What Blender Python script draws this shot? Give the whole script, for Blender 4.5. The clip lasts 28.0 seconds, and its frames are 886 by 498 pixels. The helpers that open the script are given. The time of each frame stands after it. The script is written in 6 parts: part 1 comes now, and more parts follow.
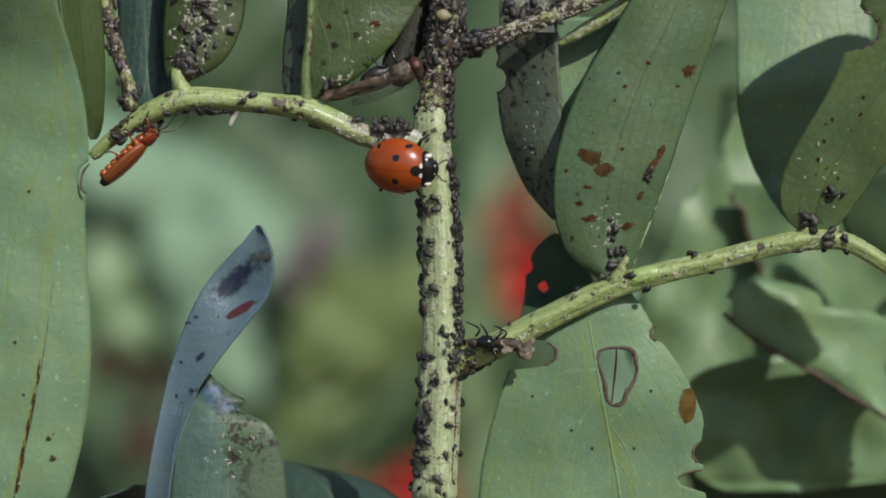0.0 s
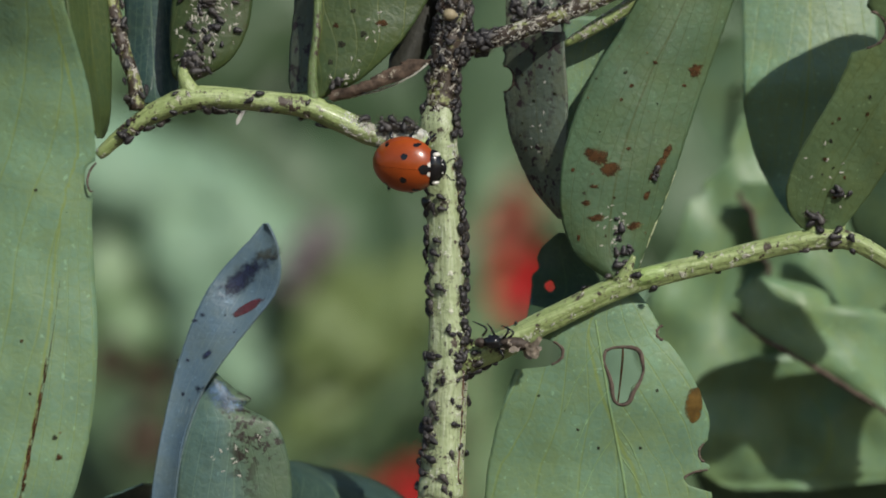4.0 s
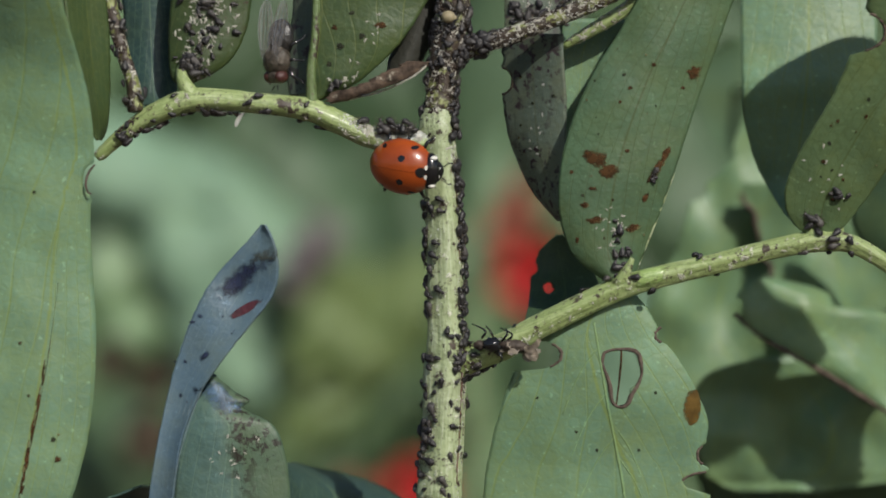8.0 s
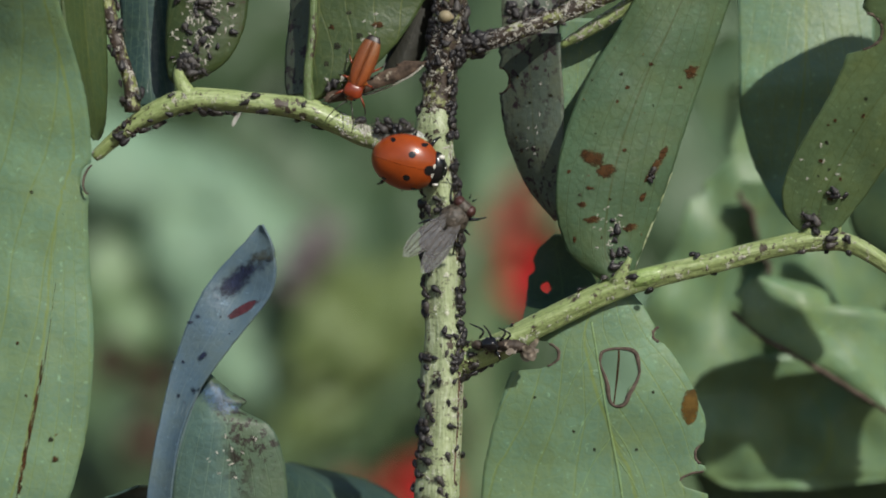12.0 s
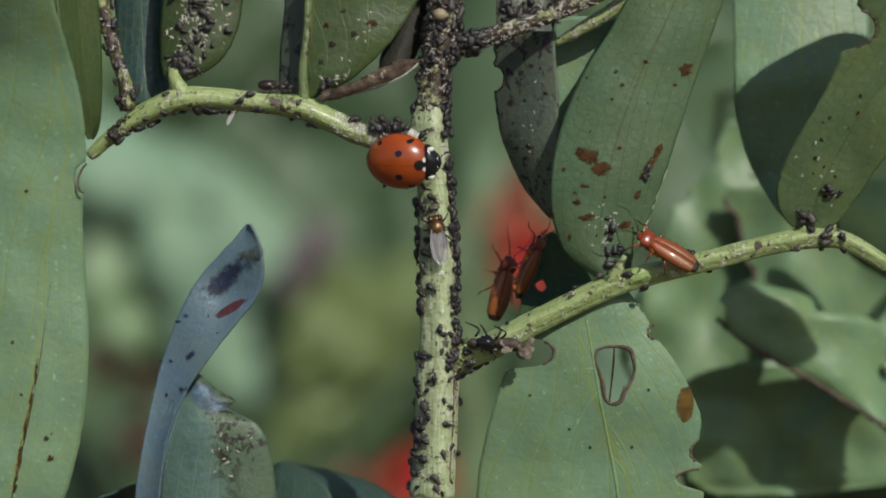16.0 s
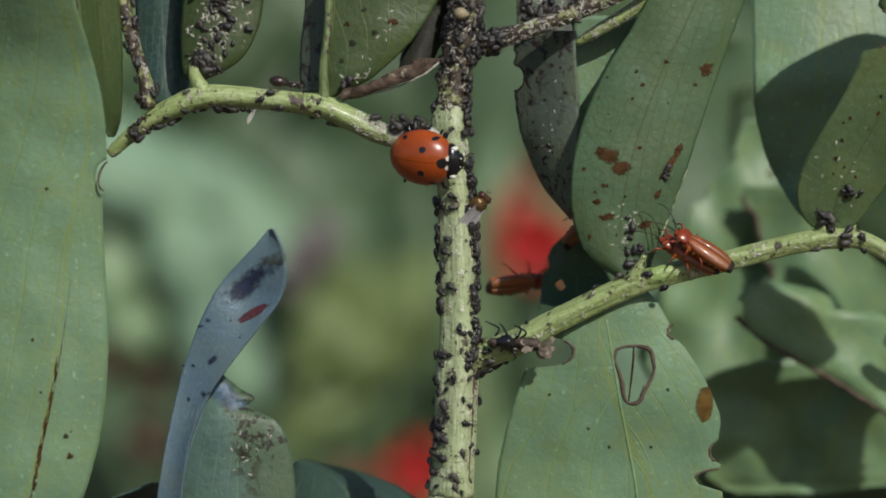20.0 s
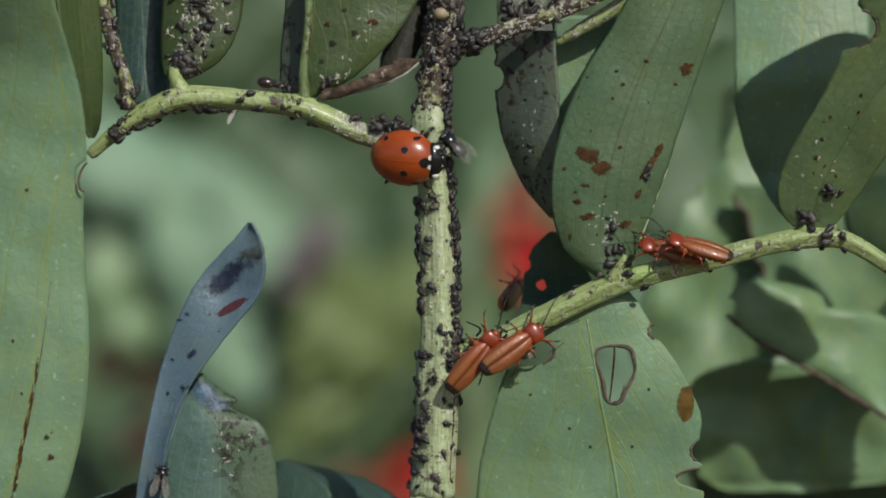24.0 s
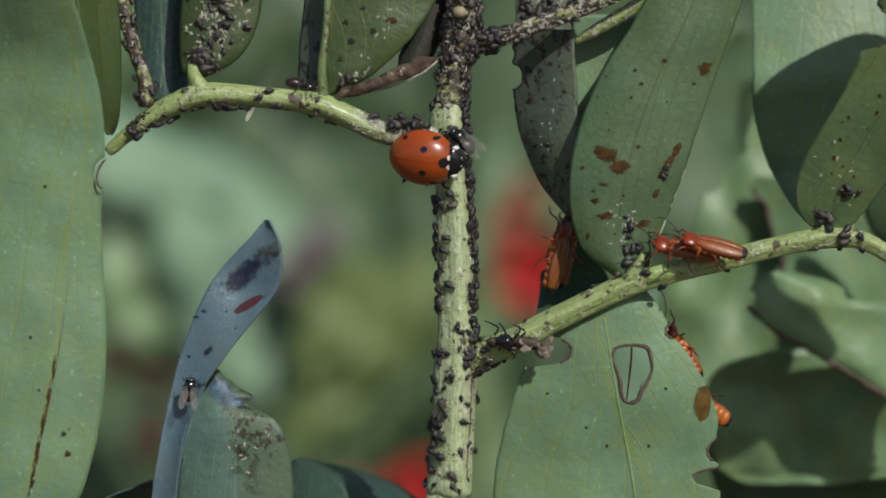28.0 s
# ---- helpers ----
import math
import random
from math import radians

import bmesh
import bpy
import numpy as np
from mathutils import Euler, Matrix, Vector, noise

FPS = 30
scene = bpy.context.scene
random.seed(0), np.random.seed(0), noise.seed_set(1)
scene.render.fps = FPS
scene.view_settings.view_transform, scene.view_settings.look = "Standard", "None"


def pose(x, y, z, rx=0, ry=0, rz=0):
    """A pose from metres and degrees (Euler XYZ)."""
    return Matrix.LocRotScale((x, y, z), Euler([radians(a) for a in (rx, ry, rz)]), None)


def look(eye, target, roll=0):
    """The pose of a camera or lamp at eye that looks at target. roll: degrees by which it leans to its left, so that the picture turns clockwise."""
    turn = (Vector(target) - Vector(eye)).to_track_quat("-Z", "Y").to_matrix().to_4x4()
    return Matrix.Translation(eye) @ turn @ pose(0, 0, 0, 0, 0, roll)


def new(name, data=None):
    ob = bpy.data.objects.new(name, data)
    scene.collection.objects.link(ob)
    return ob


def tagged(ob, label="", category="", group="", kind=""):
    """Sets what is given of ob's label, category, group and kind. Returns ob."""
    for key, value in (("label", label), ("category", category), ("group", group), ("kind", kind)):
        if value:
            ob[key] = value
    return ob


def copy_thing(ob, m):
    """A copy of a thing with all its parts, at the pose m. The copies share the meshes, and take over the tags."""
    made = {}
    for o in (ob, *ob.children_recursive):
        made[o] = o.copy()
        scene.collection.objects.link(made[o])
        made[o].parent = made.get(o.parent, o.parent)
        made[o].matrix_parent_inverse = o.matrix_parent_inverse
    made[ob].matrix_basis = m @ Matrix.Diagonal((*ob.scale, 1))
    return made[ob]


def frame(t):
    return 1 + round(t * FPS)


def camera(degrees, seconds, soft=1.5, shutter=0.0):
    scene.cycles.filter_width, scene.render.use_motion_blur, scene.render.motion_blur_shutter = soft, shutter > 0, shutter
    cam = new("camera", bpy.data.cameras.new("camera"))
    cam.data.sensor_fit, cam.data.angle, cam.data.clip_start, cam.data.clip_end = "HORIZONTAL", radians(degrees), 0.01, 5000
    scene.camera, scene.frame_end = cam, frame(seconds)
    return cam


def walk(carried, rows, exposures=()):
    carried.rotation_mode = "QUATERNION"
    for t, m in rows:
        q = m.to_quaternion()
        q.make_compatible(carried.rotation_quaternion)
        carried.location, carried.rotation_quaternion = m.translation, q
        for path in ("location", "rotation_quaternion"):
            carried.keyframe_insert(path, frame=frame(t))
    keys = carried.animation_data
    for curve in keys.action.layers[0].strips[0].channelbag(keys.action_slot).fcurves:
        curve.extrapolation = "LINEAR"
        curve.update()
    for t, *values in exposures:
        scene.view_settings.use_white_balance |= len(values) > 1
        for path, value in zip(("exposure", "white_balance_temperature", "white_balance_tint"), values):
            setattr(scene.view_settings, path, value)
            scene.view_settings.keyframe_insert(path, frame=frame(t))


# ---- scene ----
# Plan units: one unit is 0.0536 mm on the plane of the stem; u runs right, v down, d is millimetres behind that plane.
SEEN, HEIGHT, UNIT = 0.3421, 0.45, 5.36e-5
cam = camera(14.0, 28.0, soft=1.9)
cam.data.dof.use_dof = True
cam.data.dof.focus_distance = SEEN - 0.001
cam.data.dof.aperture_fstop = 22.0
EYE = look((0, -SEEN, HEIGHT), (0, 0, HEIGHT))
walk(cam, [(0, EYE), (28, EYE)], exposures=[(0, 0.17), (15.6, 0.17), (15.9, 0.05), (28, 0.05)])


def spot(u, v, d=0.0):
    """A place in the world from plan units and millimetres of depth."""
    f = 1 + d * 1e-3 / SEEN
    return Vector(((u - 784) * UNIT * f, d * 1e-3, HEIGHT + (441 - v) * UNIT * f))


# ---- world and sun ----
SUN_DIR = Vector((0.40, -0.74, 0.62)).normalized()
sky = bpy.data.worlds.new("sky")
scene.world = sky
sky.use_nodes = True
wn, wl = sky.node_tree.nodes, sky.node_tree.links
air = wn.new("ShaderNodeTexSky")
air.sky_type, air.sun_disc = "NISHITA", False
air.sun_elevation = math.asin(SUN_DIR.z)
air.sun_rotation = math.atan2(SUN_DIR.x, SUN_DIR.y)
wl.new(air.outputs[0], wn["Background"].inputs[0])
wn["Background"].inputs[1].default_value = 0.072
sun = new("sun", bpy.data.lights.new("sun", "SUN"))
sun.data.energy, sun.data.angle, sun.data.color = 3.5, radians(0.55), (1.0, 0.95, 0.87)
sun.matrix_world = look(SUN_DIR * 5 + Vector((0, 0, HEIGHT)), (0, 0, HEIGHT))


# ---- materials ----
def ramp(nt, fac, stops):
    r = nt.nodes.new("ShaderNodeValToRGB")
    while len(r.color_ramp.elements) < len(stops):
        r.color_ramp.elements.new(0.5)
    for e, (p, c) in zip(r.color_ramp.elements, stops):
        e.position, e.color = p, (*c, 1) if len(c) == 3 else c
    nt.links.new(fac, r.inputs[0])
    return r.outputs[0]


def noise_tex(nt, vec, scale, detail=4.0, rough=0.55):
    n = nt.nodes.new("ShaderNodeTexNoise")
    n.inputs["Scale"].default_value, n.inputs["Detail"].default_value, n.inputs["Roughness"].default_value = scale, detail, rough
    nt.links.new(vec, n.inputs["Vector"])
    return n.outputs["Fac"]


def mixcol(nt, fac, a, b, mode="MIX"):
    m = nt.nodes.new("ShaderNodeMix")
    m.data_type, m.blend_type = "RGBA", mode
    for sock, val in ((m.inputs[0], fac), (m.inputs[6], a), (m.inputs[7], b)):
        if isinstance(val, (int, float)):
            sock.default_value = val
        elif isinstance(val, tuple):
            sock.default_value = (*val, 1)
        else:
            nt.links.new(val, sock)
    return m.outputs[2]


def mathn(nt, op, a, b=0.0, c=0.0):
    m = nt.nodes.new("ShaderNodeMath")
    m.operation = op
    for sock, val in zip(m.inputs, (a, b, c)):
        if isinstance(val, (int, float)):
            sock.default_value = val
        else:
            nt.links.new(val, sock)
    return m.outputs[0]


def material(name, colour, rough=0.5, grain=900.0, dark=0.7, light=1.2, bump=0.15, bump_scale=2500.0, metal=0.0, coat=0.0,
             spots=None, through_light=0.0, dull=0.5):
    """A surface with two scales of variation; spots=(colour, scale, share) adds stains."""
    m = bpy.data.materials.new(name)
    m.use_nodes = True
    nt = m.node_tree
    p = nt.nodes["Principled BSDF"]
    co = nt.nodes.new("ShaderNodeTexCoord").outputs["Object"]
    base = ramp(nt, noise_tex(nt, co, grain), ((0.3, tuple(c * dark for c in colour)), (0.7, tuple(min(c * light, 1) for c in colour))))
    base = mixcol(nt, mathn(nt, "MULTIPLY", noise_tex(nt, co, grain * 6), 0.35), base, tuple(c * 0.6 for c in colour))
    if spots:
        col, sc, share = spots
        f = ramp(nt, noise_tex(nt, co, sc, 5.0, 0.65), ((1 - share, (0, 0, 0)), (min(1 - share + 0.06, 1), (1, 1, 1))))
        base = mixcol(nt, f, base, col)
    nt.links.new(base, p.inputs["Base Color"])
    p.inputs["Roughness"].default_value, p.inputs["Metallic"].default_value = rough, metal
    p.inputs["Specular IOR Level"].default_value = dull
    p.inputs["Coat Weight"].default_value, p.inputs["Coat Roughness"].default_value = coat, 0.08
    b = nt.nodes.new("ShaderNodeBump")
    b.inputs["Strength"].default_value, b.inputs["Distance"].default_value = bump, 0.0002
    nt.links.new(noise_tex(nt, co, bump_scale), b.inputs["Height"])
    nt.links.new(b.outputs[0], p.inputs["Normal"])
    if through_light:
        tr = nt.nodes.new("ShaderNodeBsdfTranslucent")
        nt.links.new(base, tr.inputs[0])
        mx = nt.nodes.new("ShaderNodeMixShader")
        mx.inputs[0].default_value = through_light
        nt.links.new(p.outputs[0], mx.inputs[1])
        nt.links.new(tr.outputs[0], mx.inputs[2])
        nt.links.new(mx.outputs[0], nt.nodes["Material Output"].inputs[0])
    return m


def leaf_material(name, colour, vein, rough=0.5, speckle=0.0, speck_col=(0.05, 0.03, 0.03), veins=5.0, coat=0.0, thru=0.22,
                  side=0.0, rust=0.0):
    """A leaf: cells and veins by its own UV (x across, y along), stains, fine relief, some light through it."""
    m = bpy.data.materials.new(name)
    m.use_nodes = True
    nt = m.node_tree
    p = nt.nodes["Principled BSDF"]
    tc = nt.nodes.new("ShaderNodeTexCoord")
    co, uv = tc.outputs["Object"], tc.outputs["UV"]
    sep = nt.nodes.new("ShaderNodeSeparateXYZ")
    nt.links.new(uv, sep.inputs[0])
    x, y = sep.outputs[0], sep.outputs[1]
    base = ramp(nt, noise_tex(nt, co, 110, 6, 0.6), ((0.3, tuple(c * 0.72 for c in colour)), (0.55, colour),
                                                     (0.75, tuple(c * 1.28 for c in colour))))
    fine = noise_tex(nt, co, 1500, 3)
    base = mixcol(nt, mathn(nt, "MULTIPLY", fine, 0.4), base, tuple(c * 0.55 for c in colour))
    mott = ramp(nt, noise_tex(nt, co, 260, 5, 0.65), ((0.42, (0, 0, 0)), (0.66, (1, 1, 1))))
    base = mixcol(nt, mathn(nt, "MULTIPLY", mott, 0.45), base, (colour[0] * 1.12, colour[1] * 0.88, colour[2] * 0.52))
    pits = ramp(nt, noise_tex(nt, co, 1900, 2, 0.5), ((0.66, (0, 0, 0)), (0.74, (1, 1, 1))))
    base = mixcol(nt, mathn(nt, "MULTIPLY", pits, 0.35), base, tuple(min(1, c * 1.9 + 0.05) for c in colour))
    # cells between the smallest veins
    vo = nt.nodes.new("ShaderNodeTexVoronoi")
    vo.feature = "DISTANCE_TO_EDGE"
    vo.inputs["Scale"].default_value = 950
    warp = nt.nodes.new("ShaderNodeVectorMath")
    warp.operation = "MULTIPLY_ADD"
    wn_tex = nt.nodes.new("ShaderNodeTexNoise")
    wn_tex.inputs["Scale"].default_value = 500
    nt.links.new(co, wn_tex.inputs["Vector"])
    nt.links.new(wn_tex.outputs["Color"], warp.inputs[0])
    warp.inputs[1].default_value = (0.0012, 0.0012, 0.0012)
    nt.links.new(co, warp.inputs[2])
    nt.links.new(warp.outputs[0], vo.inputs["Vector"])
    cell = ramp(nt, vo.outputs[0], ((0.0, (1, 1, 1)), (0.16, (0, 0, 0))))
    base = mixcol(nt, mathn(nt, "MULTIPLY", cell, 0.2), base, vein)
    # side veins: leave the midrib at a narrow angle and run nearly along the leaf
    wob = mathn(nt, "MULTIPLY", mathn(nt, "SUBTRACT", noise_tex(nt, co, 70, 3), 0.5), 0.07)
    ax = mathn(nt, "ABSOLUTE", mathn(nt, "ADD", mathn(nt, "SUBTRACT", x, 0.5), mathn(nt, "MULTIPLY", wob, 0.12)))
    run = mathn(nt, "ADD", mathn(nt, "SUBTRACT", mathn(nt, "MULTIPLY", ax, 1.5), mathn(nt, "MULTIPLY", y, 0.55)), wob)
    saw = mathn(nt, "ABSOLUTE", mathn(nt, "SUBTRACT", mathn(nt, "FRACT", mathn(nt, "MULTIPLY", run, veins)), 0.5))
    sv = ramp(nt, saw, ((0.0, (1, 1, 1)), (0.045, (0, 0, 0))))
    mid = ramp(nt, ax, ((0.004, (1, 1, 1)), (0.013, (0, 0, 0))))
    base = mixcol(nt, mathn(nt, "MULTIPLY", sv, mathn(nt, "MULTIPLY", noise_tex(nt, co, 200, 2), 1.2)), base, vein)
    base = mixcol(nt, mathn(nt, "MULTIPLY", mid, 0.75), base, vein)
    if rust:
        f = ramp(nt, noise_tex(nt, co, 330, 5, 0.7), ((1 - rust, (0, 0, 0)), (1.04 - rust, (1, 1, 1))))
        base = mixcol(nt, f, base, (0.12, 0.045, 0.015))
    if speckle:
        f = ramp(nt, noise_tex(nt, co, 1100, 4, 0.7), ((1 - speckle, (0, 0, 0)), (1.05 - speckle, (1, 1, 1))))
        g = noise_tex(nt, co, 140, 2)
        f = mathn(nt, "MULTIPLY", f, ramp(nt, g, ((0.4, (0, 0, 0)), (0.55, (1, 1, 1)))))
        if side:
            f = mathn(nt, "MULTIPLY", f, ramp(nt, mathn(nt, "ADD", x, mathn(nt, "MULTIPLY", wob, 2.0)), ((side, (0.12, 0.12, 0.12)), (side + 0.12, (1, 1, 1)))))
            base = mixcol(nt, ramp(nt, mathn(nt, "ADD", x, mathn(nt, "MULTIPLY", wob, 2.0)), ((side, (0, 0, 0)), (side + 0.2, (0.65, 0.65, 0.65)))), base, (0.06, 0.095, 0.03))
        base = mixcol(nt, f, base, speck_col)
    nt.links.new(base, p.inputs["Base Color"])
    p.inputs["Roughness"].default_value = rough
    p.inputs["Coat Weight"].default_value, p.inputs["Coat Roughness"].default_value = coat, 0.35
    h = mathn(nt, "SUBTRACT", mathn(nt, "ADD", mathn(nt, "MULTIPLY", noise_tex(nt, co, 220, 2), 0.9), mathn(nt, "MULTIPLY", fine, 0.55)),
              mathn(nt, "ADD", mathn(nt, "MULTIPLY", sv, 0.16), mathn(nt, "MULTIPLY", cell, 0.07)))
    b = nt.nodes.new("ShaderNodeBump")
    b.inputs["Strength"].default_value, b.inputs["Distance"].default_value = 0.32, 0.0004
    nt.links.new(h, b.inputs["Height"])
    nt.links.new(b.outputs[0], p.inputs["Normal"])
    tr = nt.nodes.new("ShaderNodeBsdfTranslucent")
    nt.links.new(mixcol(nt, 1.0, base, (0.9, 1.0, 0.35), "MULTIPLY"), tr.inputs[0])
    mx = nt.nodes.new("ShaderNodeMixShader")
    mx.inputs[0].default_value = thru
    nt.links.new(p.outputs[0], mx.inputs[1])
    nt.links.new(tr.outputs[0], mx.inputs[2])
    nt.links.new(mx.outputs[0], nt.nodes["Material Output"].inputs[0])
    return m


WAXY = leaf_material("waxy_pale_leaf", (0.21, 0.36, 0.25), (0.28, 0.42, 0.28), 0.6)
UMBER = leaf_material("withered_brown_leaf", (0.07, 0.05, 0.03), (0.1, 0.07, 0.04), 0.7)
PALE = leaf_material("pale_leaf_underside", (0.178, 0.31, 0.19), (0.20, 0.27, 0.07), 0.48)
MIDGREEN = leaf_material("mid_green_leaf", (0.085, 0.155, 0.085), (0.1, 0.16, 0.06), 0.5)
LEAF = leaf_material("green_leaf", (0.095, 0.17, 0.088), (0.062, 0.085, 0.025), 0.5, rust=0.31)
OLIVE = leaf_material("olive_leaf", (0.062, 0.105, 0.038), (0.12, 0.15, 0.04), 0.45)
OLIVE_DARK = leaf_material("dark_olive_leaf", (0.045, 0.078, 0.026), (0.08, 0.10, 0.03), 0.5, speckle=0.4, speck_col=(0.05, 0.018, 0.012))
# Dark teal for the shaded leaves: part of their shade is in the colour.
TEAL = leaf_material("shaded_waxy_leaf", (0.042, 0.088, 0.08), (0.12, 0.19, 0.12), 0.38, coat=0.2)
# Waxy upper face; the sky's blue reflection is put into its base colour.
BLUE = leaf_material("sky_sheen_leaf", (0.115, 0.195, 0.26), (0.14, 0.21, 0.24), 0.42, speckle=0.36, speck_col=(0.04, 0.045, 0.07), coat=0.15, veins=4)
SOOT = leaf_material("sooty_leaf", (0.135, 0.18, 0.14), (0.11, 0.13, 0.07), 0.5, speckle=0.47, speck_col=(0.04, 0.025, 0.03))
MOTTLE = leaf_material("mottled_leaf", (0.115, 0.21, 0.19), (0.16, 0.25, 0.18), 0.5, speckle=0.49, speck_col=(0.02, 0.018, 0.010), side=0.45)
# Bright greens for sunlit leaves: some of the sunlight is in the colour.
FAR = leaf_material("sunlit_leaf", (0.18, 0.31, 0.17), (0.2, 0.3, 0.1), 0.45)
SUNNY = leaf_material("sunlit_olive_leaf", (0.17, 0.25, 0.095), (0.2, 0.26, 0.08), 0.5)
# The dark counterpart: shade among the leaves is put into the colour.
FAR_DARK = leaf_material("shaded_green_leaf", (0.055, 0.105, 0.05), (0.08, 0.14, 0.05), 0.45)


def stem_material(name, colour, scar, crust, low=0.55):
    """A ribbed stalk: streaks along it (UV y runs along, x round it, in mm), brown scars and a pale crust."""
    m = bpy.data.materials.new(name)
    m.use_nodes = True
    nt = m.node_tree
    p = nt.nodes["Principled BSDF"]
    tc = nt.nodes.new("ShaderNodeTexCoord")
    co = tc.outputs["Object"]
    mp = nt.nodes.new("ShaderNodeMapping")
    mp.inputs["Scale"].default_value = (2.2, 0.16, 1)
    nt.links.new(tc.outputs["UV"], mp.inputs[0])
    streak = noise_tex(nt, mp.outputs[0], 1.6, 4, 0.6)
    base = ramp(nt, streak, ((0.3, tuple(c * low for c in colour)), (0.5, colour), (0.68, (min(1, colour[0] * 1.4), min(1, colour[1] * 1.32), min(1, colour[2] * 1.6)))))
    base = mixcol(nt, mathn(nt, "MULTIPLY", noise_tex(nt, co, 160, 3), 0.5), base, (colour[0] * 0.62, colour[1] * 0.78, colour[2] * 0.3))
    f1 = ramp(nt, noise_tex(nt, co, 750, 5, 0.7), ((1 - crust, (0, 0, 0)), (1.05 - crust, (1, 1, 1))))
    base = mixcol(nt, mathn(nt, "MULTIPLY", f1, 0.8), base, (0.62, 0.62, 0.52))
    f2 = ramp(nt, noise_tex(nt, co, 620, 6, 0.72), ((1 - scar, (0, 0, 0)), (1.03 - scar, (1, 1, 1))))
    base = mixcol(nt, f2, base, (0.05, 0.036, 0.025))
    f3 = ramp(nt, noise_tex(nt, co, 2600, 2, 0.6), ((0.62, (0, 0, 0)), (0.68, (1, 1, 1))))
    base = mixcol(nt, mathn(nt, "MULTIPLY", f3, 0.7), base, (0.09, 0.07, 0.045))
    nt.links.new(base, p.inputs["Base Color"])
    p.inputs["Roughness"].default_value, p.inputs["Coat Weight"].default_value, p.inputs["Coat Roughness"].default_value = 0.42, 0.2, 0.2
    h = mathn(nt, "ADD", mathn(nt, "ADD", mathn(nt, "MULTIPLY", streak, 0.6), mathn(nt, "MULTIPLY", f1, 0.5)), noise_tex(nt, co, 1500, 4))
    b = nt.nodes.new("ShaderNodeBump")
    b.inputs["Strength"].default_value, b.inputs["Distance"].default_value = 0.6, 0.0003
    nt.links.new(h, b.inputs["Height"])
    nt.links.new(b.outputs[0], p.inputs["Normal"])
    return m


STEM = stem_material("green_stem", (0.37, 0.42, 0.265), 0.41, 0.40, 0.62)
STEM_DARK = stem_material("sooty_stem", (0.24, 0.26, 0.10), 0.55, 0.46)
STALK = stem_material("smooth_green_stalk", (0.29, 0.355, 0.155), 0.42, 0.385, 0.5)
PALERIM = stem_material("pale_rim", (0.36, 0.40, 0.24), 0.36, 0.42)
SWELL = stem_material("swollen_joint", (0.27, 0.37, 0.13), 0.40, 0.40, 0.6)
PALEVEIN = leaf_material("pale_vein", (0.22, 0.36, 0.17), (0.26, 0.4, 0.2), 0.5)
RIB = stem_material("leaf_rib", (0.13, 0.18, 0.075), 0.47, 0.38)
WITHERED = material("withered_leaf", (0.06, 0.042, 0.03), 0.8, 900, 0.15, 2.4, 0.9, 1500, spots=((0.30, 0.27, 0.21), 600, 0.40), dull=0.2)
# Near-black leaf colour that stands in for the stem's shadow.
SHADEBLACK = leaf_material("shadow_black_leaf", (0.028, 0.03, 0.022), (0.05, 0.05, 0.035), 0.6)
L8 = leaf_material("olive_green_leaf", (0.125, 0.20, 0.088), (0.075, 0.105, 0.03), 0.5, rust=0.29)
WEAL = material("brown_weal", (0.10, 0.06, 0.04), 0.7, 1500, 0.4, 2.2, 0.6, spots=((0.4, 0.38, 0.3), 1400, 0.4), dull=0.3)
SOOTCRUST = material("sooty_mould", (0.035, 0.024, 0.018), 0.75, 1800, 0.3, 2.0, 0.6, dull=0.3)
DUST = material("honeydew_crust", (0.7, 0.71, 0.68), 0.7, 2500, 0.5, 1.2, 0.6)
HUSK = material("shed_skin", (0.62, 0.60, 0.52), 0.55, 3000, 0.6, 1.2, 0.2, through_light=0.3)
def aphid_material():
    """Dull black to dusty grey, each aphid a little different, with pale waxy bars."""
    m = material("black_aphid", (0.012, 0.011, 0.012), 0.45, 2500, 0.5, 2.2, 0.6, 4000)
    nt = m.node_tree
    p = nt.nodes["Principled BSDF"]
    old = p.inputs["Base Color"].links[0].from_socket
    rnd = nt.nodes.new("ShaderNodeObjectInfo").outputs["Random"]
    dusty = mixcol(nt, mathn(nt, "MULTIPLY", mathn(nt, "POWER", rnd, 2.0), 0.6), old, (0.10, 0.09, 0.08))
    co = nt.nodes.new("ShaderNodeTexCoord").outputs["Object"]
    wax = ramp(nt, noise_tex(nt, co, 3200, 3, 0.6), ((0.6, (0, 0, 0)), (0.68, (1, 1, 1))))
    nt.links.new(mixcol(nt, mathn(nt, "MULTIPLY", wax, 0.4), dusty, (0.25, 0.24, 0.22)), p.inputs["Base Color"])
    return m


def stain(name, colour, rough=0.8, grain=1000.0, body=0.75, dull=0.2, fade=0.42, most=0.9):
    """A stain on a leaf: UV x is 1 at its rim and falls inwards; the rim breaks up into grains."""
    m = material(name, colour, rough, grain, 0.45, 1.8, 0.4, dull=dull)
    nt = m.node_tree
    p = nt.nodes["Principled BSDF"]
    tc = nt.nodes.new("ShaderNodeTexCoord")
    sep = nt.nodes.new("ShaderNodeSeparateXYZ")
    nt.links.new(tc.outputs["UV"], sep.inputs[0])
    lump = mathn(nt, "ADD", mathn(nt, "MULTIPLY", noise_tex(nt, tc.outputs["Object"], 1500, 4, 0.75), 1.9), mathn(nt, "MULTIPLY", noise_tex(nt, tc.outputs["Object"], 420, 3), 1.1))
    show = mathn(nt, "SUBTRACT", mathn(nt, "ADD", lump, body - 0.9), sep.outputs[0])
    a = ramp(nt, show, ((0.2, (0, 0, 0)), (0.2 + fade, (most, most, most))))
    nt.links.new(a, p.inputs["Alpha"])
    return m


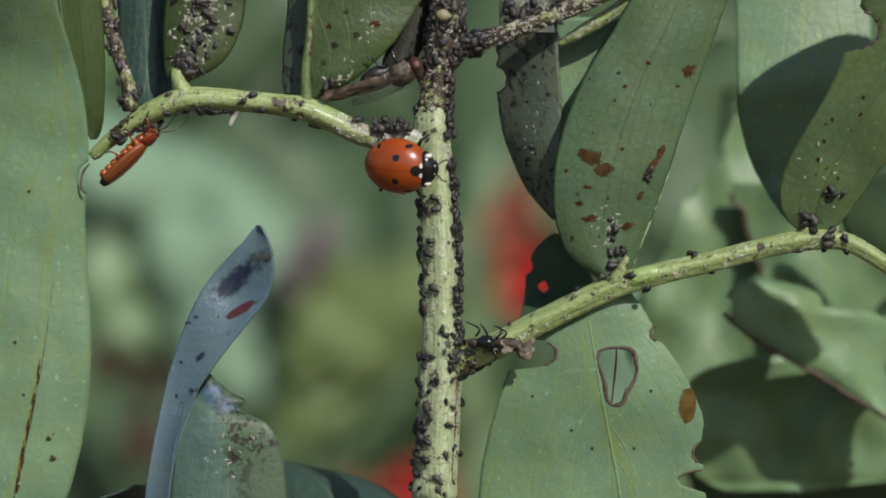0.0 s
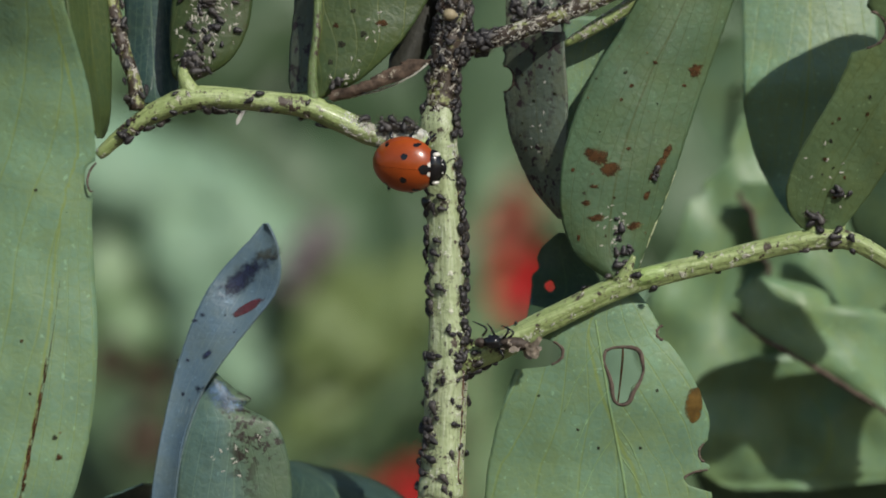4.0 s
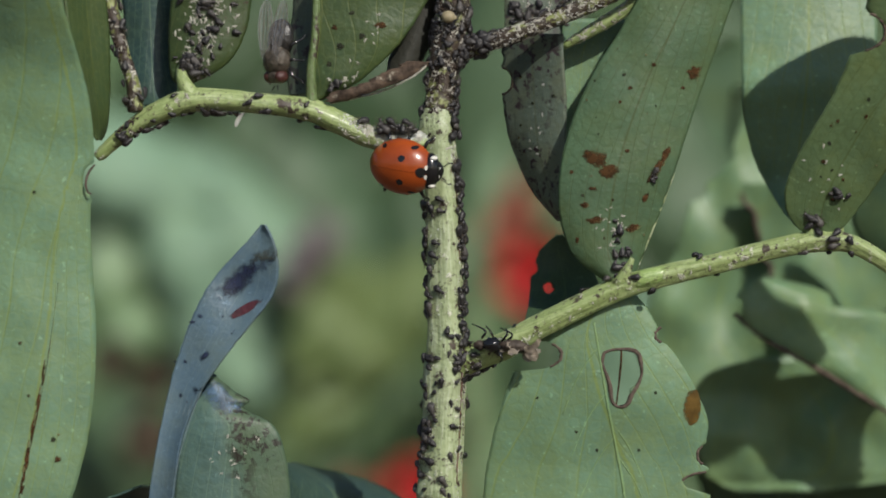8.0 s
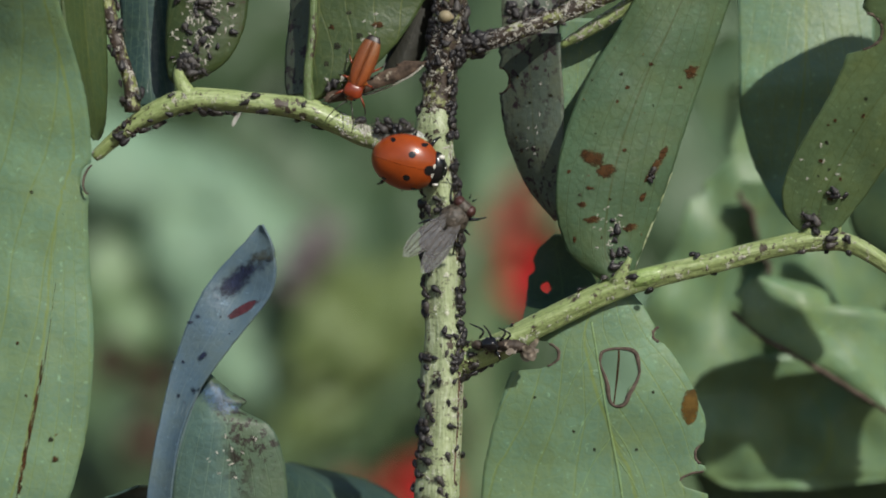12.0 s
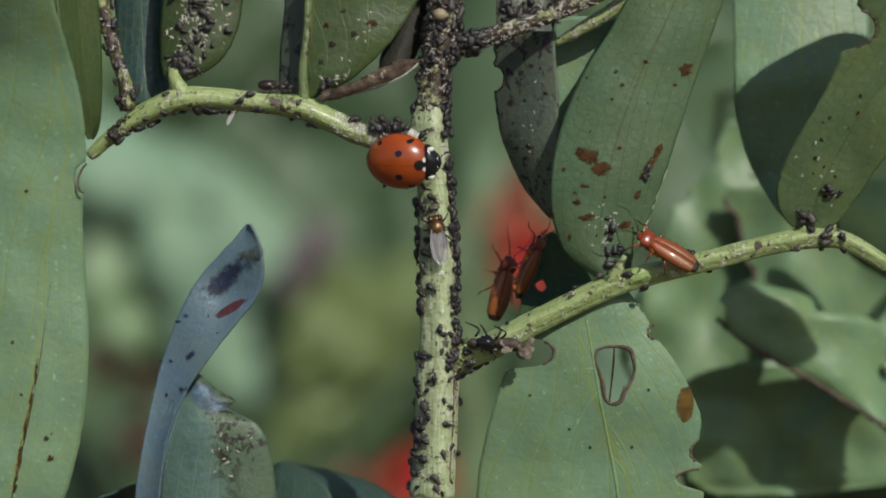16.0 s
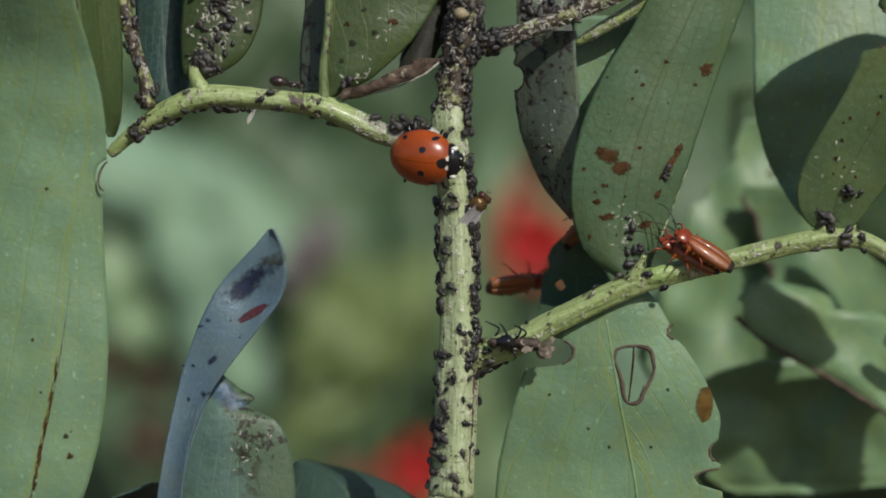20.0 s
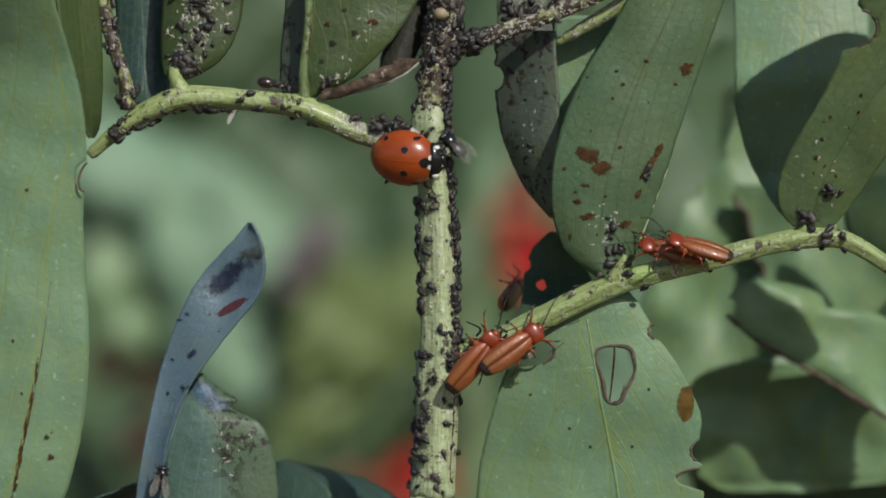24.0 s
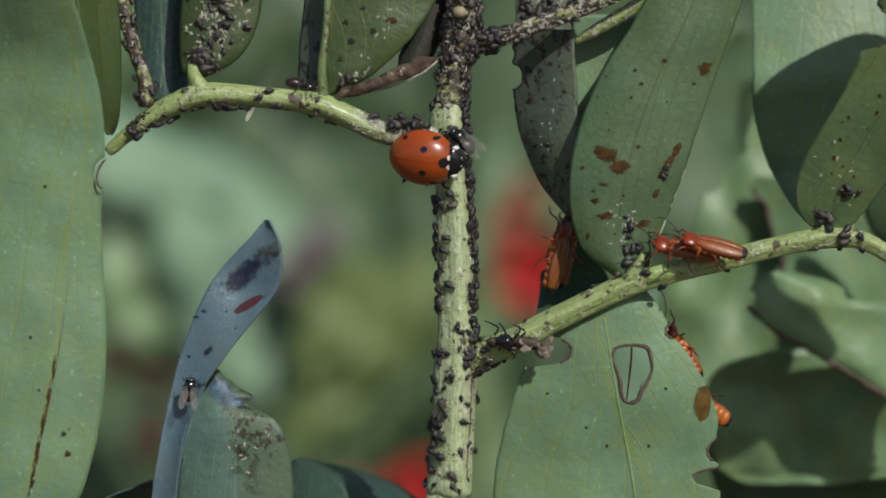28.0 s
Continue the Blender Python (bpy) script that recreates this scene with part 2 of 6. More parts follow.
APHID = aphid_material()
APHID_LEG = material("aphid_leg", (0.07, 0.055, 0.04), 0.5, 2500)
RUST = stain("rust_blotch", (0.052, 0.026, 0.010), 0.9, 1200, 0.62, 0.15)
BROWN = material("dried_brown_edge", (0.10, 0.076, 0.06), 0.85, 1500, 0.4, 1.5, 0.5, dull=0.2)
SPECK = stain("dark_leaf_speck", (0.03, 0.034, 0.018))
HALO = stain("yellowed_leaf", (0.11, 0.10, 0.04), 0.7, 900, 0.4, 0.3)
AMBER = stain("amber_stain", (0.085, 0.05, 0.010), 0.7, 700, 0.8)
SLATE = material("slate_vein", (0.15, 0.21, 0.22), 0.5, 900)
MAROON = stain("maroon_scar", (0.06, 0.014, 0.02), 0.5, 900, 0.75, 0.4)
BRUISE = stain("dark_bruise", (0.010, 0.016, 0.042), 0.5, 900, 0.55, 0.4, 0.8, 0.88)
BLUEWAX = stain("blue_waxy_bloom", (0.075, 0.13, 0.20), 0.45, 900, 0.55, 0.4, 0.9, 0.85)
FOLD = stain("olive_fold_stain", (0.05, 0.06, 0.05), 0.5, 900, 0.5, 0.4, 0.8, 0.75)
SHELL = material("orange_red_wing_case", (0.33, 0.057, 0.006), 0.3, 500, 0.78, 1.14, 0.06, 6000, coat=0.4)
BLACK = material("glossy_black", (0.008, 0.008, 0.009), 0.22, 900, coat=0.4)
WHITE = material("ivory_white", (0.75, 0.73, 0.66), 0.4, 900, 0.85, 1.1)
def striped_case():
    """Wing-case skin: fine ribs along the body (object x), brown between them."""
    m = material("tawny_wing_case", (0.30, 0.095, 0.020), 0.4, 700, 0.5, 1.4, 0.35, 3000, coat=0.25)
    nt = m.node_tree
    p = nt.nodes["Principled BSDF"]
    old = p.inputs["Base Color"].links[0].from_socket
    mp = nt.nodes.new("ShaderNodeMapping")
    mp.inputs["Scale"].default_value = (60, 2600, 400)
    nt.links.new(nt.nodes.new("ShaderNodeTexCoord").outputs["Object"], mp.inputs[0])
    rib = noise_tex(nt, mp.outputs[0], 1.0, 3, 0.6)
    sep = nt.nodes.new("ShaderNodeSeparateXYZ")
    nt.links.new(nt.nodes.new("ShaderNodeTexCoord").outputs["Object"], sep.inputs[0])
    along = ramp(nt, mathn(nt, "MULTIPLY_ADD", sep.outputs[0], 190.0, 0.65), ((0.0, (0.16, 0.075, 0.02)), (0.5, (0.25, 0.066, 0.014)), (1.0, (0.25, 0.036, 0.009))))
    base = mixcol(nt, 0.6, old, along)
    nt.links.new(mixcol(nt, ramp(nt, rib, ((0.42, (0.6, 0.6, 0.6)), (0.6, (0, 0, 0)))), base, (0.13, 0.032, 0.008)), p.inputs["Base Color"])
    return m


TAWNY = striped_case()
TIP = material("smoky_black_tip", (0.02, 0.012, 0.01), 0.4, 900)
ORANGE = material("orange_cuticle", (0.40, 0.11, 0.016), 0.36, 900, 0.65, 1.25, 0.2, coat=0.2)
REDDISH = material("red_orange_cuticle", (0.23, 0.034, 0.008), 0.3, 900, 0.7, 1.2, 0.1, coat=0.3)
FLYGREY = material("bristly_grey_cuticle", (0.058, 0.048, 0.036), 0.32, 2200, 0.3, 2.2, 0.9, 3500)
BRONZE = material("bronze_cuticle", (0.13, 0.075, 0.03), 0.28, 1500, 0.5, 1.6, 0.3, 5000, metal=0.6)
FLYDARK = material("dark_shiny_cuticle", (0.02, 0.019, 0.018), 0.3, 1500, 0.4, 2.6, 0.5, 3000)
FLYEYE = material("red_brown_eye", (0.06, 0.022, 0.018), 0.3, 4000, 0.8, 1.2, 0.3, 9000)
PETAL = material("poppy_petal", (0.74, 0.05, 0.045), 0.5, 90, 0.8, 1.15, 0.2, 400, through_light=0.35)
SALMON = material("faded_poppy_petal", (0.58, 0.19, 0.13), 0.5, 90, 0.8, 1.15, 0.2, 400, through_light=0.3)
SOIL = material("dry_soil", (0.10, 0.075, 0.05), 0.9, 60, 0.5, 1.4, 0.8, 300)
GRASS = material("grass_blade", (0.10, 0.16, 0.04), 0.5, 40, 0.7, 1.3, 0.1, through_light=0.25)
STRAW = material("dry_stalk", (0.33, 0.28, 0.17), 0.6, 200, 0.7, 1.2, 0.2)
LILAC = material("faded_lilac_petal", (0.19, 0.15, 0.165), 0.5, 90, 0.8, 1.2, 0.1, through_light=0.3)


def glass_wing(name, alpha, tint=(0.55, 0.53, 0.5)):
    m = bpy.data.materials.new(name)
    m.use_nodes = True
    nt = m.node_tree
    p = nt.nodes["Principled BSDF"]
    p.inputs["Base Color"].default_value = (*tint, 1)
    p.inputs["Roughness"].default_value, p.inputs["Alpha"].default_value = 0.18, alpha
    co = nt.nodes.new("ShaderNodeTexCoord").outputs["Object"]
    b = nt.nodes.new("ShaderNodeBump")
    b.inputs["Strength"].default_value, b.inputs["Distance"].default_value = 0.8, 0.0002
    nt.links.new(noise_tex(nt, co, 1800), b.inputs["Height"])
    nt.links.new(b.outputs[0], p.inputs["Normal"])
    return m


WING = glass_wing("clear_wing", 0.26)
MILKY = glass_wing("milky_wing", 0.6)
FLYWING = glass_wing("veined_fly_wing", 0.33, (0.42, 0.42, 0.43))
SILVER = glass_wing("silvery_wing", 0.55, (0.5, 0.5, 0.52))
SMOKY = glass_wing("smoky_wing", 0.10)
VEIN = material("wing_vein", (0.10, 0.08, 0.06), 0.5, 2000)


# ---- mesh helpers ----
def part(name, bm, mat, parent=None, label="", smooth=True, kind=""):
    """Links a bmesh as one mesh object under a thing or a part."""
    me = bpy.data.meshes.new(name)
    bm.to_mesh(me)
    bm.free()
    me.materials.append(mat)
    if smooth:
        me.polygons.foreach_set("use_smooth", [True] * len(me.polygons))
    ob = new(name, me)
    if parent is not None:
        ob.parent = parent
    return tagged(ob, label, kind=kind)


def spline(pts, n):
    """n + 1 points of a Catmull-Rom curve through rows of numbers."""
    p = np.array(pts, float)
    q = np.vstack([2 * p[0] - p[1], p, 2 * p[-1] - p[-2]])
    out = []
    for i in range(n + 1):
        x = min(i / n * (len(p) - 1), len(p) - 1 - 1e-9)
        k, f = int(x), x - int(x)
        a, b, c, e = q[k:k + 4]
        out.append(0.5 * (2 * b + (c - a) * f + (2 * a - 5 * b + 4 * c - e) * f ** 2 + (3 * b - a - 3 * c + e) * f ** 3))
    return np.array(out)


def add_tube(bm, path, radii, sides=8, square=0.0, rough=0.0, seed=1):
    """A closed tube along world points; square gives it ribs like a four-angled stem."""
    rng = random.Random(seed)
    rings, up = [], Vector((0.013, -1, 0.021))
    for i, c in enumerate(path):
        a, b = path[max(i - 1, 0)], path[min(i + 1, len(path) - 1)]
        t = (b - a).normalized() if (b - a).length else Vector((0, 0, 1))
        n = (up - t * up.dot(t)).normalized()
        up = n
        m = t.cross(n)
        ring = []
        for k in range(sides):
            ang = 2 * math.pi * k / sides
            r = radii[i] * (1 + 2.5 * rough * noise.noise(c * 900 + Vector((math.cos(ang), math.sin(ang), 0)) * 0.8)) * (1 + square * math.cos(4 * ang + 0.9)) * (1 + rough * rng.uniform(-1, 1))
            ring.append(bm.verts.new(c + (n * math.cos(ang) + m * math.sin(ang)) * r))
        rings.append(ring)
    uvl = bm.loops.layers.uv.verify()
    run = 0.0
    for i, (r0, r1) in enumerate(zip(rings, rings[1:])):
        step = (path[i + 1] - path[i]).length * 1000
        wide = 2 * math.pi * radii[i] * 1000 / sides
        for k in range(sides):
            fc = bm.faces.new((r0[k], r0[(k + 1) % sides], r1[(k + 1) % sides], r1[k]))
            for lp, (x, y) in zip(fc.loops, ((k, 0), (k + 1, 0), (k + 1, 1), (k, 1))):
                lp[uvl].uv = (x * wide, run + y * step)
        run += step
    bm.faces.new(rings[0][::-1])
    bm.faces.new(rings[-1])


def tube(name, pts, n, mat, parent, label="", sides=12, square=0.0, rough=0.0, kind=""):
    """A stem or stalk from rows (u, v, d, radius in units)."""
    rows = spline(pts, n)
    bm = bmesh.new()
    add_tube(bm, [spot(*r[:3]) for r in rows], [max(r[3], 0.4) * UNIT for r in rows], sides, square, rough)
    return part(name, bm, mat, parent, label, kind=kind)


LEAF_SHAPES = {}


def leaf_depth(shape, u, v):
    """How deep the leaf's face lies at (u, v) of the plan, in mm."""
    rr, cup, fold, tiltd, ripple, seed = shape
    k = int(np.argmin(np.abs(rr[:, 0] - v)))
    _, l, r, d = rr[k]
    x = max(-1.0, min(1.0, 2 * (u - l) / (r - l if abs(r - l) > 1e-6 else 1e-6) - 1))
    wid = abs(r - l) * UNIT * 1000 / 8
    return d + cup * x * x + fold * abs(x) + tiltd * x * 0.5 + ripple * min(1, wid) * noise.noise(Vector((u * 0.012, v * 0.009, seed * 1.7)))


def leaf(name, rows, mat, parent, label="", cup=0.0, fold=0.0, ripple=0.3, bites=(), nibbles=(), tiltd=0.0, nu=30, nv=64, seed=3, thick=0.22,
         mid=(0.5, 0.0), ragged=1.5):
    """A leaf from rows (v, left u, right u, d) down its length. cup: mm by which the sides bend back; fold: mm by which they
    fold along the midrib; tiltd: mm by which the right side lies deeper; bites: holes (u, v, ru, rv); nibbles: eaten out of a
    margin (side -1 or 1, u, v, ru, rv); mid: where the midrib lies across the leaf, and how that shifts along it."""
    rr = spline(rows, nv)
    shape = (rr.copy(), cup, fold, tiltd, ripple, seed)
    for row in rr:
        for side, bu, bv, ru, rv in nibbles:
            q = (row[0] - bv) / rv
            if abs(q) < 1:
                dip = ru * math.sqrt(1 - q * q) * (1 + 0.3 * noise.noise(Vector((row[0] * 0.11, bu, 3.1))))
                if side > 0:
                    row[2] = min(row[2], bu - dip)
                else:
                    row[1] = max(row[1], bu + dip)
    bm = bmesh.new()
    uvl = bm.loops.layers.uv.new("uv")
    grid, flat, gone = [], {}, set()
    for j, (v, l, r, d) in enumerate(rr):
        line = []
        el, er = (ragged * (noise.noise(Vector((v * 0.09, seed, s))) + 0.7 * noise.noise(Vector((v * 0.3, seed, s)))) for s in (1.0, 9.0))
        for i in range(nu + 1):
            f = i / nu
            u = l + el + (r + er - l - el) * f
            vv = v + 2.0 * noise.noise(Vector((u * 0.02, v * 0.02, seed)))
            for bu, bv, ru, rv in bites:
                a, b = (u - bu) / ru, (vv - bv) / rv
                q = math.hypot(a, b)
                wob = 1 + 0.2 * noise.noise(Vector((math.cos(math.atan2(b, a)) * 1.7, math.sin(math.atan2(b, a)) * 1.7, bu)))
                if q < wob:
                    gone.add((j, i))
                    q = max(q, 1e-3)
                    u, vv = bu + a / q * ru * wob, bv + b / q * rv * wob
            line.append(bm.verts.new(spot(u, vv, leaf_depth(shape, u, v))))
            _, l0, r0, _ = shape[0][j]
            g = min(1.0, max(0.0, (u - l0) / (r0 - l0))) if abs(r0 - l0) > 1 else f
            md = min(0.9, max(0.04, mid[0] + mid[1] * j / nv))
            flat[(j, i)] = (0.5 * g / md if g < md else 0.5 + 0.5 * (g - md) / (1 - md), j / nv)
        grid.append(line)
    for j in range(nv):
        for i in range(nu):
            ks = ((j, i), (j, i + 1), (j + 1, i + 1), (j + 1, i))
            if all(k in gone for k in ks):
                continue
            fc = bm.faces.new([grid[a][b] for a, b in ks])
            for lp, k in zip(fc.loops, ks):
                lp[uvl].uv = flat[k]
    loose = [v for v in bm.verts if not v.link_faces]
    bmesh.ops.delete(bm, geom=loose, context="VERTS")
    ob = part(name, bm, mat, parent, label)
    so = ob.modifiers.new("thickness", "SOLIDIFY")
    so.thickness, so.offset = thick * 1e-3, 0.0
    LEAF_SHAPES[ob] = shape
    return ob


def blotch(name, host, u, v, ru, rv, mat, turn=0.0, seed=0, label="", wild=1.0, lift=0.16):
    """A thin ragged stain lying on a leaf."""
    bm = bmesh.new()
    uvl = bm.loops.layers.uv.new("uv")
    ca, sa = math.cos(radians(turn)), math.sin(radians(turn))
    rings, reach = [], {}
    for k, sc in enumerate((1.25, 0.9, 0.6, 0.25)):
        ring = []
        for i in range(28):
            a = 2 * math.pi * i / 28
            c, s = math.cos(a), math.sin(a)
            q = sc * (1 + wild * (0.5 * noise.noise(Vector((c * 1.6, s * 1.6, seed + 0.3))) + 0.3 * noise.noise(Vector((c * 5, s * 5, seed + 4)))))
            x, y = c * ru * q, s * rv * q
            x, y = u + x * ca - y * sa, v + x * sa + y * ca
            ring.append(bm.verts.new(spot(x, y, leaf_depth(LEAF_SHAPES[host], x, y) - lift - 0.012 * k)))
            reach[ring[-1]] = sc / 1.25
        rings.append(ring)
    for r0, r1 in zip(rings, rings[1:]):
        for i in range(28):
            bm.faces.new((r0[i], r0[(i + 1) % 28], r1[(i + 1) % 28], r1[i]))
    bm.faces.new(rings[-1])
    for fc in bm.faces:
        for lp in fc.loops:
            lp[uvl].uv = (reach[lp.vert], 0.5)
    return part(name, bm, mat, host, label)


def trace(name, host, pts, n, mat, label="", sides=6, lift=0.11, rough=0.1):
    """A thin line (u, v, radius) that lies on a leaf: a vein, a dried rim."""
    rows = spline(pts, n)
    bm = bmesh.new()
    add_tube(bm, [spot(r[0], r[1], leaf_depth(LEAF_SHAPES[host], r[0], r[1]) - lift) for r in rows], [max(r[2], 0.4) * UNIT for r in rows], sides, 0, rough)
    return part(name, bm, mat, host, label)


def blob(bm, centre, size, turn=None, seg=14, rings=9, shape=None):
    """An ellipsoid into bm; shape(x, y, z) may bend its unit sphere. Sizes are half axes in metres."""
    made = bmesh.ops.create_uvsphere(bm, u_segments=seg, v_segments=rings, radius=1.0)["verts"]
    for v in made:
        c = v.co.copy()
        c = Vector((c.z, c.x, c.y))
        if shape:
            c = Vector(shape(*c))
        c = Vector((c.x * size[0], c.y * size[1], c.z * size[2]))
        if turn is not None:
            c = turn @ c
        v.co = c + Vector(centre)


def body(name, centre, size, mat, parent, label="", turn=None, seg=14, rings=9, shape=None):
    bm = bmesh.new()
    blob(bm, centre, size, turn, seg, rings, shape)
    return part(name, bm, mat, parent, label)


def limb(name, pts, radii, mat, parent, label="", sides=5, n=8):
    rows = spline([(*p, r) for p, r in zip(pts, radii)], n)
    bm = bmesh.new()
    add_tube(bm, [Vector(r[:3]) for r in rows], [max(r[3], 1e-6) for r in rows], sides)
    return part(name, bm, mat, parent, label)


# ---- ground ----
def ground_sheet():
    bm = bmesh.new()
    n, rows = 40, []
    for j in range(n + 1):
        row = []
        for i in range(n + 1):
            x, y = ((i / n - 0.5) * 2), ((j / n - 0.5) * 2)
            x, y = 300 * x * abs(x) ** 2, 300 * y * abs(y) ** 2
            h = 0.03 * noise.noise(Vector((x * 0.7, y * 0.7, 0))) if abs(x) + abs(y) < 40 else 0
            row.append(bm.verts.new((x, y, h - 0.02 if math.hypot(x, y) > 0.3 else 0.0)))
        rows.append(row)
    for j in range(n):
        for i in range(n):
            bm.faces.new((rows[j][i], rows[j][i + 1], rows[j + 1][i + 1], rows[j + 1][i]))
    return tagged(part("ground", bm, SOIL), "dry brown crumbly field soil under the crop", kind="structure")


ground_sheet()

# ---- the bean plant before the camera ----
plant = tagged(new("bean_plant"), "broad bean plant with chewed grey-green leaves and aphid-ridden stem", "plant")

MAIN = [(796, -140, 0, 32), (789, 0, 0, 28), (782, 60, 0, 29), (772, 130, 0, 24), (766, 190, 0, 27), (763, 222, 0, 33), (764, 250, 0, 30), (769, 300, 0, 29),
        (775, 400, 0, 31), (778, 540, 0, 31), (780, 620, 0, 34), (777, 660, 0, 37), (774, 760, 0, 36), (766, 882, 0, 38)]
stem = tube("main_stem", MAIN[4:], 88, STEM, plant, "four-angled yellow-green stem", 28, 0.07, 0.02)
tube("main_stem", MAIN[:5], 36, STEM_DARK, plant, "upper stem black with aphids and sooty mould", 28, 0.06, 0.04)
tube("main_stem", [(766, 880, 0, 38), (752, 1300, 0, 42), (740, 2400, 1, 44), (760, 5000, 1, 48), (784, 8837, 0, 55)], 40, STEM, plant,
     "lower stem down to the soil", 16, 0.06)
LEFT = [(758, 248, 0, 24), (706, 248, -0.6, 19), (646, 240, -1, 19), (586, 213, -1.4, 20), (536, 192, -1.6, 20), (446, 180, -1.8, 18),
        (340, 174, -2, 20), (278, 192, -2, 19), (223, 224, -1.6, 15), (188, 252, -1.4, 12), (168, 270, -1.2, 11), (160, 277, -1.1, 8)]
tube("leaf_stalk", LEFT, 70, STALK, plant, "pale green leaf stalk crusted with honeydew", 20, 0.05, 0.02)
RIGHT = [(786, 652, 0, 22.8), (826, 630, -0.4, 22.8), (886, 606, -0.6, 22.4), (946, 572, -0.8, 20.6), (1066, 514, -1, 19.8), (1136, 490, -1, 18.9), (1256, 461, -1, 17.2), (1366, 433, -1, 17.2), (1446, 420, -1, 18.9), (1500, 428, -0.8, 15.5), (1560, 462, -0.4, 13.8), (1640, 520, 0.4, 12.9), (1760, 600, 1, 11.2)]
tube("leaf_stalk", RIGHT, 110, STALK, plant, "ribbed pale green leaf stalk", 24, 0.09, 0.015)
TOP = [(782, 92, 0.5, 20), (838, 76, 0, 16), (908, 53, -0.6, 15), (980, 24, -1, 15), (1060, -10, -1.4, 15), (1160, -60, -2, 14)]
tube("leaf_stalk", TOP, 40, STEM_DARK, plant, "upper leaf stalk thick with aphids and husks", 12, 0.05, 0.04)
TOP2 = [(985, 78, 1.5, 6), (1030, 52, 1, 11), (1080, 22, 0.6, 12), (1150, -30, 0, 12)]
tube("leaf_stalk", TOP2, 20, STALK, plant, "short pale leaflet stalk", 12, 0.05, 0.02)
UPL = [(172, -30, -1, 14), (190, 40, -1.2, 13), (208, 100, -1.5, 11), (224, 150, -1.8, 12), (228, 196, -2, 14)]
tube("leaf_stalk", UPL, 24, STEM_DARK, plant, "thin stalk covered with white husks", 12, 0.05, 0.04)
KNEE = [(308, 106, -0.8, 4), (309, 126, -1.3, 10), (314, 146, -1.8, 13), (328, 170, -2, 17)]
tube("leaflet_stalk", KNEE, 12, STALK, plant, "", 12)
MIDL = [(548, -40, -1.6, 7), (545, 60, -1.8, 7.5), (538, 120, -1.8, 8), (540, 182, -1.6, 11)]
tube("midrib", MIDL, 20, RIB, plant, "raised pale midrib", 12)
tube("leaflet_stalk", [(1108, 452, -1.9, 4), (1098, 474, -1.8, 9), (1088, 492, -1.5, 14), (1078, 506, -1.0, 14), (1070, 514, -0.3, 8)], 24, STALK, plant, "", 14)
tube("swelling", [(1090, 505, -1, 10), (1118, 492, -1.3, 16), (1150, 483, -1.3, 16), (1190, 474, -1, 10)], 16, SWELL, plant, "bright green swelling at the leaflet's foot", 14)
tube("leaflet_stalk", [(1418, 398, -0.6, 10), (1428, 412, -1, 16), (1440, 424, -1, 20)], 12, STALK, plant, "", 12)
tube("leaflet_stalk", [(1475, 390, -0.6, 8), (1468, 410, -0.8, 12), (1456, 424, -1, 14)], 12, STALK, plant, "", 12)

big_left = leaf("leaf", [(-160, -60, 50, -21), (-60, -110, 76, -16.5), (40, -130, 108, -12.5), (100, -138, 126, -10.5), (150, -140, 140, -9.4), (200, -140, 149, -8.7), (250, -140, 154, -8.1), (300, -140, 154, -7.7), (370, -140, 149, -7.3), (450, -140, 151, -7),
                         (560, -134, 158, -7), (650, -130, 158, -7), (750, -120, 149, -7), (830, -110, 132, -7), (900, -100, 106, -7), (990, -60, 30, -7)],
                PALE, plant, "large pale grey-green leaf underside with rusty midrib", cup=1.2, nibbles=((1, 153, 316, 18, 28), (1, 152, 330, 10, 14)), seed=4, mid=(1.24, -0.772), nv=120)
leaf("leaf", [(-80, 95, 168, -4), (60, 108, 180, -4), (140, 124, 182, -3.6), (195, 140, 180, -3.2), (222, 148, 177, -2.6), (238, 155, 172, -2), (247, 160, 166, -1.8)],
     OLIVE, plant, "narrow folded olive-green leaf", fold=-0.7, tiltd=5, nu=16, nv=40, seed=5)
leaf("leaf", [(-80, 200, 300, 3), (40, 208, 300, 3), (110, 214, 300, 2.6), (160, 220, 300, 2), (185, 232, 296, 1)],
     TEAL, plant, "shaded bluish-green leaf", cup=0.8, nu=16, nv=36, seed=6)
crowded = leaf("leaf", [(-90, 300, 440, -1), (0, 290, 432, -1), (50, 286, 424, -1.2), (90, 286, 406, -1.4), (114, 288, 384, -1.5), (134, 292, 350, -1.6), (148, 304, 320, -1.7)],
               OLIVE_DARK, plant, "small dark olive leaf crowded with aphids and husks", cup=0.8, nu=22, nv=36, seed=7)
top_leaf = leaf("leaf", [(-100, 545, 800, -1.8), (0, 546, 742, -1.8), (50, 545, 712, -2), (90, 543, 680, -2), (130, 541, 636, -2), (155, 540, 596, -1.8), (174, 540, 556, -1.6)],
                OLIVE, plant, "green leaf half with a withered lower rim", cup=0.6, nu=26, nv=44, seed=8, mid=(0.04, 0.0))
leaf("leaf_half", [(-80, 505, 550, 1.5), (0, 508, 550, 0.8), (80, 500, 546, 0.4), (140, 498, 541, 0), (166, 502, 540, -0.6)],
     SOOT, plant, "dark folded leaf half", tiltd=-3, nu=12, nv=30, seed=9)
# Black flap in place of the top leaf's part under the stem's shadow.
leaf("leaf_half", [(-60, 690, 800, 1.6), (10, 706, 770, 1.4), (60, 690, 752, 1.2), (105, 676, 734, 1), (132, 672, 706, 0.8)],
     SHADEBLACK, plant, "leaf flap behind the stem, coloured black for the shadow there", cup=0.8, nu=14, nv=30, seed=10)
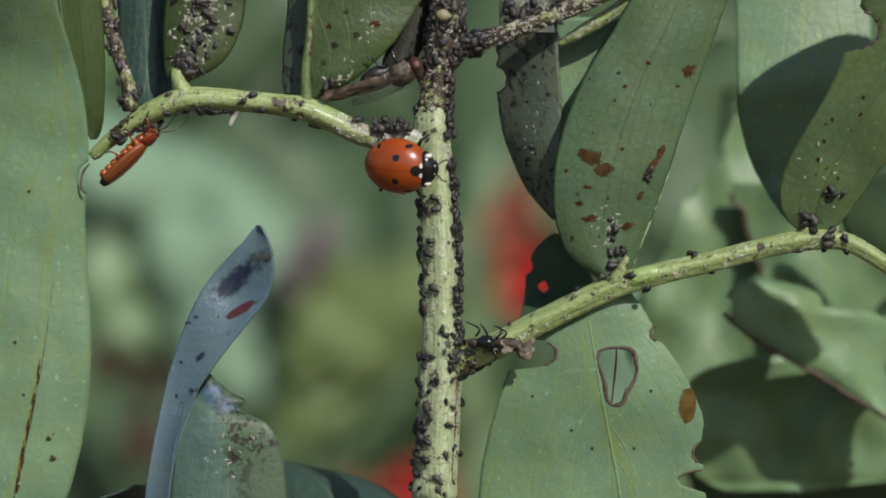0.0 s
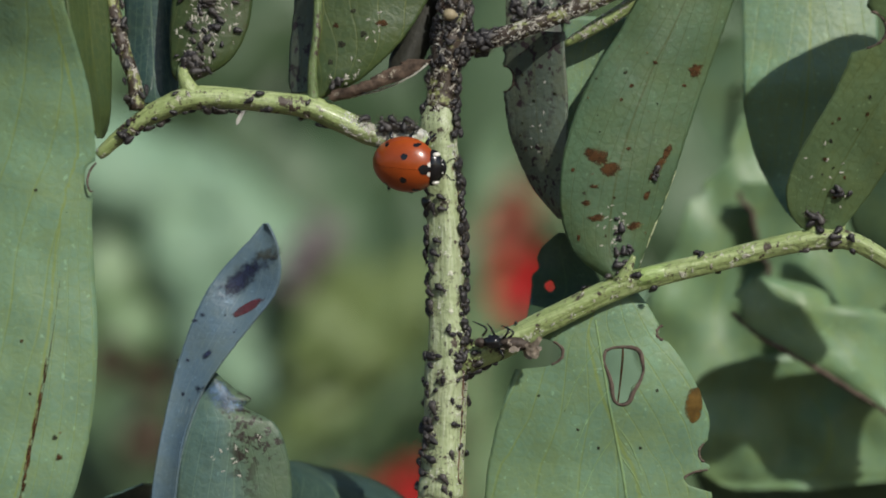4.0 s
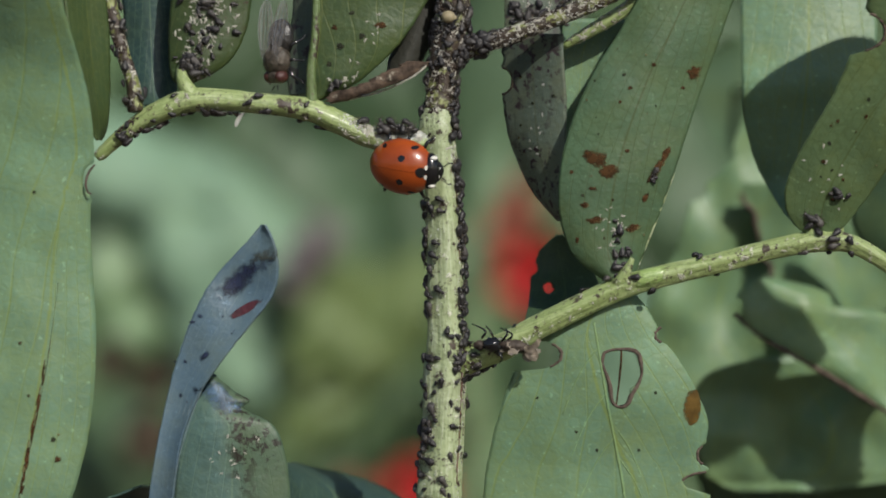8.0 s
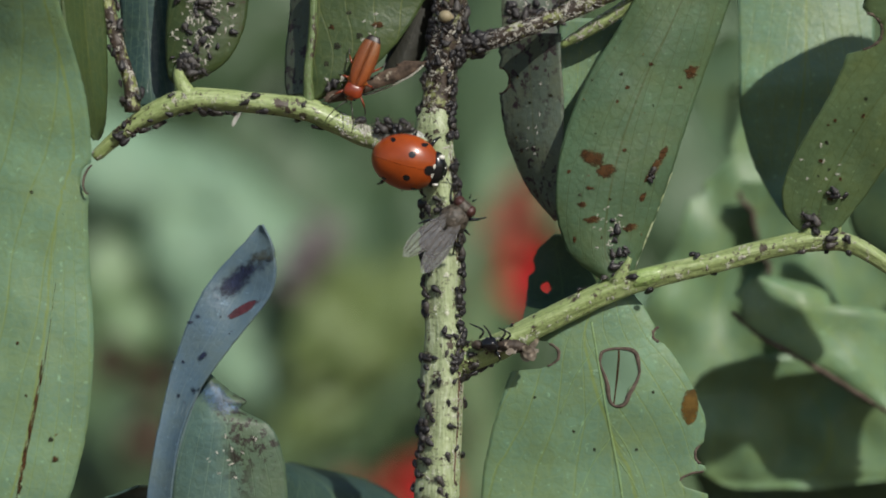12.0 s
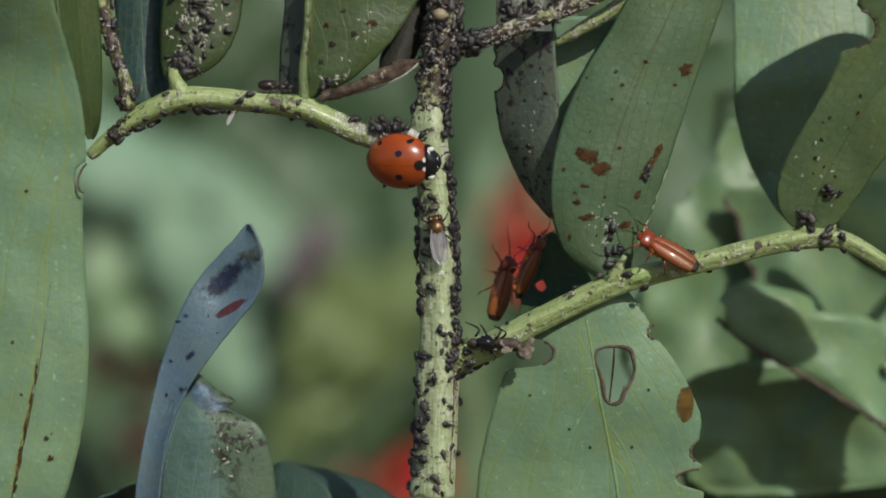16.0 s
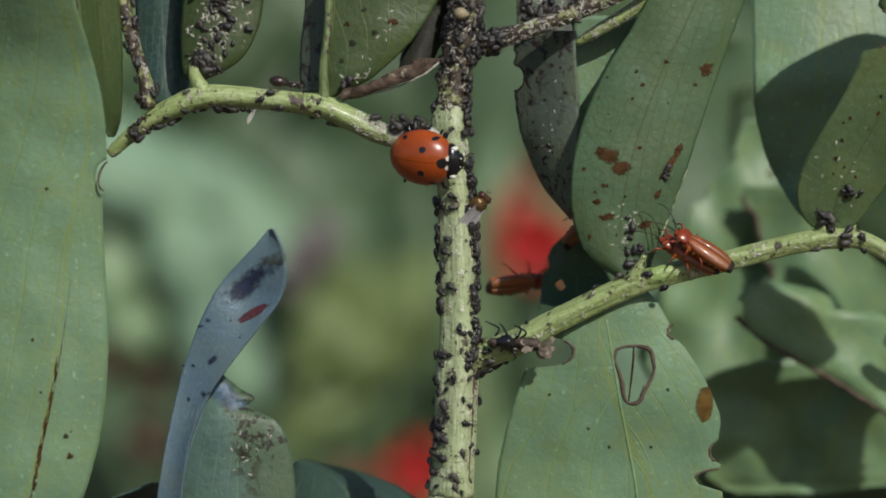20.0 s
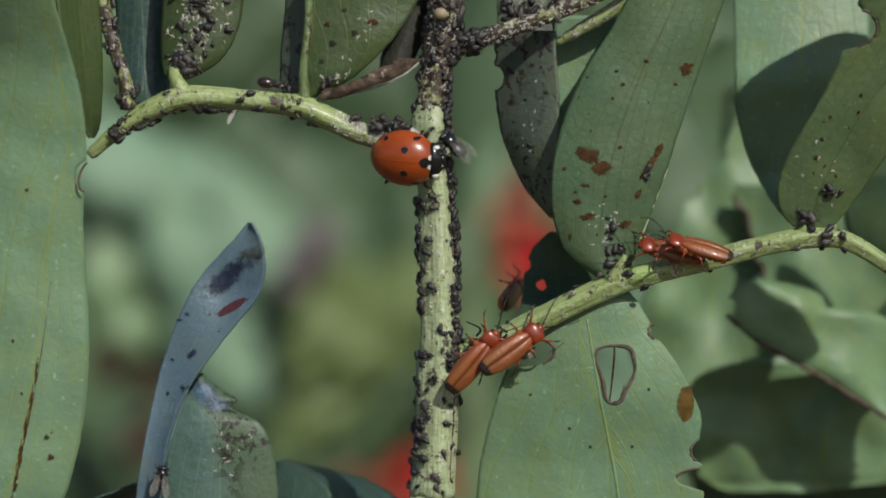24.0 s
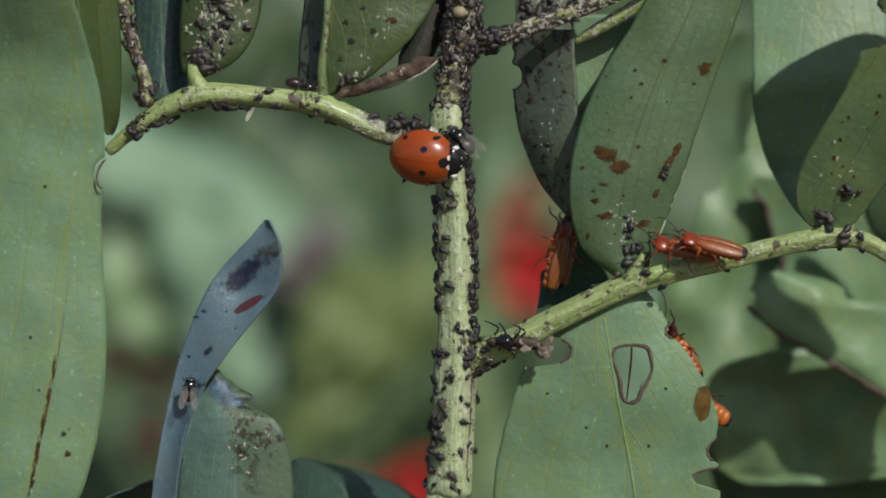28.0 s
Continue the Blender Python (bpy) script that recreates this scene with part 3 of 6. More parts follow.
leaf("withered_rim", [(106, 708, 744, -1.9), (116, 690, 738, -2.2), (128, 664, 722, -2.4), (140, 640, 698, -2.5), (152, 610, 668, -2.5), (163, 578, 632, -2.5), (172, 560, 606, -2.4), (178, 562, 580, -2.3)],
     WITHERED, plant, "brown withered leaf rim", cup=0.3, ripple=1.2, nu=20, nv=60, seed=41, ragged=14)
trace("pale_edge", top_leaf, [(572, 180, 1.6), (606, 173, 2.0), (646, 163, 1.8), (682, 150, 1.6), (722, 130, 1.4), (742, 112, 1.2)], 30, HUSK, "pale dried edge", 6, 0.5, 0.5)
sooty = leaf("leaf", [(55, 880, 985, 3), (100, 876, 985, 3), (170, 879, 990, 3), (240, 890, 990, 3), (310, 918, 992, 3), (350, 944, 995, 2.6), (385, 976, 996, 2.2)],
             SOOT, plant, "grey-green leaf peppered with purple specks", cup=0.5, tiltd=-4.5, nibbles=((-1, 874, 140, 22, 24), (-1, 872, 100, 8, 12)), nu=22, seed=11, nv=90)
leaf("leaf", [(30, 985, 1100, 4), (90, 978, 1060, 4), (160, 985, 1040, 4), (230, 985, 1010, 4), (260, 988, 996, 4)],
     PALE, plant, "sunlit pale leaf behind another", nu=14, nv=30, seed=12)
husky = leaf("leaf", [(-70, 880, 1060, 5), (10, 880, 1040, 4.6), (50, 882, 1000, 4.4), (66, 890, 960, 4.2)], SOOT, plant,
             "dark leaf crowded with husks", nu=16, nv=20, seed=13)
rusty = leaf("leaf", [(-120, 1180, 1340, -2), (-20, 1124, 1290, -2), (60, 1078, 1262, -2), (120, 1040, 1240, -2), (200, 1004, 1213, -2), (290, 980, 1184, -2),
                      (370, 978, 1156, -1.8), (430, 994, 1132, -1.6), (458, 1014, 1122, -1.5), (474, 1034, 1116, -1.5), (488, 1054, 1108, -1.5), (498, 1066, 1100, -1.5)],
             LEAF, plant, "dull green leaf with rusty brown blotches", cup=1.2, tiltd=0.8, seed=14, nu=36, nv=80)
leaf("leaf", [(-80, 1296, 1540, 15), (0, 1298, 1540, 14.4), (80, 1300, 1538, 13.2), (140, 1301, 1530, 12), (200, 1304, 1515, 12.6), (270, 1322, 1480, 13.4), (320, 1344, 1450, 13.6), (360, 1368, 1430, 11),
              (390, 1392, 1420, 5), (402, 1406, 1414, 1.5)],
     PALE, plant, "pale waxy leaf crossed by a hard shadow", cup=0.8, seed=15, nu=36, nv=80)
bitten = leaf("leaf", [(-392, 1830, 1860, -12), (-370, 1770, 1880, -12), (-330, 1700, 1890, -12), (-270, 1618, 1880, -12), (-200, 1560, 1860, -11.6), (-135, 1530, 1930, -11), (-60, 1524, 1970, -9.6), (0, 1520, 1940, -8.4),
                       (100, 1488, 1750, -6.6), (160, 1462, 1650, -5.6), (220, 1428, 1600, -4.6), (280, 1394, 1566, -3.4), (330, 1377, 1532, -2.4), (365, 1380, 1506, -1.7), (392, 1396, 1484, -1.2), (408, 1416, 1462, -1)],
              L8, plant, "olive-green leaf with a bitten margin", fold=-0.8, cup=0.8, nibbles=((-1, 1512, 50, 42, 34),), seed=16, nu=34, nv=150)
eaten = leaf("leaf", [(512, 1040, 1108, -0.1), (540, 1000, 1132, -0.3), (570, 960, 1150, -0.4), (600, 930, 1166, -0.4), (640, 904, 1196, -0.3), (700, 882, 1228, 0.0), (740, 870, 1242, 0.4),
                      (770, 862, 1240, 0.7), (800, 856, 1238, 1.0), (830, 850, 1244, 1.2), (900, 846, 1246, 1.4), (980, 860, 1230, 1.4), (1080, 920, 1170, 1.4), (1160, 1010, 1070, 1.4)],
             PALE, plant, "broad pale leaf with an eaten window and notches", cup=1.0, seed=17, nu=56, nv=150, mid=(0.29, 0.53),
             bites=((1088, 638, 33, 23), (1094, 658, 30, 30), (1087, 688, 17, 27), (1070, 632, 14, 14), (1106, 630, 14, 14)),
             nibbles=((-1, 936, 624, 48, 26), (1, 1174, 588, 26, 16), (1, 1244, 800, 20, 20), (1, 1246, 848, 48, 18)))
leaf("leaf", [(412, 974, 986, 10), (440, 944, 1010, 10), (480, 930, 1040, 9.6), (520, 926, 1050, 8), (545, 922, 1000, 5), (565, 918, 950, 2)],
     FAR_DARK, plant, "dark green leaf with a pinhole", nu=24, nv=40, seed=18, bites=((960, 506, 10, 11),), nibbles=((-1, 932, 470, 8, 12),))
# The curl's blue is sky sheen painted into the leaf colour.
curl = leaf("leaf", [(398, 452, 458, -4), (410, 441, 465, -4), (430, 424, 475, -4), (450, 405, 480, -4), (490, 370, 482, -4), (530, 345, 468, -4), (580, 323, 428, -4), (640, 302, 382, -4),
                     (700, 287, 342, -4), (780, 270, 312, -4), (860, 257, 300, -4), (960, 246, 290, -4)],
            BLUE, plant, "curled bluish leaf with dark bruises", cup=-0.3, tiltd=-0.8, nu=22, nv=70, seed=19, ripple=0.8)
mouldy = leaf("leaf", [(662, 352, 368, -1), (690, 338, 400, -1.2), (708, 330, 430, -1.4), (716, 327, 424, -1.5), (726, 324, 422, -1.6), (742, 318, 458, -1.8), (752, 316, 474, -1.9), (780, 310, 489, -2), (830, 304, 500, -2),
                       (900, 298, 503, -2), (1000, 292, 488, -2), (1100, 310, 420, -2)],
              MOTTLE, plant, "bluish leaf mottled with dark mould", cup=0.8, nu=30, nv=64, seed=20)
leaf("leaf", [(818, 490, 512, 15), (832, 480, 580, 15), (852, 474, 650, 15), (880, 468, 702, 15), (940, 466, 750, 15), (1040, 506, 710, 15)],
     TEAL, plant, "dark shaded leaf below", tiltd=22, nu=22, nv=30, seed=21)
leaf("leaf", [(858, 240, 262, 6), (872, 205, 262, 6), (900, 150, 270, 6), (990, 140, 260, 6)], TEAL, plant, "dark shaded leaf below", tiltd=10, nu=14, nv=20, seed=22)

# stains, veins and rims on the leaves
blotch("blue_wax", mouldy, 376, 698, 44, 20, BLUEWAX, 38, 4, wild=0.4)
trace("pale_margin", rusty, [(1182, 300, 1.2), (1167, 340, 1.6), (1152, 380, 1.8), (1133, 428, 1.8), (1116, 472, 2.0)], 24, PALERIM, "pale leaf margin", 6, 0.05, 0.2)
for u, v, ru, rv, tn in ((1040, 275, 20, 13, 25), (1064, 300, 13, 12, 60), (1036, 330, 9, 4, 10), (1022, 358, 7, 4, 0), (1152, 292, 24, 5, -55),
                         (1214, 125, 11, 8, -40), (1196, 150, 4, 3, 0), (1040, 385, 12, 6, -10), (1166, 268, 5, 12, 25), (1108, 398, 10, 5, -20), (1000, 300, 3, 4, 0),
                         (1098, 262, 4, 3, 0), (1010, 420, 3, 5, 0), (1130, 345, 4, 9, 30), (1085, 175, 3, 3, 0), (1145, 110, 4, 3, 20)):
    if ru > 6:
        blotch("yellowed_margin", rusty, u + 2, v + 1, ru * 1.22, rv * 1.3, HALO, tn, u * 0.37 + 0.15, lift=0.135)
    blotch("rust_blotch", rusty, u, v, ru, rv, RUST, tn, u * 0.37)
for u, v, ru, rv in ((1480, 312, 3, 3), (1445, 280, 4, 3), (1520, 200, 3, 4), (1462, 348, 5, 4)):
    blotch("rust_blotch", bitten, u, v, ru, rv, RUST, 0, u * 0.37)
for u, v, ru, rv in ((580, 46, 4, 4), (628, 60, 5, 4), (660, 40, 9, 5), (590, 80, 6, 5), (610, 20, 4, 3), (570, 110, 4, 5)):
    blotch("dark_speck", top_leaf, u, v, ru, rv, SPECK if u % 20 else RUST, 0, u * 0.37)
frk = random.Random(23)
for host, u0, u1, v0, v1, n in ((rusty, 1010, 1180, 60, 440, 14), (bitten, 1420, 1540, 150, 380, 10), (big_left, 20, 130, 200, 840, 5), (sooty, 905, 985, 120, 360, 14)):
    for _ in range(n):
        v = frk.uniform(v0, v1)
        rr = LEAF_SHAPES[host][0]
        _, l, r, _ = rr[int(np.argmin(np.abs(rr[:, 0] - v)))]
        u = min(max(frk.uniform(u0, u1), l + 12), r - 12)
        q = frk.uniform(1.2, 3.2)
        blotch("freckle", host, u, v, q, q * frk.uniform(0.6, 1.4), frk.choice((SPECK, RUST, HALO)), frk.uniform(0, 180), frk.uniform(0, 90))
trace("midrib", eaten, [(1040, 566, 2.2), (1054, 650, 2.4), (1070, 740, 2.6), (1088, 830, 2.8), (1100, 910, 3.0)], 40, PALEVEIN, "pale green midrib", 8, 0.06, 0.1)
for side, v0 in ((-1, 610), (-1, 690), (-1, 770), (1, 740), (1, 800)):
    u0 = 1040 + 60 * (v0 - 566) / 344
    trace("side_vein", eaten, [(u0, v0, 1.4), (u0 + side * 34, v0 + 50, 1.2), (u0 + side * 62, v0 + 118, 0.8)], 20, PALEVEIN, "", 6, 0.08, 0.1)
blotch("amber_stain", eaten, 1214, 716, 13, 25, AMBER, 5, 3, wild=0.35)
for u, v in ((1120, 792), (1046, 792), (940, 700), (1010, 760), (1150, 690)):
    blotch("dark_speck", eaten, u, v, 2.5, 2.5, SPECK, 0, u)
blotch("rust_blotch", big_left, 92, 812, 6, 5, RUST, 0, 8)
blotch("dark_speck", big_left, 84, 776, 5, 4, SPECK, 0, 5)
RIM = [(1058, 620), (1070, 615), (1090, 613), (1108, 615), (1119, 622), (1124, 640), (1125, 658), (1118, 676), (1108, 692), (1103, 706), (1094, 715), (1082, 715), (1073, 706), (1070, 690),
       (1067, 672), (1061, 655), (1055, 638), (1058, 620)]
ringpts = [(u, v, 3.6 + 0.9 * math.sin(5 * k)) for k, (u, v) in enumerate(RIM)]
trace("hole_rim", eaten, ringpts, 80, BROWN, "brown dried rim of the eaten window", 7, 0.05)
trace("bare_vein", eaten, [(1089, 612, 1.6), (1088, 640, 2.2), (1084, 680, 1.8), (1080, 714, 1.5)], 14, RUST, "thin bare vein across the hole", 6, 0.0)
for host, cu, cv, ru, rv, a0, a1 in ((eaten, 936, 624, 48, 26, -50, 55), (eaten, 1174, 588, 26, 16, 125, 235), (eaten, 1246, 848, 48, 18, 185, 262), (bitten, 1512, 50, 42, 34, -70, 80),
                                     (eaten, 1244, 800, 20, 20, 125, 235), (sooty, 874, 140, 22, 24, -80, 80)):
    trace("bite_rim", host, [(cu + ru * math.cos(radians(t)), cv + rv * math.sin(radians(t)), 2.8) for t in np.linspace(a0, a1, 9)], 24, BROWN, "brown dried bite edge", 6, 0.04, 0.25)
trace("rusty_vein", big_left, [(92, 500, 0.4), (76, 620, 0.6), (62, 700, 1.0), (50, 760, 1.3), (37, 820, 1.3), (24, 876, 1.0)], 60, RUST, "", 6, 0.1, 0.35)
for k in range(16):
    q = k / 15
    blotch("rust_streak", big_left, 70 - 46 * q + frk.uniform(-2, 2), 640 + 240 * q, 1.6 + 1.8 * q, 12, RUST if k % 3 else HALO, 11 + frk.uniform(-4, 4), 60 + k, lift=0.13)
tube("hooked_edge", [(156, 290, -7, 1.8), (148, 299, -7, 2.2), (142, 312, -7, 2.4), (140, 328, -7.1, 2), (145, 340, -7.1, 1.8), (151, 341, -7.1, 1.2)], 10, BROWN, plant, "", 6)
for u, v, ru, rv, tn in ((420, 490, 52, 17, -40), (424, 547, 27, 6, -30), (414, 496, 34, 12, -42), (352, 630, 10, 5, -40), (345, 690, 8, 4, -50), (330, 570, 5, 3, 0), (318, 640, 4, 3, 30), (336, 690, 5, 8, -20), (400, 590, 3, 2, 0), (384, 560, 3, 3, 0), (310, 700, 3, 4, 0), (345, 560, 6, 4, 0), (300, 640, 3, 3, 0)):
    blotch("bruise", curl, u, v, ru, rv, MAROON if u == 424 else BRUISE, tn, u, wild=0.5)
blotch("fold_stain", curl, 458, 452, 26, 12, FOLD, -22, 17, wild=0.5)
for k in range(5):
    q = 4 * k
    trace("fine_vein", curl, [(276 + 1.3 * q, 860, 0.7), (288 + 1.7 * q, 780, 0.9), (308 + 2.2 * q, 700, 0.9), (334 + 2.6 * q, 630, 0.8), (372 + 2.6 * q, 570, 0.6)], 30, SLATE, "", 5, 0.05, 0.2)

# ---- crust, husks ----
rng = random.Random(11)


CURVES = {}


def on_tube(rows, s, ang):
    """A place on a stalk: s from 0 to 1 along it, ang degrees round it from the side that faces the camera."""
    p = CURVES.setdefault(id(rows), spline(rows, 60)) if id(rows) not in CURVES else CURVES[id(rows)]
    k = min(int(s * 60), 59)
    f = s * 60 - k
    r = p[k] * (1 - f) + p[k + 1] * f
    c, t = spot(*r[:3]), (spot(*p[k + 1][:3]) - spot(*p[k][:3])).normalized()
    n = Vector((0, -1, 0))
    n = (n - t * n.dot(t)).normalized()
    m = n.cross(t)
    out = n * math.cos(radians(ang)) + m * math.sin(radians(ang))
    return c + out * r[3] * UNIT * 0.98, out, t


def seat(place, out, along, turn):
    """A pose with z off the surface and x along it."""
    x = (along - out * along.dot(out)).normalized()
    y = out.cross(x)
    m = Matrix((x, y, out)).transposed().to_4x4()
    return Matrix.Translation(place) @ m @ pose(0, 0, 0, 0, 0, turn)


def on_leaf(host, cu, cv, ru, rv):
    """A chance place near (cu, cv) that lies well inside the leaf."""
    rr = LEAF_SHAPES[host][0]
    for _ in range(40):
        u, v = cu + rng.gauss(0, 0.55) * ru, cv + rng.gauss(0, 0.55) * rv
        _, l, r, _ = rr[int(np.argmin(np.abs(rr[:, 0] - v)))]
        if l + 10 < u < r - 10 and rr[0, 0] < v < rr[-1, 0] - 8:
            return u, v
    return cu, cv


husk_places = []
for rows, s0, s1, n, lo, hi in ((MAIN, 0, 0.32, 230, -110, 110), (MAIN, 0.42, 0.98, 30, -110, 110), (MAIN, 0.44, 0.98, 90, 60, 110), (MAIN, 0.6, 0.98, 70, -110, -70), (TOP, 0.04, 0.9, 100, -110, 110), (TOP2, 0.1, 0.9, 50, -90, 90), (UPL, 0.05, 0.9, 40, -100, 100),
                                (LEFT, 0.05, 0.25, 130, -80, 50), (MAIN, 0.0, 0.3, 30, -110, 110), (TOP, 0.1, 0.8, 70, -110, 110), (LEFT, 0.3, 0.95, 16, -60, 60), (RIGHT, 0.05, 0.4, 30, -100, 60), (RIGHT, 0.4, 0.8, 16, -60, 60)):
    for _ in range(n):
        husk_places.append(seat(*on_tube(rows, rng.uniform(s0, s1), rng.uniform(lo, hi)), rng.uniform(0, 360)) @ Matrix.Scale(0.85, 4))
for host, cu, cv, ru, rv, n in ((crowded, 350, 45, 50, 60, 84), (rusty, 1070, 400, 26, 40, 26), (husky, 930, 15, 60, 26, 40), (top_leaf, 630, 80, 60, 50, 10), (sooty, 945, 220, 30, 110, 9),
                                (bitten, 1450, 320, 40, 60, 14), (mouldy, 400, 800, 50, 50, 14), (crowded, 330, 105, 24, 20, 18), (top_leaf, 620, 140, 40, 10, 16)):
    for _ in range(n):
        hu, hv = on_leaf(host, cu, cv, ru, rv)
        husk_places.append(Matrix.Translation(spot(hu, hv, leaf_depth(LEAF_SHAPES[host], hu, hv) - 0.12)) @ pose(0, 0, 0, 90 + rng.uniform(-30, 30), rng.uniform(-180, 180), 0) @ Matrix.Scale(0.9 if host is crowded else 0.62, 4))


def grain_mesh(name, template, faces, poses, mat, label):
    """Many small grains as one mesh: each pose is a 4 x 4 matrix laid on the template's points."""
    pts, fcs = [], []
    tp = np.array(template, float)
    for k, m in enumerate(poses):
        a = np.array(m)
        pts.append(tp @ a[:3, :3].T + a[:3, 3])
        fcs += [tuple(i + k * len(tp) for i in f) for f in faces]
    me = bpy.data.meshes.new(name)
    me.from_pydata(np.vstack(pts).tolist(), [], fcs)
    me.materials.append(mat)
    ob = new(name, me)
    ob.parent = plant
    return tagged(ob, label, kind="stuff")


# a husk: a slit hollow skin with limp legs; a grain of crust: a lumpy octahedron
HUSK_PTS = [(-0.36, 0, 0.03), (0.36, 0, 0.03), (-0.1, 0.09, 0.04), (-0.1, -0.09, 0.04), (0.12, 0.08, 0.06), (0.12, -0.08, 0.06), (0, 0, 0.13), (0, 0, 0)]
HUSK_FACES = [(0, 2, 6), (2, 4, 6), (4, 1, 6), (1, 5, 6), (5, 3, 6), (3, 0, 6), (2, 0, 7), (4, 2, 7), (1, 4, 7), (5, 1, 7), (3, 5, 7), (0, 3, 7)]
for sx, ex, ey in ((0.15, 0.35, 0.3), (0.15, 0.3, -0.33), (-0.05, -0.1, 0.36), (-0.05, -0.15, -0.34)):
    n0 = len(HUSK_PTS)
    HUSK_PTS += [(sx - 0.025, 0, 0.05), (sx + 0.03, 0, 0.05), (ex, ey, 0.12)]
    HUSK_FACES.append((n0, n0 + 1, n0 + 2))
GRAIN_PTS = [(1, 0, 0), (-0.9, 0.1, 0), (0, 1.1, 0), (0.1, -1, 0), (0, 0, 0.8), (0, 0, -0.6)]
GRAIN_FACES = [(0, 2, 4), (2, 1, 4), (1, 3, 4), (3, 0, 4), (2, 0, 5), (1, 2, 5), (3, 1, 5), (0, 3, 5)]
grain_mesh("shed_skin", HUSK_PTS, HUSK_FACES, [m @ Matrix.Scale(rng.uniform(0.6, 1.3) * 1e-3, 4) for m in husk_places], HUSK, "scattered whitish shed aphid skins")
crust = []
for rows, s0, s1, n, lo, hi in ((LEFT, 0.03, 0.17, 900, -100, 10), (LEFT, 0.05, 0.15, 500, -90, -20), (LEFT, 0.14, 0.27, 260, -90, 30), (TOP, 0.2, 0.9, 160, -90, 90), (MAIN, 0, 0.36, 380, -100, 100), (MAIN, 0.42, 1, 300, 40, 105), (MAIN, 0.42, 1, 240, -105, -50), (MAIN, 0.42, 1, 50, -50, 40),
                                (RIGHT, 0.04, 0.3, 70, -100, 0), (TOP, 0, 0.8, 140, -90, 90)):
    for _ in range(n):
        p, o, t = on_tube(rows, rng.uniform(s0, s1), rng.uniform(lo, hi))
        crust.append(seat(p, o, t, rng.uniform(0, 360)) @ Matrix.Scale(rng.uniform(0.03, 0.13 if rows is LEFT else 0.10) * 1e-3, 4))
soot = []
for rows, s0, s1, n, lo, hi in ((MAIN, 0, 0.2, 420, -110, 110), (MAIN, 0.2, 0.33, 340, -110, 110), (MAIN, 0.33, 0.46, 60, 50, 110), (MAIN, 0.42, 0.46, 40, -60, 60), (TOP, 0.0, 0.4, 200, -120, 120), (TOP, 0.4, 0.9, 60, 40, 130),
                                (UPL, 0.3, 0.6, 50, -100, 100), (RIGHT, 0.0, 0.1, 90, -110, 110), (MAIN, 0.5, 1, 160, 55, 110), (MAIN, 0.7, 1, 120, -110, -55), (LEFT, 0.7, 0.78, 60, -80, 100)):
    for _ in range(n):
        p, o, t = on_tube(rows, rng.uniform(s0, s1), rng.uniform(lo, hi))
        soot.append(seat(p, o, t, rng.uniform(0, 360)) @ Matrix.Diagonal((rng.uniform(1, 2.2), 1, rng.uniform(0.5, 1), 1)) @ Matrix.Scale(rng.uniform(0.06, 0.2) * 1e-3, 4))
for s0, s1, ang, wide in ((0.53, 0.72, 38, 3.2), (0.5, 0.66, 62, 4.0), (0.74, 0.98, 58, 3.4), (0.72, 0.95, -70, 3.0), (0.56, 0.66, 20, 1.6), (0.8, 0.92, 5, 1.5)):
    weal = []
    for k in range(26):
        q = k / 25
        p, o, _ = on_tube(MAIN, s0 + (s1 - s0) * q, ang + 9 * noise.noise(Vector((q * 6, ang, 1))))
        weal.append((p - o * wide * 0.45 * UNIT, wide * UNIT * (0.35 + 0.9 * abs(noise.noise(Vector((q * 11, ang, 5)))))))
    weal_bm = bmesh.new()
    add_tube(weal_bm, [p for p, _ in weal], [r for _, r in weal], 6, 0, 0.3)
    part("weal", weal_bm, WEAL, plant, "rough brown weal along the stem")
grain_mesh("sooty_crust", GRAIN_PTS, GRAIN_FACES, soot, SOOTCRUST, "dark brown crust of sooty mould")
grain_mesh("honeydew_crust", GRAIN_PTS, GRAIN_FACES, crust, DUST, "whitish crust of dried honeydew")


# ---- aphids ----
def make_aphid(name, k, label):
    def pear(x, y, z):
        w = 0.82 + 0.24 * math.sin((x + 0.2) * -1.6)
        return x, y * w, z * w * (1.0 if z > 0 else 0.55)
    bm = bmesh.new()
    blob(bm, (0, 0, 0.00026 * k), (0.00052 * k, 0.00041 * k, 0.00036 * k), None, 10, 8, pear)
    a = tagged(part(name, bm, APHID, None), label, "aphid", "aphids on the bean plant")
    body("head", (0.00055 * k, 0, 0.0002 * k), (0.00016 * k, 0.0002 * k, 0.00014 * k), APHID, a, seg=8, rings=6)
    for sgn in (-1, 1):
        for x, f in ((0.0003, 0.5), (0.0001, 0.1), (-0.0001, -0.6)):
            limb("leg", [(x * k, sgn * 0.0002 * k, 0.0002 * k), ((x + f * 0.0002) * k, sgn * 0.00044 * k, 0.00028 * k), ((x + f * 0.0005) * k, sgn * 0.00058 * k, 0.0)],
                 [0.00004 * k, 0.00003 * k, 0.00002 * k], APHID_LEG, a, "", 3, 4)
        limb("antenna", [(0.00065 * k, sgn * 0.0001 * k, 0.00022 * k), (0.0009 * k, sgn * 0.0003 * k, 0.0003 * k), (0.0006 * k, sgn * 0.0006 * k, 0.00034 * k)],
             [0.000025 * k, 0.00002 * k, 0.000012 * k], APHID_LEG, a, "", 3, 4)
    limb("tail_tube", [(-0.0005 * k, 0, 0.0003 * k), (-0.0007 * k, 0, 0.00028 * k)], [0.00006 * k, 0.00002 * k], APHID, a, "", 4, 3)
    return a


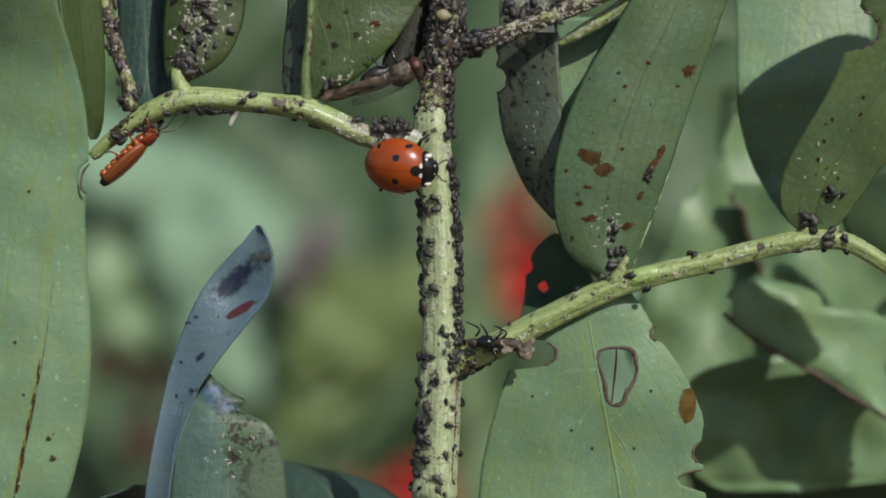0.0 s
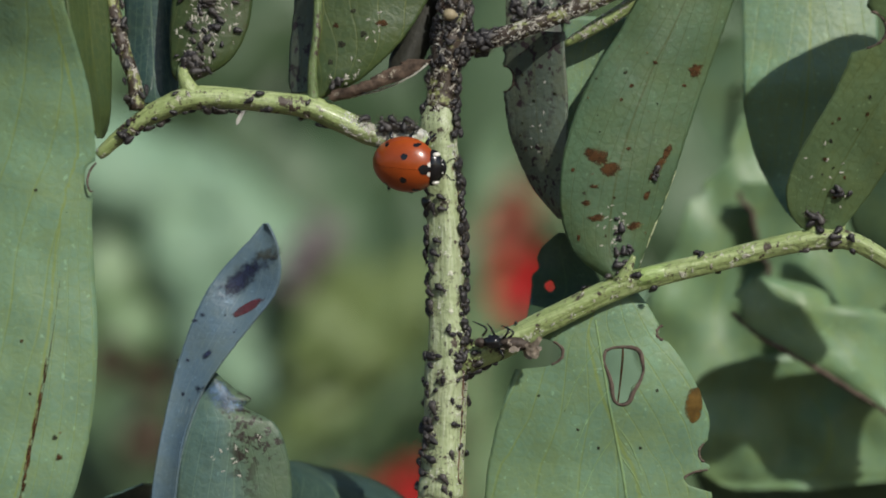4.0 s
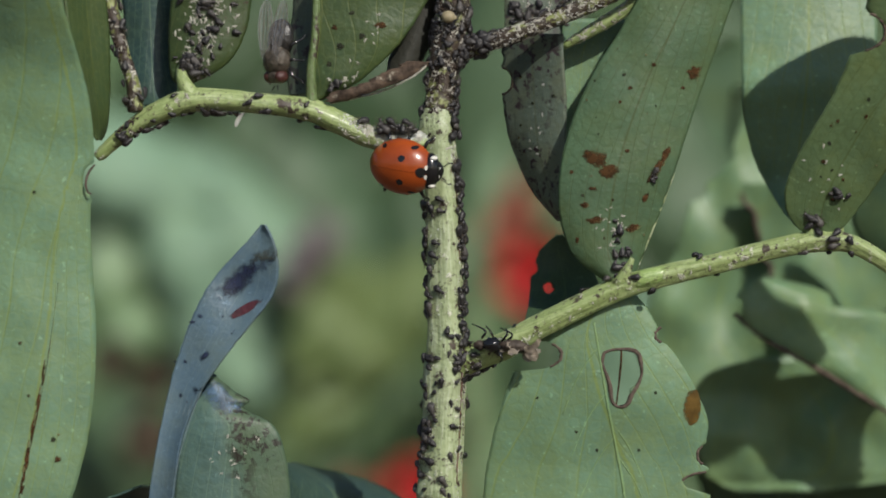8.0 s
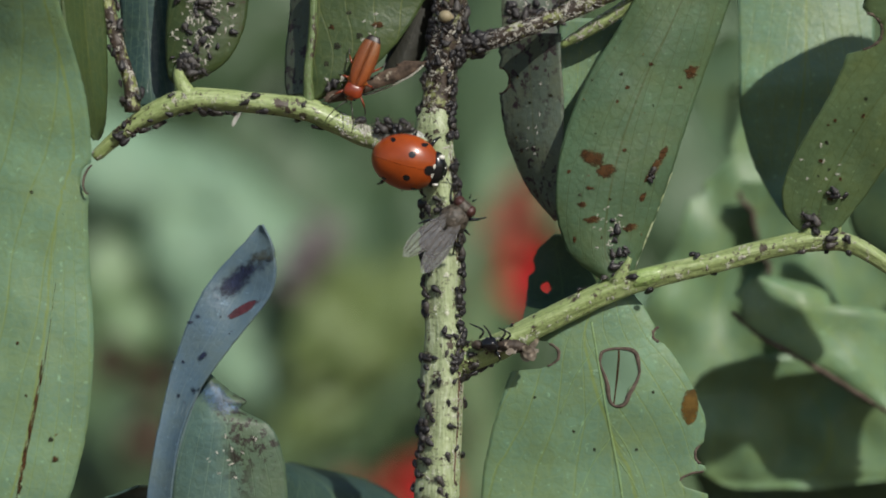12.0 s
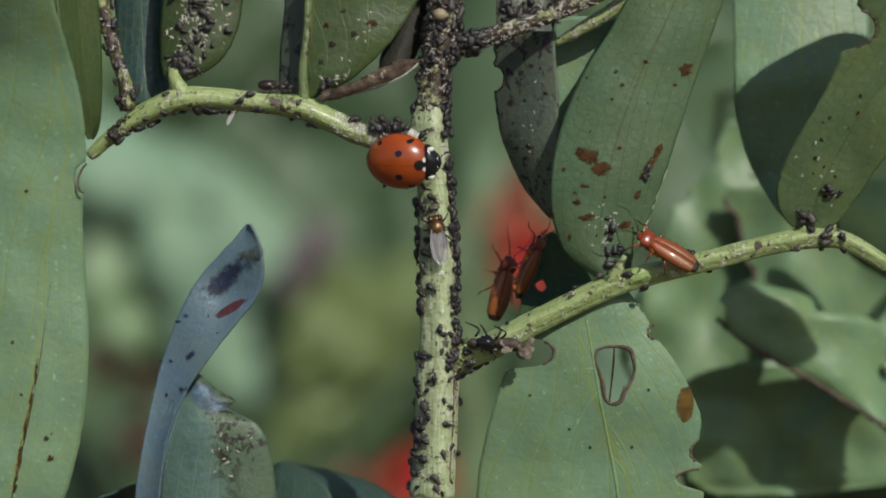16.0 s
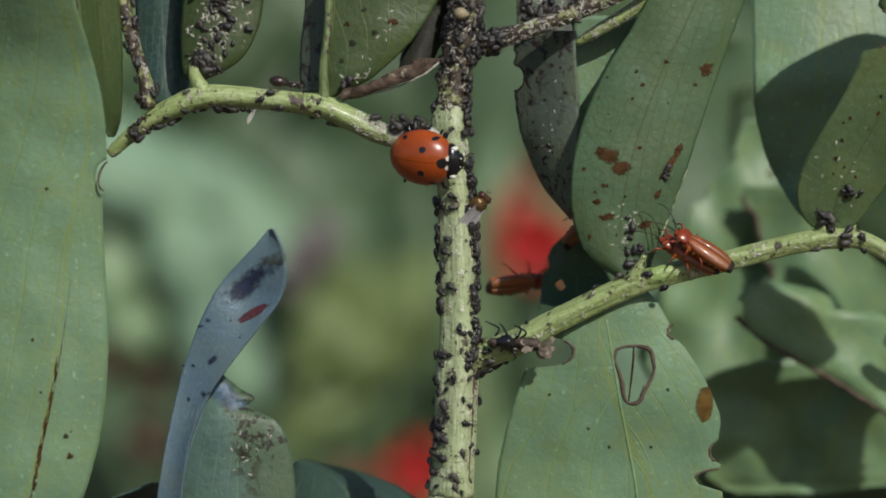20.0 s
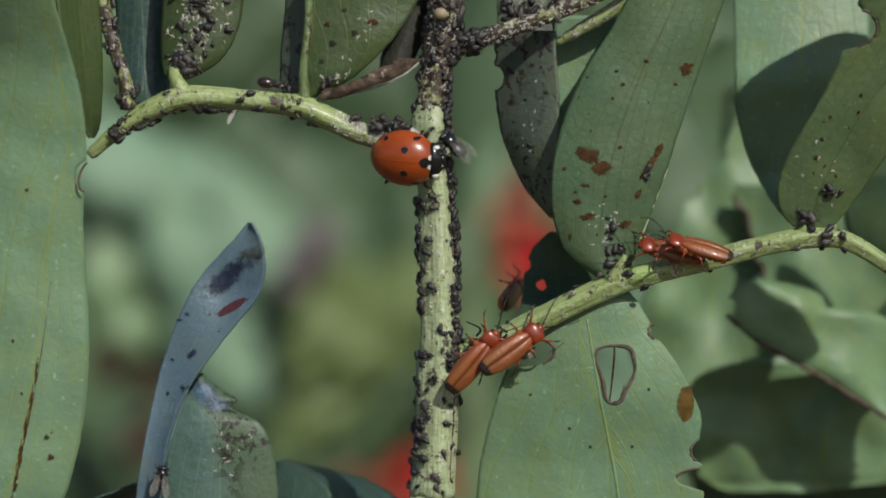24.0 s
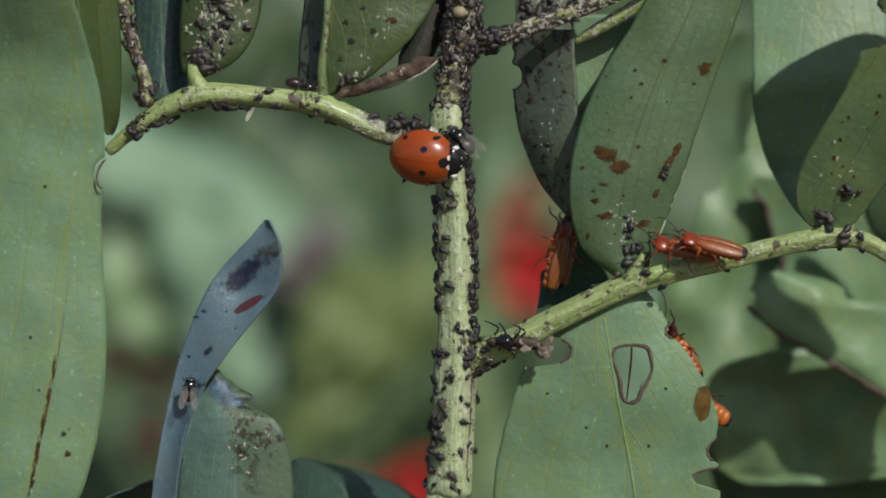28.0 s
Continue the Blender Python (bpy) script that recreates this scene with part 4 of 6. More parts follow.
sizes = [make_aphid("aphid", k, lab) for k, lab in ((1.2, "large black wingless aphid feeding on the bean plant"), (1.02, "black wingless aphid feeding on the bean plant"),
                                                    (0.82, "dark grey half-grown aphid on the bean plant"), (0.6, "small young black aphid on the bean plant"))]
aphids, perches = [], []          # (object, pose on the plant); where they sit


def settle(m, little):
    perches.append((m, little))


for rows, s0, s1, n, lo, hi, little in (
        (MAIN, 0.02, 0.22, 95, -115, 115, 0.7), (MAIN, 0.2, 0.33, 26, 35, 110, 0.6), (MAIN, 0.2, 0.33, 16, -110, -60, 0.6), (MAIN, 0.34, 0.44, 8, 50, 105, 0.3),
        (MAIN, 0.52, 0.76, 88, 46, 98, 0.45), (MAIN, 0.47, 0.7, 26, -112, -70, 0.25), (MAIN, 0.72, 0.8, 14, 0, 100, 0.3),
        (MAIN, 0.78, 0.99, 46, -105, -22, 0.4), (MAIN, 0.76, 0.99, 8, 20, 100, 0.5), (TOP, 0.02, 0.3, 40, 10, 150, 0.4), (TOP, 0.3, 0.9, 10, 60, 150, 0.4), (TOP, 0.0, 0.25, 46, -110, 110, 0.3),
        (LEFT, 0.3, 0.75, 18, 60, 125, 0.3), (LEFT, 0.2, 0.7, 7, -50, 50, 0.4), (LEFT, 0.06, 0.22, 14, -125, -60, 0.2), (LEFT, 0.72, 0.8, 5, -40, 60, 0.1), (RIGHT, 0.02, 0.13, 26, -120, 120, 0.3),
        (RIGHT, 0.13, 0.75, 20, -120, 110, 0.4), (UPL, 0.1, 0.95, 16, -120, 120, 0.4)):
    for _ in range(n):
        settle(seat(*on_tube(rows, rng.uniform(s0, s1), rng.uniform(lo, hi)), rng.choice((0, 180)) + rng.gauss(0, 55)), rng.random() < little)


STEM_CURVE = spline(MAIN, 60)


def on_stem(u, v):
    """The place on the main stem's front seen at (u, v)."""
    s = min((k / 600 for k in range(600)), key=lambda q: abs(on_curve(q)[1] - v))
    r = on_curve(s)
    return on_tube(MAIN, s, math.degrees(math.asin(max(-1, min(1, (u - r[0]) / r[3])))))


def on_curve(s):
    c = STEM_CURVE
    k = min(int(s * 60), 59)
    return c[k] * (1 - s * 60 + k) + c[k + 1] * (s * 60 - k)


lone = [(settle_pose, little) for settle_pose, little in (
    (seat(*on_stem(u, v), turn), small) for u, v, turn, small in (
        (766, 348, 60, False), (745, 358, 100, False), (754, 368, 10, False), (768, 370, 80, False), (746, 401, 5, True), (760, 424, 70, False), (757, 449, 60, False), (740, 452, 0, False),
        (753, 472, 20, False), (766, 508, 55, False), (750, 517, 60, False), (753, 541, 5, False), (751, 633, 80, False), (771, 670, 0, True), (787, 707, 10, True), (786, 800, 20, False),
        (773, 843, 40, False), (774, 862, 30, False), (784, 872, 10, True), (756, 716, 0, False), (750, 745, 10, False), (732, 757, 30, False), (742, 782, 60, False)))]
for host, cu, cv, ru, rv, n in ((crowded, 345, 40, 40, 54, 34), (crowded, 326, 112, 22, 18, 22), (rusty, 1078, 425, 12, 40, 9), (rusty, 1094, 440, 8, 26, 6), (husky, 930, 20, 60, 22, 18), (top_leaf, 600, 150, 30, 8, 5),
                                (bitten, 1425, 388, 12, 10, 5), (bitten, 1470, 335, 22, 20, 4), (rusty, 1150, 310, 8, 14, 3)):
    for _ in range(n):
        hu, hv = on_leaf(host, cu, cv, ru, rv)
        settle(Matrix.Translation(spot(hu, hv, leaf_depth(LEAF_SHAPES[host], hu, hv) - 0.11)) @ pose(0, 0, 0, 90, rng.uniform(-170, 170), 0), rng.random() < (0.85 if host is rusty else 0.4))
for k in range(16):
    u = 662 + 3.8 * k + rng.uniform(-3, 3)
    lone.append((Matrix.Translation(spot(u, 222 + rng.uniform(-9, 7) + 0.004 * (u - 690) ** 2, -1.6 - rng.uniform(0, 0.5))) @ pose(0, 0, 0, 70 + rng.uniform(-30, 30), rng.uniform(-180, 180), 0), k % 4 == 3))
rng.shuffle(perches)
perches = lone + perches
used = set()
for m, little in perches[:290]:
    k = rng.choice((2, 3, 3)) if little else rng.choice((0, 1, 1, 2))
    aphids.append((copy_thing(sizes[k], m) if k in used else sizes[k], m))
    used.add(k)
grain_mesh("aphid_crowd", [tuple(v.co) for v in sizes[0].data.vertices], [tuple(f.vertices) for f in sizes[0].data.polygons],
           [m @ Matrix.Scale(rng.uniform(0.4, 0.6) if little else rng.uniform(0.6, 1.0), 4) for m, little in perches[290:]], APHID, "crowd of small black aphids between the others")


# a straw-coloured mummy on the upper stem, and a shed wing that hangs under the left stalk
mummy_bm = bmesh.new()
blob(mummy_bm, (0, 0, 0.00052), (0.00066, 0.00058, 0.00056), None, 18, 12)
mummy = tagged(part("aphid_mummy", mummy_bm, STRAW, None), "swollen straw-coloured aphid mummy on the sooty stem", "aphid")
part_bm = bmesh.new()
blob(part_bm, (0.0006, 0, 0.0004), (0.0002, 0.00026, 0.0002), None, 10, 8)
part("head", part_bm, STRAW, mummy)
aphids.append((mummy, seat(*on_stem(782, 29), 90)))
shed_bm = bmesh.new()
shed_rows = []
for k in range(9):
    q = k / 8
    w = 0.0005 * math.sin(math.pi * (0.06 + 0.88 * q)) ** 0.6 * (0.35 + 0.75 * q)
    shed_rows.append([shed_bm.verts.new((-0.0009 * q - 0.0002, 0.0001 * math.sin(3 * q + x), -0.0012 * q + w * x)) for x in (-1, 0, 1)])
for r0, r1 in zip(shed_rows, shed_rows[1:]):
    for k in range(2):
        shed_bm.faces.new((r0[k], r0[k + 1], r1[k + 1], r1[k]))
shed_wing = tagged(part("shed_wing", shed_bm, MILKY, None), "milky translucent shed wing hanging under the leaf stalk", "wing")
aphids.append((shed_wing, Matrix.Translation(spot(424, 196, -2.4)) @ Matrix.Scale(1.25, 4)))

# ---- insects: x towards the head, z off the back ----
MM = 1e-3


def make_ladybird():
    lb = tagged(new("ladybird"), "seven-spot ladybird with glossy orange-red wing cases on the stem", "ladybird")

    def dome(x, y, z):
        return x, y * (1 + 0.05 * x), z if z > 0 else z * 0.25

    for sgn in (-1, 1):
        bm = bmesh.new()
        blob(bm, (0, 0, 0.9 * MM), (2.98 * MM, 2.4 * MM, 2.0 * MM), None, 48, 28, dome)
        bmesh.ops.bisect_plane(bm, geom=bm.verts[:] + bm.edges[:] + bm.faces[:], plane_co=(0, sgn * 0.012 * MM, 0), plane_no=(0, -sgn, 0), clear_outer=True)
        part("wing_case", bm, SHELL, lb)
    body("underside", (0, 0, 0.8 * MM), (2.7 * MM, 2.4 * MM, 0.5 * MM), BLACK, lb)

    def patch(name, cx, cy, ra, rb, mat, parent, lift=1.006, base=(2.98, 2.4, 2.0)):
        """A thin cap lying on the wing cases round the direction of (cx, cy) seen from above."""
        bm = bmesh.new()
        rings = []
        for q in (1.0, 0.66, 0.33):
            ring = []
            for i in range(18):
                a = 2 * math.pi * i / 18
                x, y = cx + ra * q * math.cos(a) * (1 + 0.08 * math.sin(3 * a)), cy + rb * q * math.sin(a)
                yy = y / (1 + 0.05 * x / base[0])
                h = math.sqrt(max(0.0, 1 - (x / base[0]) ** 2 - (yy / base[1]) ** 2))
                ring.append(bm.verts.new(Vector((x, y, h * base[2])) * lift * MM + Vector((0, 0, 0.9 * MM))))
            rings.append(ring)
        for r0, r1 in zip(rings, rings[1:]):
            for i in range(18):
                bm.faces.new((r0[i], r0[(i + 1) % 18], r1[(i + 1) % 18], r1[i]))
        bm.faces.new(rings[-1])
        return part(name, bm, mat, parent)

    patch("spot", 2.3, 0, 0.40, 0.44, BLACK, lb, 1.012)
    for sgn in (-1, 1):
        patch("spot", 1.35, sgn * 1.95, 0.27, 0.14, BLACK, lb)
        patch("spot", 0.62, sgn * 1.02, 0.30, 0.27, BLACK, lb)
        patch("spot", -1.35, sgn * 1.72, 0.24, 0.16, BLACK, lb)
        patch("white_mark", 2.62, sgn * 0.42, 0.13, 0.2, WHITE, lb, 1.016)

    def collar(x, y, z):
        return x - 0.35 * y * y, y, z if z > 0 else z * 0.4

    body("pronotum", (2.78 * MM, 0, 0.8 * MM), (0.72 * MM, 1.6 * MM, 1.0 * MM), BLACK, lb, "glossy black shield with white corners", seg=24, rings=14, shape=collar)
    for sgn in (-1, 1):
        body("white_corner", (2.92 * MM, sgn * 1.2 * MM, 1.04 * MM), (0.3 * MM, 0.2 * MM, 0.44 * MM), WHITE, lb, "ivory corner mark")
    head = body("head", (3.1 * MM, 0, 0.5 * MM), (0.55 * MM, 0.85 * MM, 0.5 * MM), BLACK, lb)
    for sgn in (-1, 1):
        body("eye", (3.26 * MM, sgn * 0.66 * MM, 0.75 * MM), (0.2 * MM, 0.2 * MM, 0.22 * MM), BLACK, head)
        body("white_mark", (3.44 * MM, sgn * 0.36 * MM, 0.86 * MM), (0.08 * MM, 0.1 * MM, 0.06 * MM), WHITE, head)
        limb("antenna", [(3.7 * MM, sgn * 0.5 * MM, 0.6 * MM), (4.2 * MM, sgn * 0.9 * MM, 0.7 * MM), (4.5 * MM, sgn * 0.9 * MM, 0.5 * MM)],
             [0.06 * MM, 0.05 * MM, 0.1 * MM], BLACK, head)
        for x, f in ((1.6, 0.6), (0.2, 0.0), (-1.2, -0.7)):
            limb("leg", [(x * MM, sgn * 1.4 * MM, 0.6 * MM), ((x + f * 0.6) * MM, sgn * 2.3 * MM, 0.6 * MM), ((x + f * 0.9) * MM, sgn * 2.55 * MM, 0.05 * MM),
                         ((x + f * 1.2) * MM, sgn * 2.7 * MM, -0.1 * MM)], [0.2 * MM, 0.17 * MM, 0.1 * MM, 0.07 * MM], BLACK, lb)
    return lb


def make_beetle():
    """A soldier beetle about 9 mm long."""
    b = tagged(new("soldier_beetle"), "tawny soldier beetle with black-tipped wing cases and long antennae", "beetle", "soldier beetles on the bean plant")

    def case(x, y, z):
        w = 1 - 0.22 * max(0, x) ** 4 - 0.12 * max(0, -x) ** 5
        s = 1 if y > 0 else -1
        return max(-1, min(1, x * 1.05)), s * abs(y) ** 0.7 * w, z * (1 - 0.12 * y * y)

    def boxy(x, y, z):
        n = (abs(x) ** 3 + abs(y) ** 3) ** (1 / 3)
        k = math.hypot(x, y) / n if n > 1e-6 else 1
        return x * k, y * k, z

    for sgn in (-1, 1):
        bm = bmesh.new()
        blob(bm, (-1.1 * MM, 0, 1.22 * MM), (2.75 * MM, 1.16 * MM, 0.54 * MM), None, 28, 26, case)
        bmesh.ops.bisect_plane(bm, geom=bm.verts[:] + bm.edges[:] + bm.faces[:], plane_co=(0, sgn * 0.03 * MM, 0), plane_no=(0, -sgn, 0), clear_outer=True)
        bmesh.ops.holes_fill(bm, edges=[e for e in bm.edges if e.is_boundary])
        w = part("wing_case", bm, TAWNY, b)
        bm = bmesh.new()
        blob(bm, (-1.1 * MM, 0, 1.22 * MM), (2.78 * MM, 1.175 * MM, 0.555 * MM), None, 28, 26, case)
        bmesh.ops.bisect_plane(bm, geom=bm.verts[:] + bm.edges[:] + bm.faces[:], plane_co=(0, sgn * 0.02 * MM, 0), plane_no=(0, -sgn, 0), clear_outer=True)
        bmesh.ops.bisect_plane(bm, geom=bm.verts[:] + bm.edges[:] + bm.faces[:], plane_co=(-3.3 * MM, 0, 0), plane_no=(1, 0, 0), clear_outer=True)
        part("dark_tip", bm, TIP, w, "smoky black tip")
    for i in range(7):
        x = 1.0 - i * 0.66
        body("abdomen_ring", (x * MM, 0, 0.78 * MM), (0.56 * MM, (1.12 - 0.035 * i) * MM, (0.64 - 0.02 * i) * MM), ORANGE, b, seg=16, rings=8)
    body("breast", (1.5 * MM, 0, 0.75 * MM), (0.8 * MM, 0.95 * MM, 0.6 * MM), REDDISH, b)
    body("pronotum", (2.12 * MM, 0, 1.16 * MM), (0.76 * MM, 0.96 * MM, 0.4 * MM), REDDISH, b, "red-orange shield", seg=24, rings=14, shape=boxy)
    head = body("head", (2.78 * MM, 0, 0.85 * MM), (0.42 * MM, 0.5 * MM, 0.36 * MM), REDDISH, b)
    for sgn in (-1, 1):
        body("eye", (2.92 * MM, sgn * 0.47 * MM, 1.0 * MM), (0.17 * MM, 0.14 * MM, 0.17 * MM), BLACK, head)
        limb("antenna", [(3.25 * MM, sgn * 0.2 * MM, 1.15 * MM), (4.1 * MM, sgn * 0.7 * MM, 1.7 * MM), (5.3 * MM, sgn * 1.3 * MM, 1.8 * MM), (6.3 * MM, sgn * 1.5 * MM, 1.3 * MM)],
             [0.07 * MM, 0.055 * MM, 0.05 * MM, 0.03 * MM], TIP, head, "long dark antenna", 6, 14)
        limb("jaw", [(3.3 * MM, sgn * 0.2 * MM, 0.85 * MM), (3.65 * MM, sgn * 0.12 * MM, 0.75 * MM)], [0.08 * MM, 0.03 * MM], TIP, head)
        for x, f in ((2.1, 0.9), (1.0, 0.05), (0.1, -0.9)):
            leg = limb("leg", [(x * MM, sgn * 0.6 * MM, 0.6 * MM), ((x + f * 0.9) * MM, sgn * 1.4 * MM, 0.9 * MM), ((x + f * 1.4) * MM, sgn * 1.75 * MM, 0.15 * MM)],
                       [0.13 * MM, 0.11 * MM, 0.06 * MM], REDDISH, b)
            limb("foot", [((x + f * 1.4) * MM, sgn * 1.75 * MM, 0.15 * MM), ((x + f * 1.8) * MM, sgn * 1.95 * MM, 0.02 * MM), ((x + f * 2.1) * MM, sgn * 2.0 * MM, 0.0)],
                 [0.08 * MM, 0.07 * MM, 0.05 * MM], TIP, leg, "dark foot")
    return b


def make_fly(name, label, k, mat, spread, eyes=None, wing_mat=None, back=None):
    f = tagged(new(name), label, "fly")
    g = k * MM
    body("thorax", (0.55 * g, 0, 0.95 * g), (0.95 * g, 0.92 * g, 0.8 * g), mat, f, "bristly grey thorax", seg=18, rings=12)
    body("abdomen", (-0.85 * g, 0, 0.68 * g), (1.15 * g, 0.92 * g, 0.6 * g), back or mat, f, seg=18, rings=12)
    head = body("head", (1.48 * g, 0, 0.9 * g), (0.46 * g, 0.74 * g, 0.6 * g), mat, f)
    for sgn in (-1, 1):
        body("eye", (1.54 * g, sgn * 0.44 * g, 0.98 * g), (0.4 * g, 0.36 * g, 0.52 * g), eyes or FLYEYE, head)
        limb("antenna", [(2.1 * g, sgn * 0.12 * g, 0.95 * g), (2.4 * g, sgn * 0.25 * g, 1.05 * g)], [0.06 * g, 0.02 * g], BLACK, head)
        bm = bmesh.new()
        ca, sa = math.cos(radians(spread)), math.sin(radians(spread))
        rows, n = [], 12
        for i in range(n + 1):
            s = i / n
            half = 0.72 * math.sin(math.pi * min(1, s * 0.92 + 0.08)) ** 0.6 * (0.55 + 0.6 * s)
            row = []
            for j in range(5):
                y = (j / 4 * 2 - 1) * half + 0.12 * s
                x = -3.7 * s
                row.append(bm.verts.new(Vector(((0.5 + x * ca + y * sa) * g, sgn * (0.42 + -x * sa + y * ca) * g, (1.62 - 0.35 * s + 0.05 * math.sin(j * 2.0)) * g))))
            rows.append(row)
        for r0, r1 in zip(rows, rows[1:]):
            for j in range(4):
                bm.faces.new((r0[j], r0[j + 1], r1[j + 1], r1[j]))
        w = part("wing", bm, wing_mat or WING, f, "clear veined wing" if wing_mat is not SMOKY else "smoky wing")
        for q in (-0.85, -0.3, 0.25, 0.8):
            pts = []
            for s in (0.02, 0.3, 0.6, 0.92):
                half = 0.72 * math.sin(math.pi * min(1, s * 0.92 + 0.08)) ** 0.6 * (0.55 + 0.6 * s)
                y, x = q * half + 0.12 * s, -3.7 * s
                pts.append(((0.5 + x * ca + y * sa) * g, sgn * (0.42 + -x * sa + y * ca) * g, (1.65 - 0.35 * s) * g))
            limb("wing_vein", pts, [0.02 * g] * 4, VEIN, w, "", 4, 8)
        for x, y, z in ((1.2, 0.3, 1.5), (0.9, 0.62, 1.4), (0.4, 0.3, 1.65), (0.1, 0.6, 1.45), (-1.7, 0.4, 1.25), (-1.3, 0.68, 1.1)):
            limb("bristle", [(x * g, sgn * y * g, z * g), ((x - 0.18) * g, sgn * (y + 0.12) * g, (z + 0.3) * g)], [0.028 * g, 0.008 * g], BLACK, f, "", 3, 2)
        for x, q in ((1.0, 0.8), (0.5, 0.0), (0.0, -0.9)):
            limb("leg", [(x * g, sgn * 0.5 * g, 0.5 * g), ((x + q * 0.5) * g, sgn * 1.0 * g, 0.7 * g), ((x + q * 0.9) * g, sgn * 1.25 * g, 0.1 * g), ((x + q * 1.2) * g, sgn * 1.4 * g, 0.0)],
                 [0.13 * g, 0.1 * g, 0.06 * g, 0.04 * g], BLACK, f)
    return f


def resize(thing, k):
    for o in thing.children:
        o.data.transform(Matrix.Scale(k, 4))
        for q in o.children:
            q.data.transform(Matrix.Scale(k, 4))


ladybird = make_ladybird()
resize(ladybird, 1.1)
beetle = make_beetle()
resize(beetle, 0.92)
stout = make_beetle()
resize(stout, 1.03)
# the larger ones first
beetles = [stout, copy_thing(stout, pose(0, 0, 0)), beetle] + [copy_thing(beetle, pose(0, 0, 0)) for _ in range(5)]
fly = make_fly("fly", "bristly grey-brown fly with clear wings on the bean plant", 1.55, FLYGREY, 3, None, FLYWING, FLYDARK)


def make_remains():
    """A dead insect stuck at the stalk: broken body, torn pale wings, a few legs."""
    r = tagged(new("dead_insect"), "dark dead insect with torn pale wings stuck at stalk", "dead insect")
    rr = random.Random(8)

    def lumpy(x, y, z):
        n = 1 + 0.35 * noise.noise(Vector((x * 2.5, y * 2.5, z * 2.5)))
        return x * n, y * n, z * n

    for nm, x, y, z, rx, ry, rz, mt in (("thorax", 0.4, 0.0, 0.6, 0.6, 0.45, 0.45, BLACK), ("abdomen", -1.0, -0.1, 0.55, 0.95, 0.4, 0.38, REMAINS), ("head", 1.2, 0.15, 0.5, 0.34, 0.32, 0.3, REMAINS)):
        body(nm, (x * MM, y * MM, z * MM), (rx * MM, ry * MM, rz * MM), mt, r, seg=18, rings=12, shape=lumpy)
    for k in range(7):
        bm = bmesh.new()
        at, ln, wd = Vector((rr.uniform(-2.3, 0.0), rr.uniform(-0.5, 0.5), rr.uniform(0.4, 1.1))), rr.uniform(0.6, 1.3), rr.uniform(0.2, 0.42)
        turn = pose(0, 0, 0, rr.uniform(-50, 50), rr.uniform(-40, 40), rr.uniform(-60, 60))
        strip = []
        for i in range(7):
            q = i / 6
            strip.append([bm.verts.new((at + turn @ Vector(((q - 0.5) * ln, w * wd * math.sin(math.pi * (0.12 + 0.8 * q)) * (1 + 0.5 * noise.noise(Vector((q * 6, w, k)))),
                                                             0.3 * noise.noise(Vector((q * 4, w * 2, k + 7)))))) * MM) for w in (-1, -0.3, 0.4, 1)])
        for r0, r1 in zip(strip, strip[1:]):
            for i in range(3):
                bm.faces.new((r0[i], r0[i + 1], r1[i + 1], r1[i]))
        part("wing_shred", bm, TORN, r, "crumpled pale brown shred of wing")
    for k in range(5):
        x, sg = rr.uniform(-0.8, 1.3), rr.choice((-1, 1))
        limb("leg", [(x * MM, sg * 0.3 * MM, 0.6 * MM), ((x + rr.uniform(-0.5, 0.5)) * MM, sg * 0.8 * MM, 0.8 * MM), ((x + rr.uniform(-0.9, 0.9)) * MM, sg * 1.1 * MM, 0.2 * MM)],
             [0.09 * MM, 0.07 * MM, 0.04 * MM], BLACK, r)
    return r


TORN = material("torn_wing", (0.22, 0.185, 0.145), 0.5, 1100, 0.3, 2.2, 0.8, 1500, spots=((0.5, 0.47, 0.42), 1000, 0.38), through_light=0.3)
REMAINS = material("decayed_cuticle", (0.035, 0.025, 0.018), 0.6, 1500, 0.4, 2.5, 0.8, spots=((0.4, 0.38, 0.34), 1100, 0.36))
midge = make_remains()
resize(midge, 1.5)


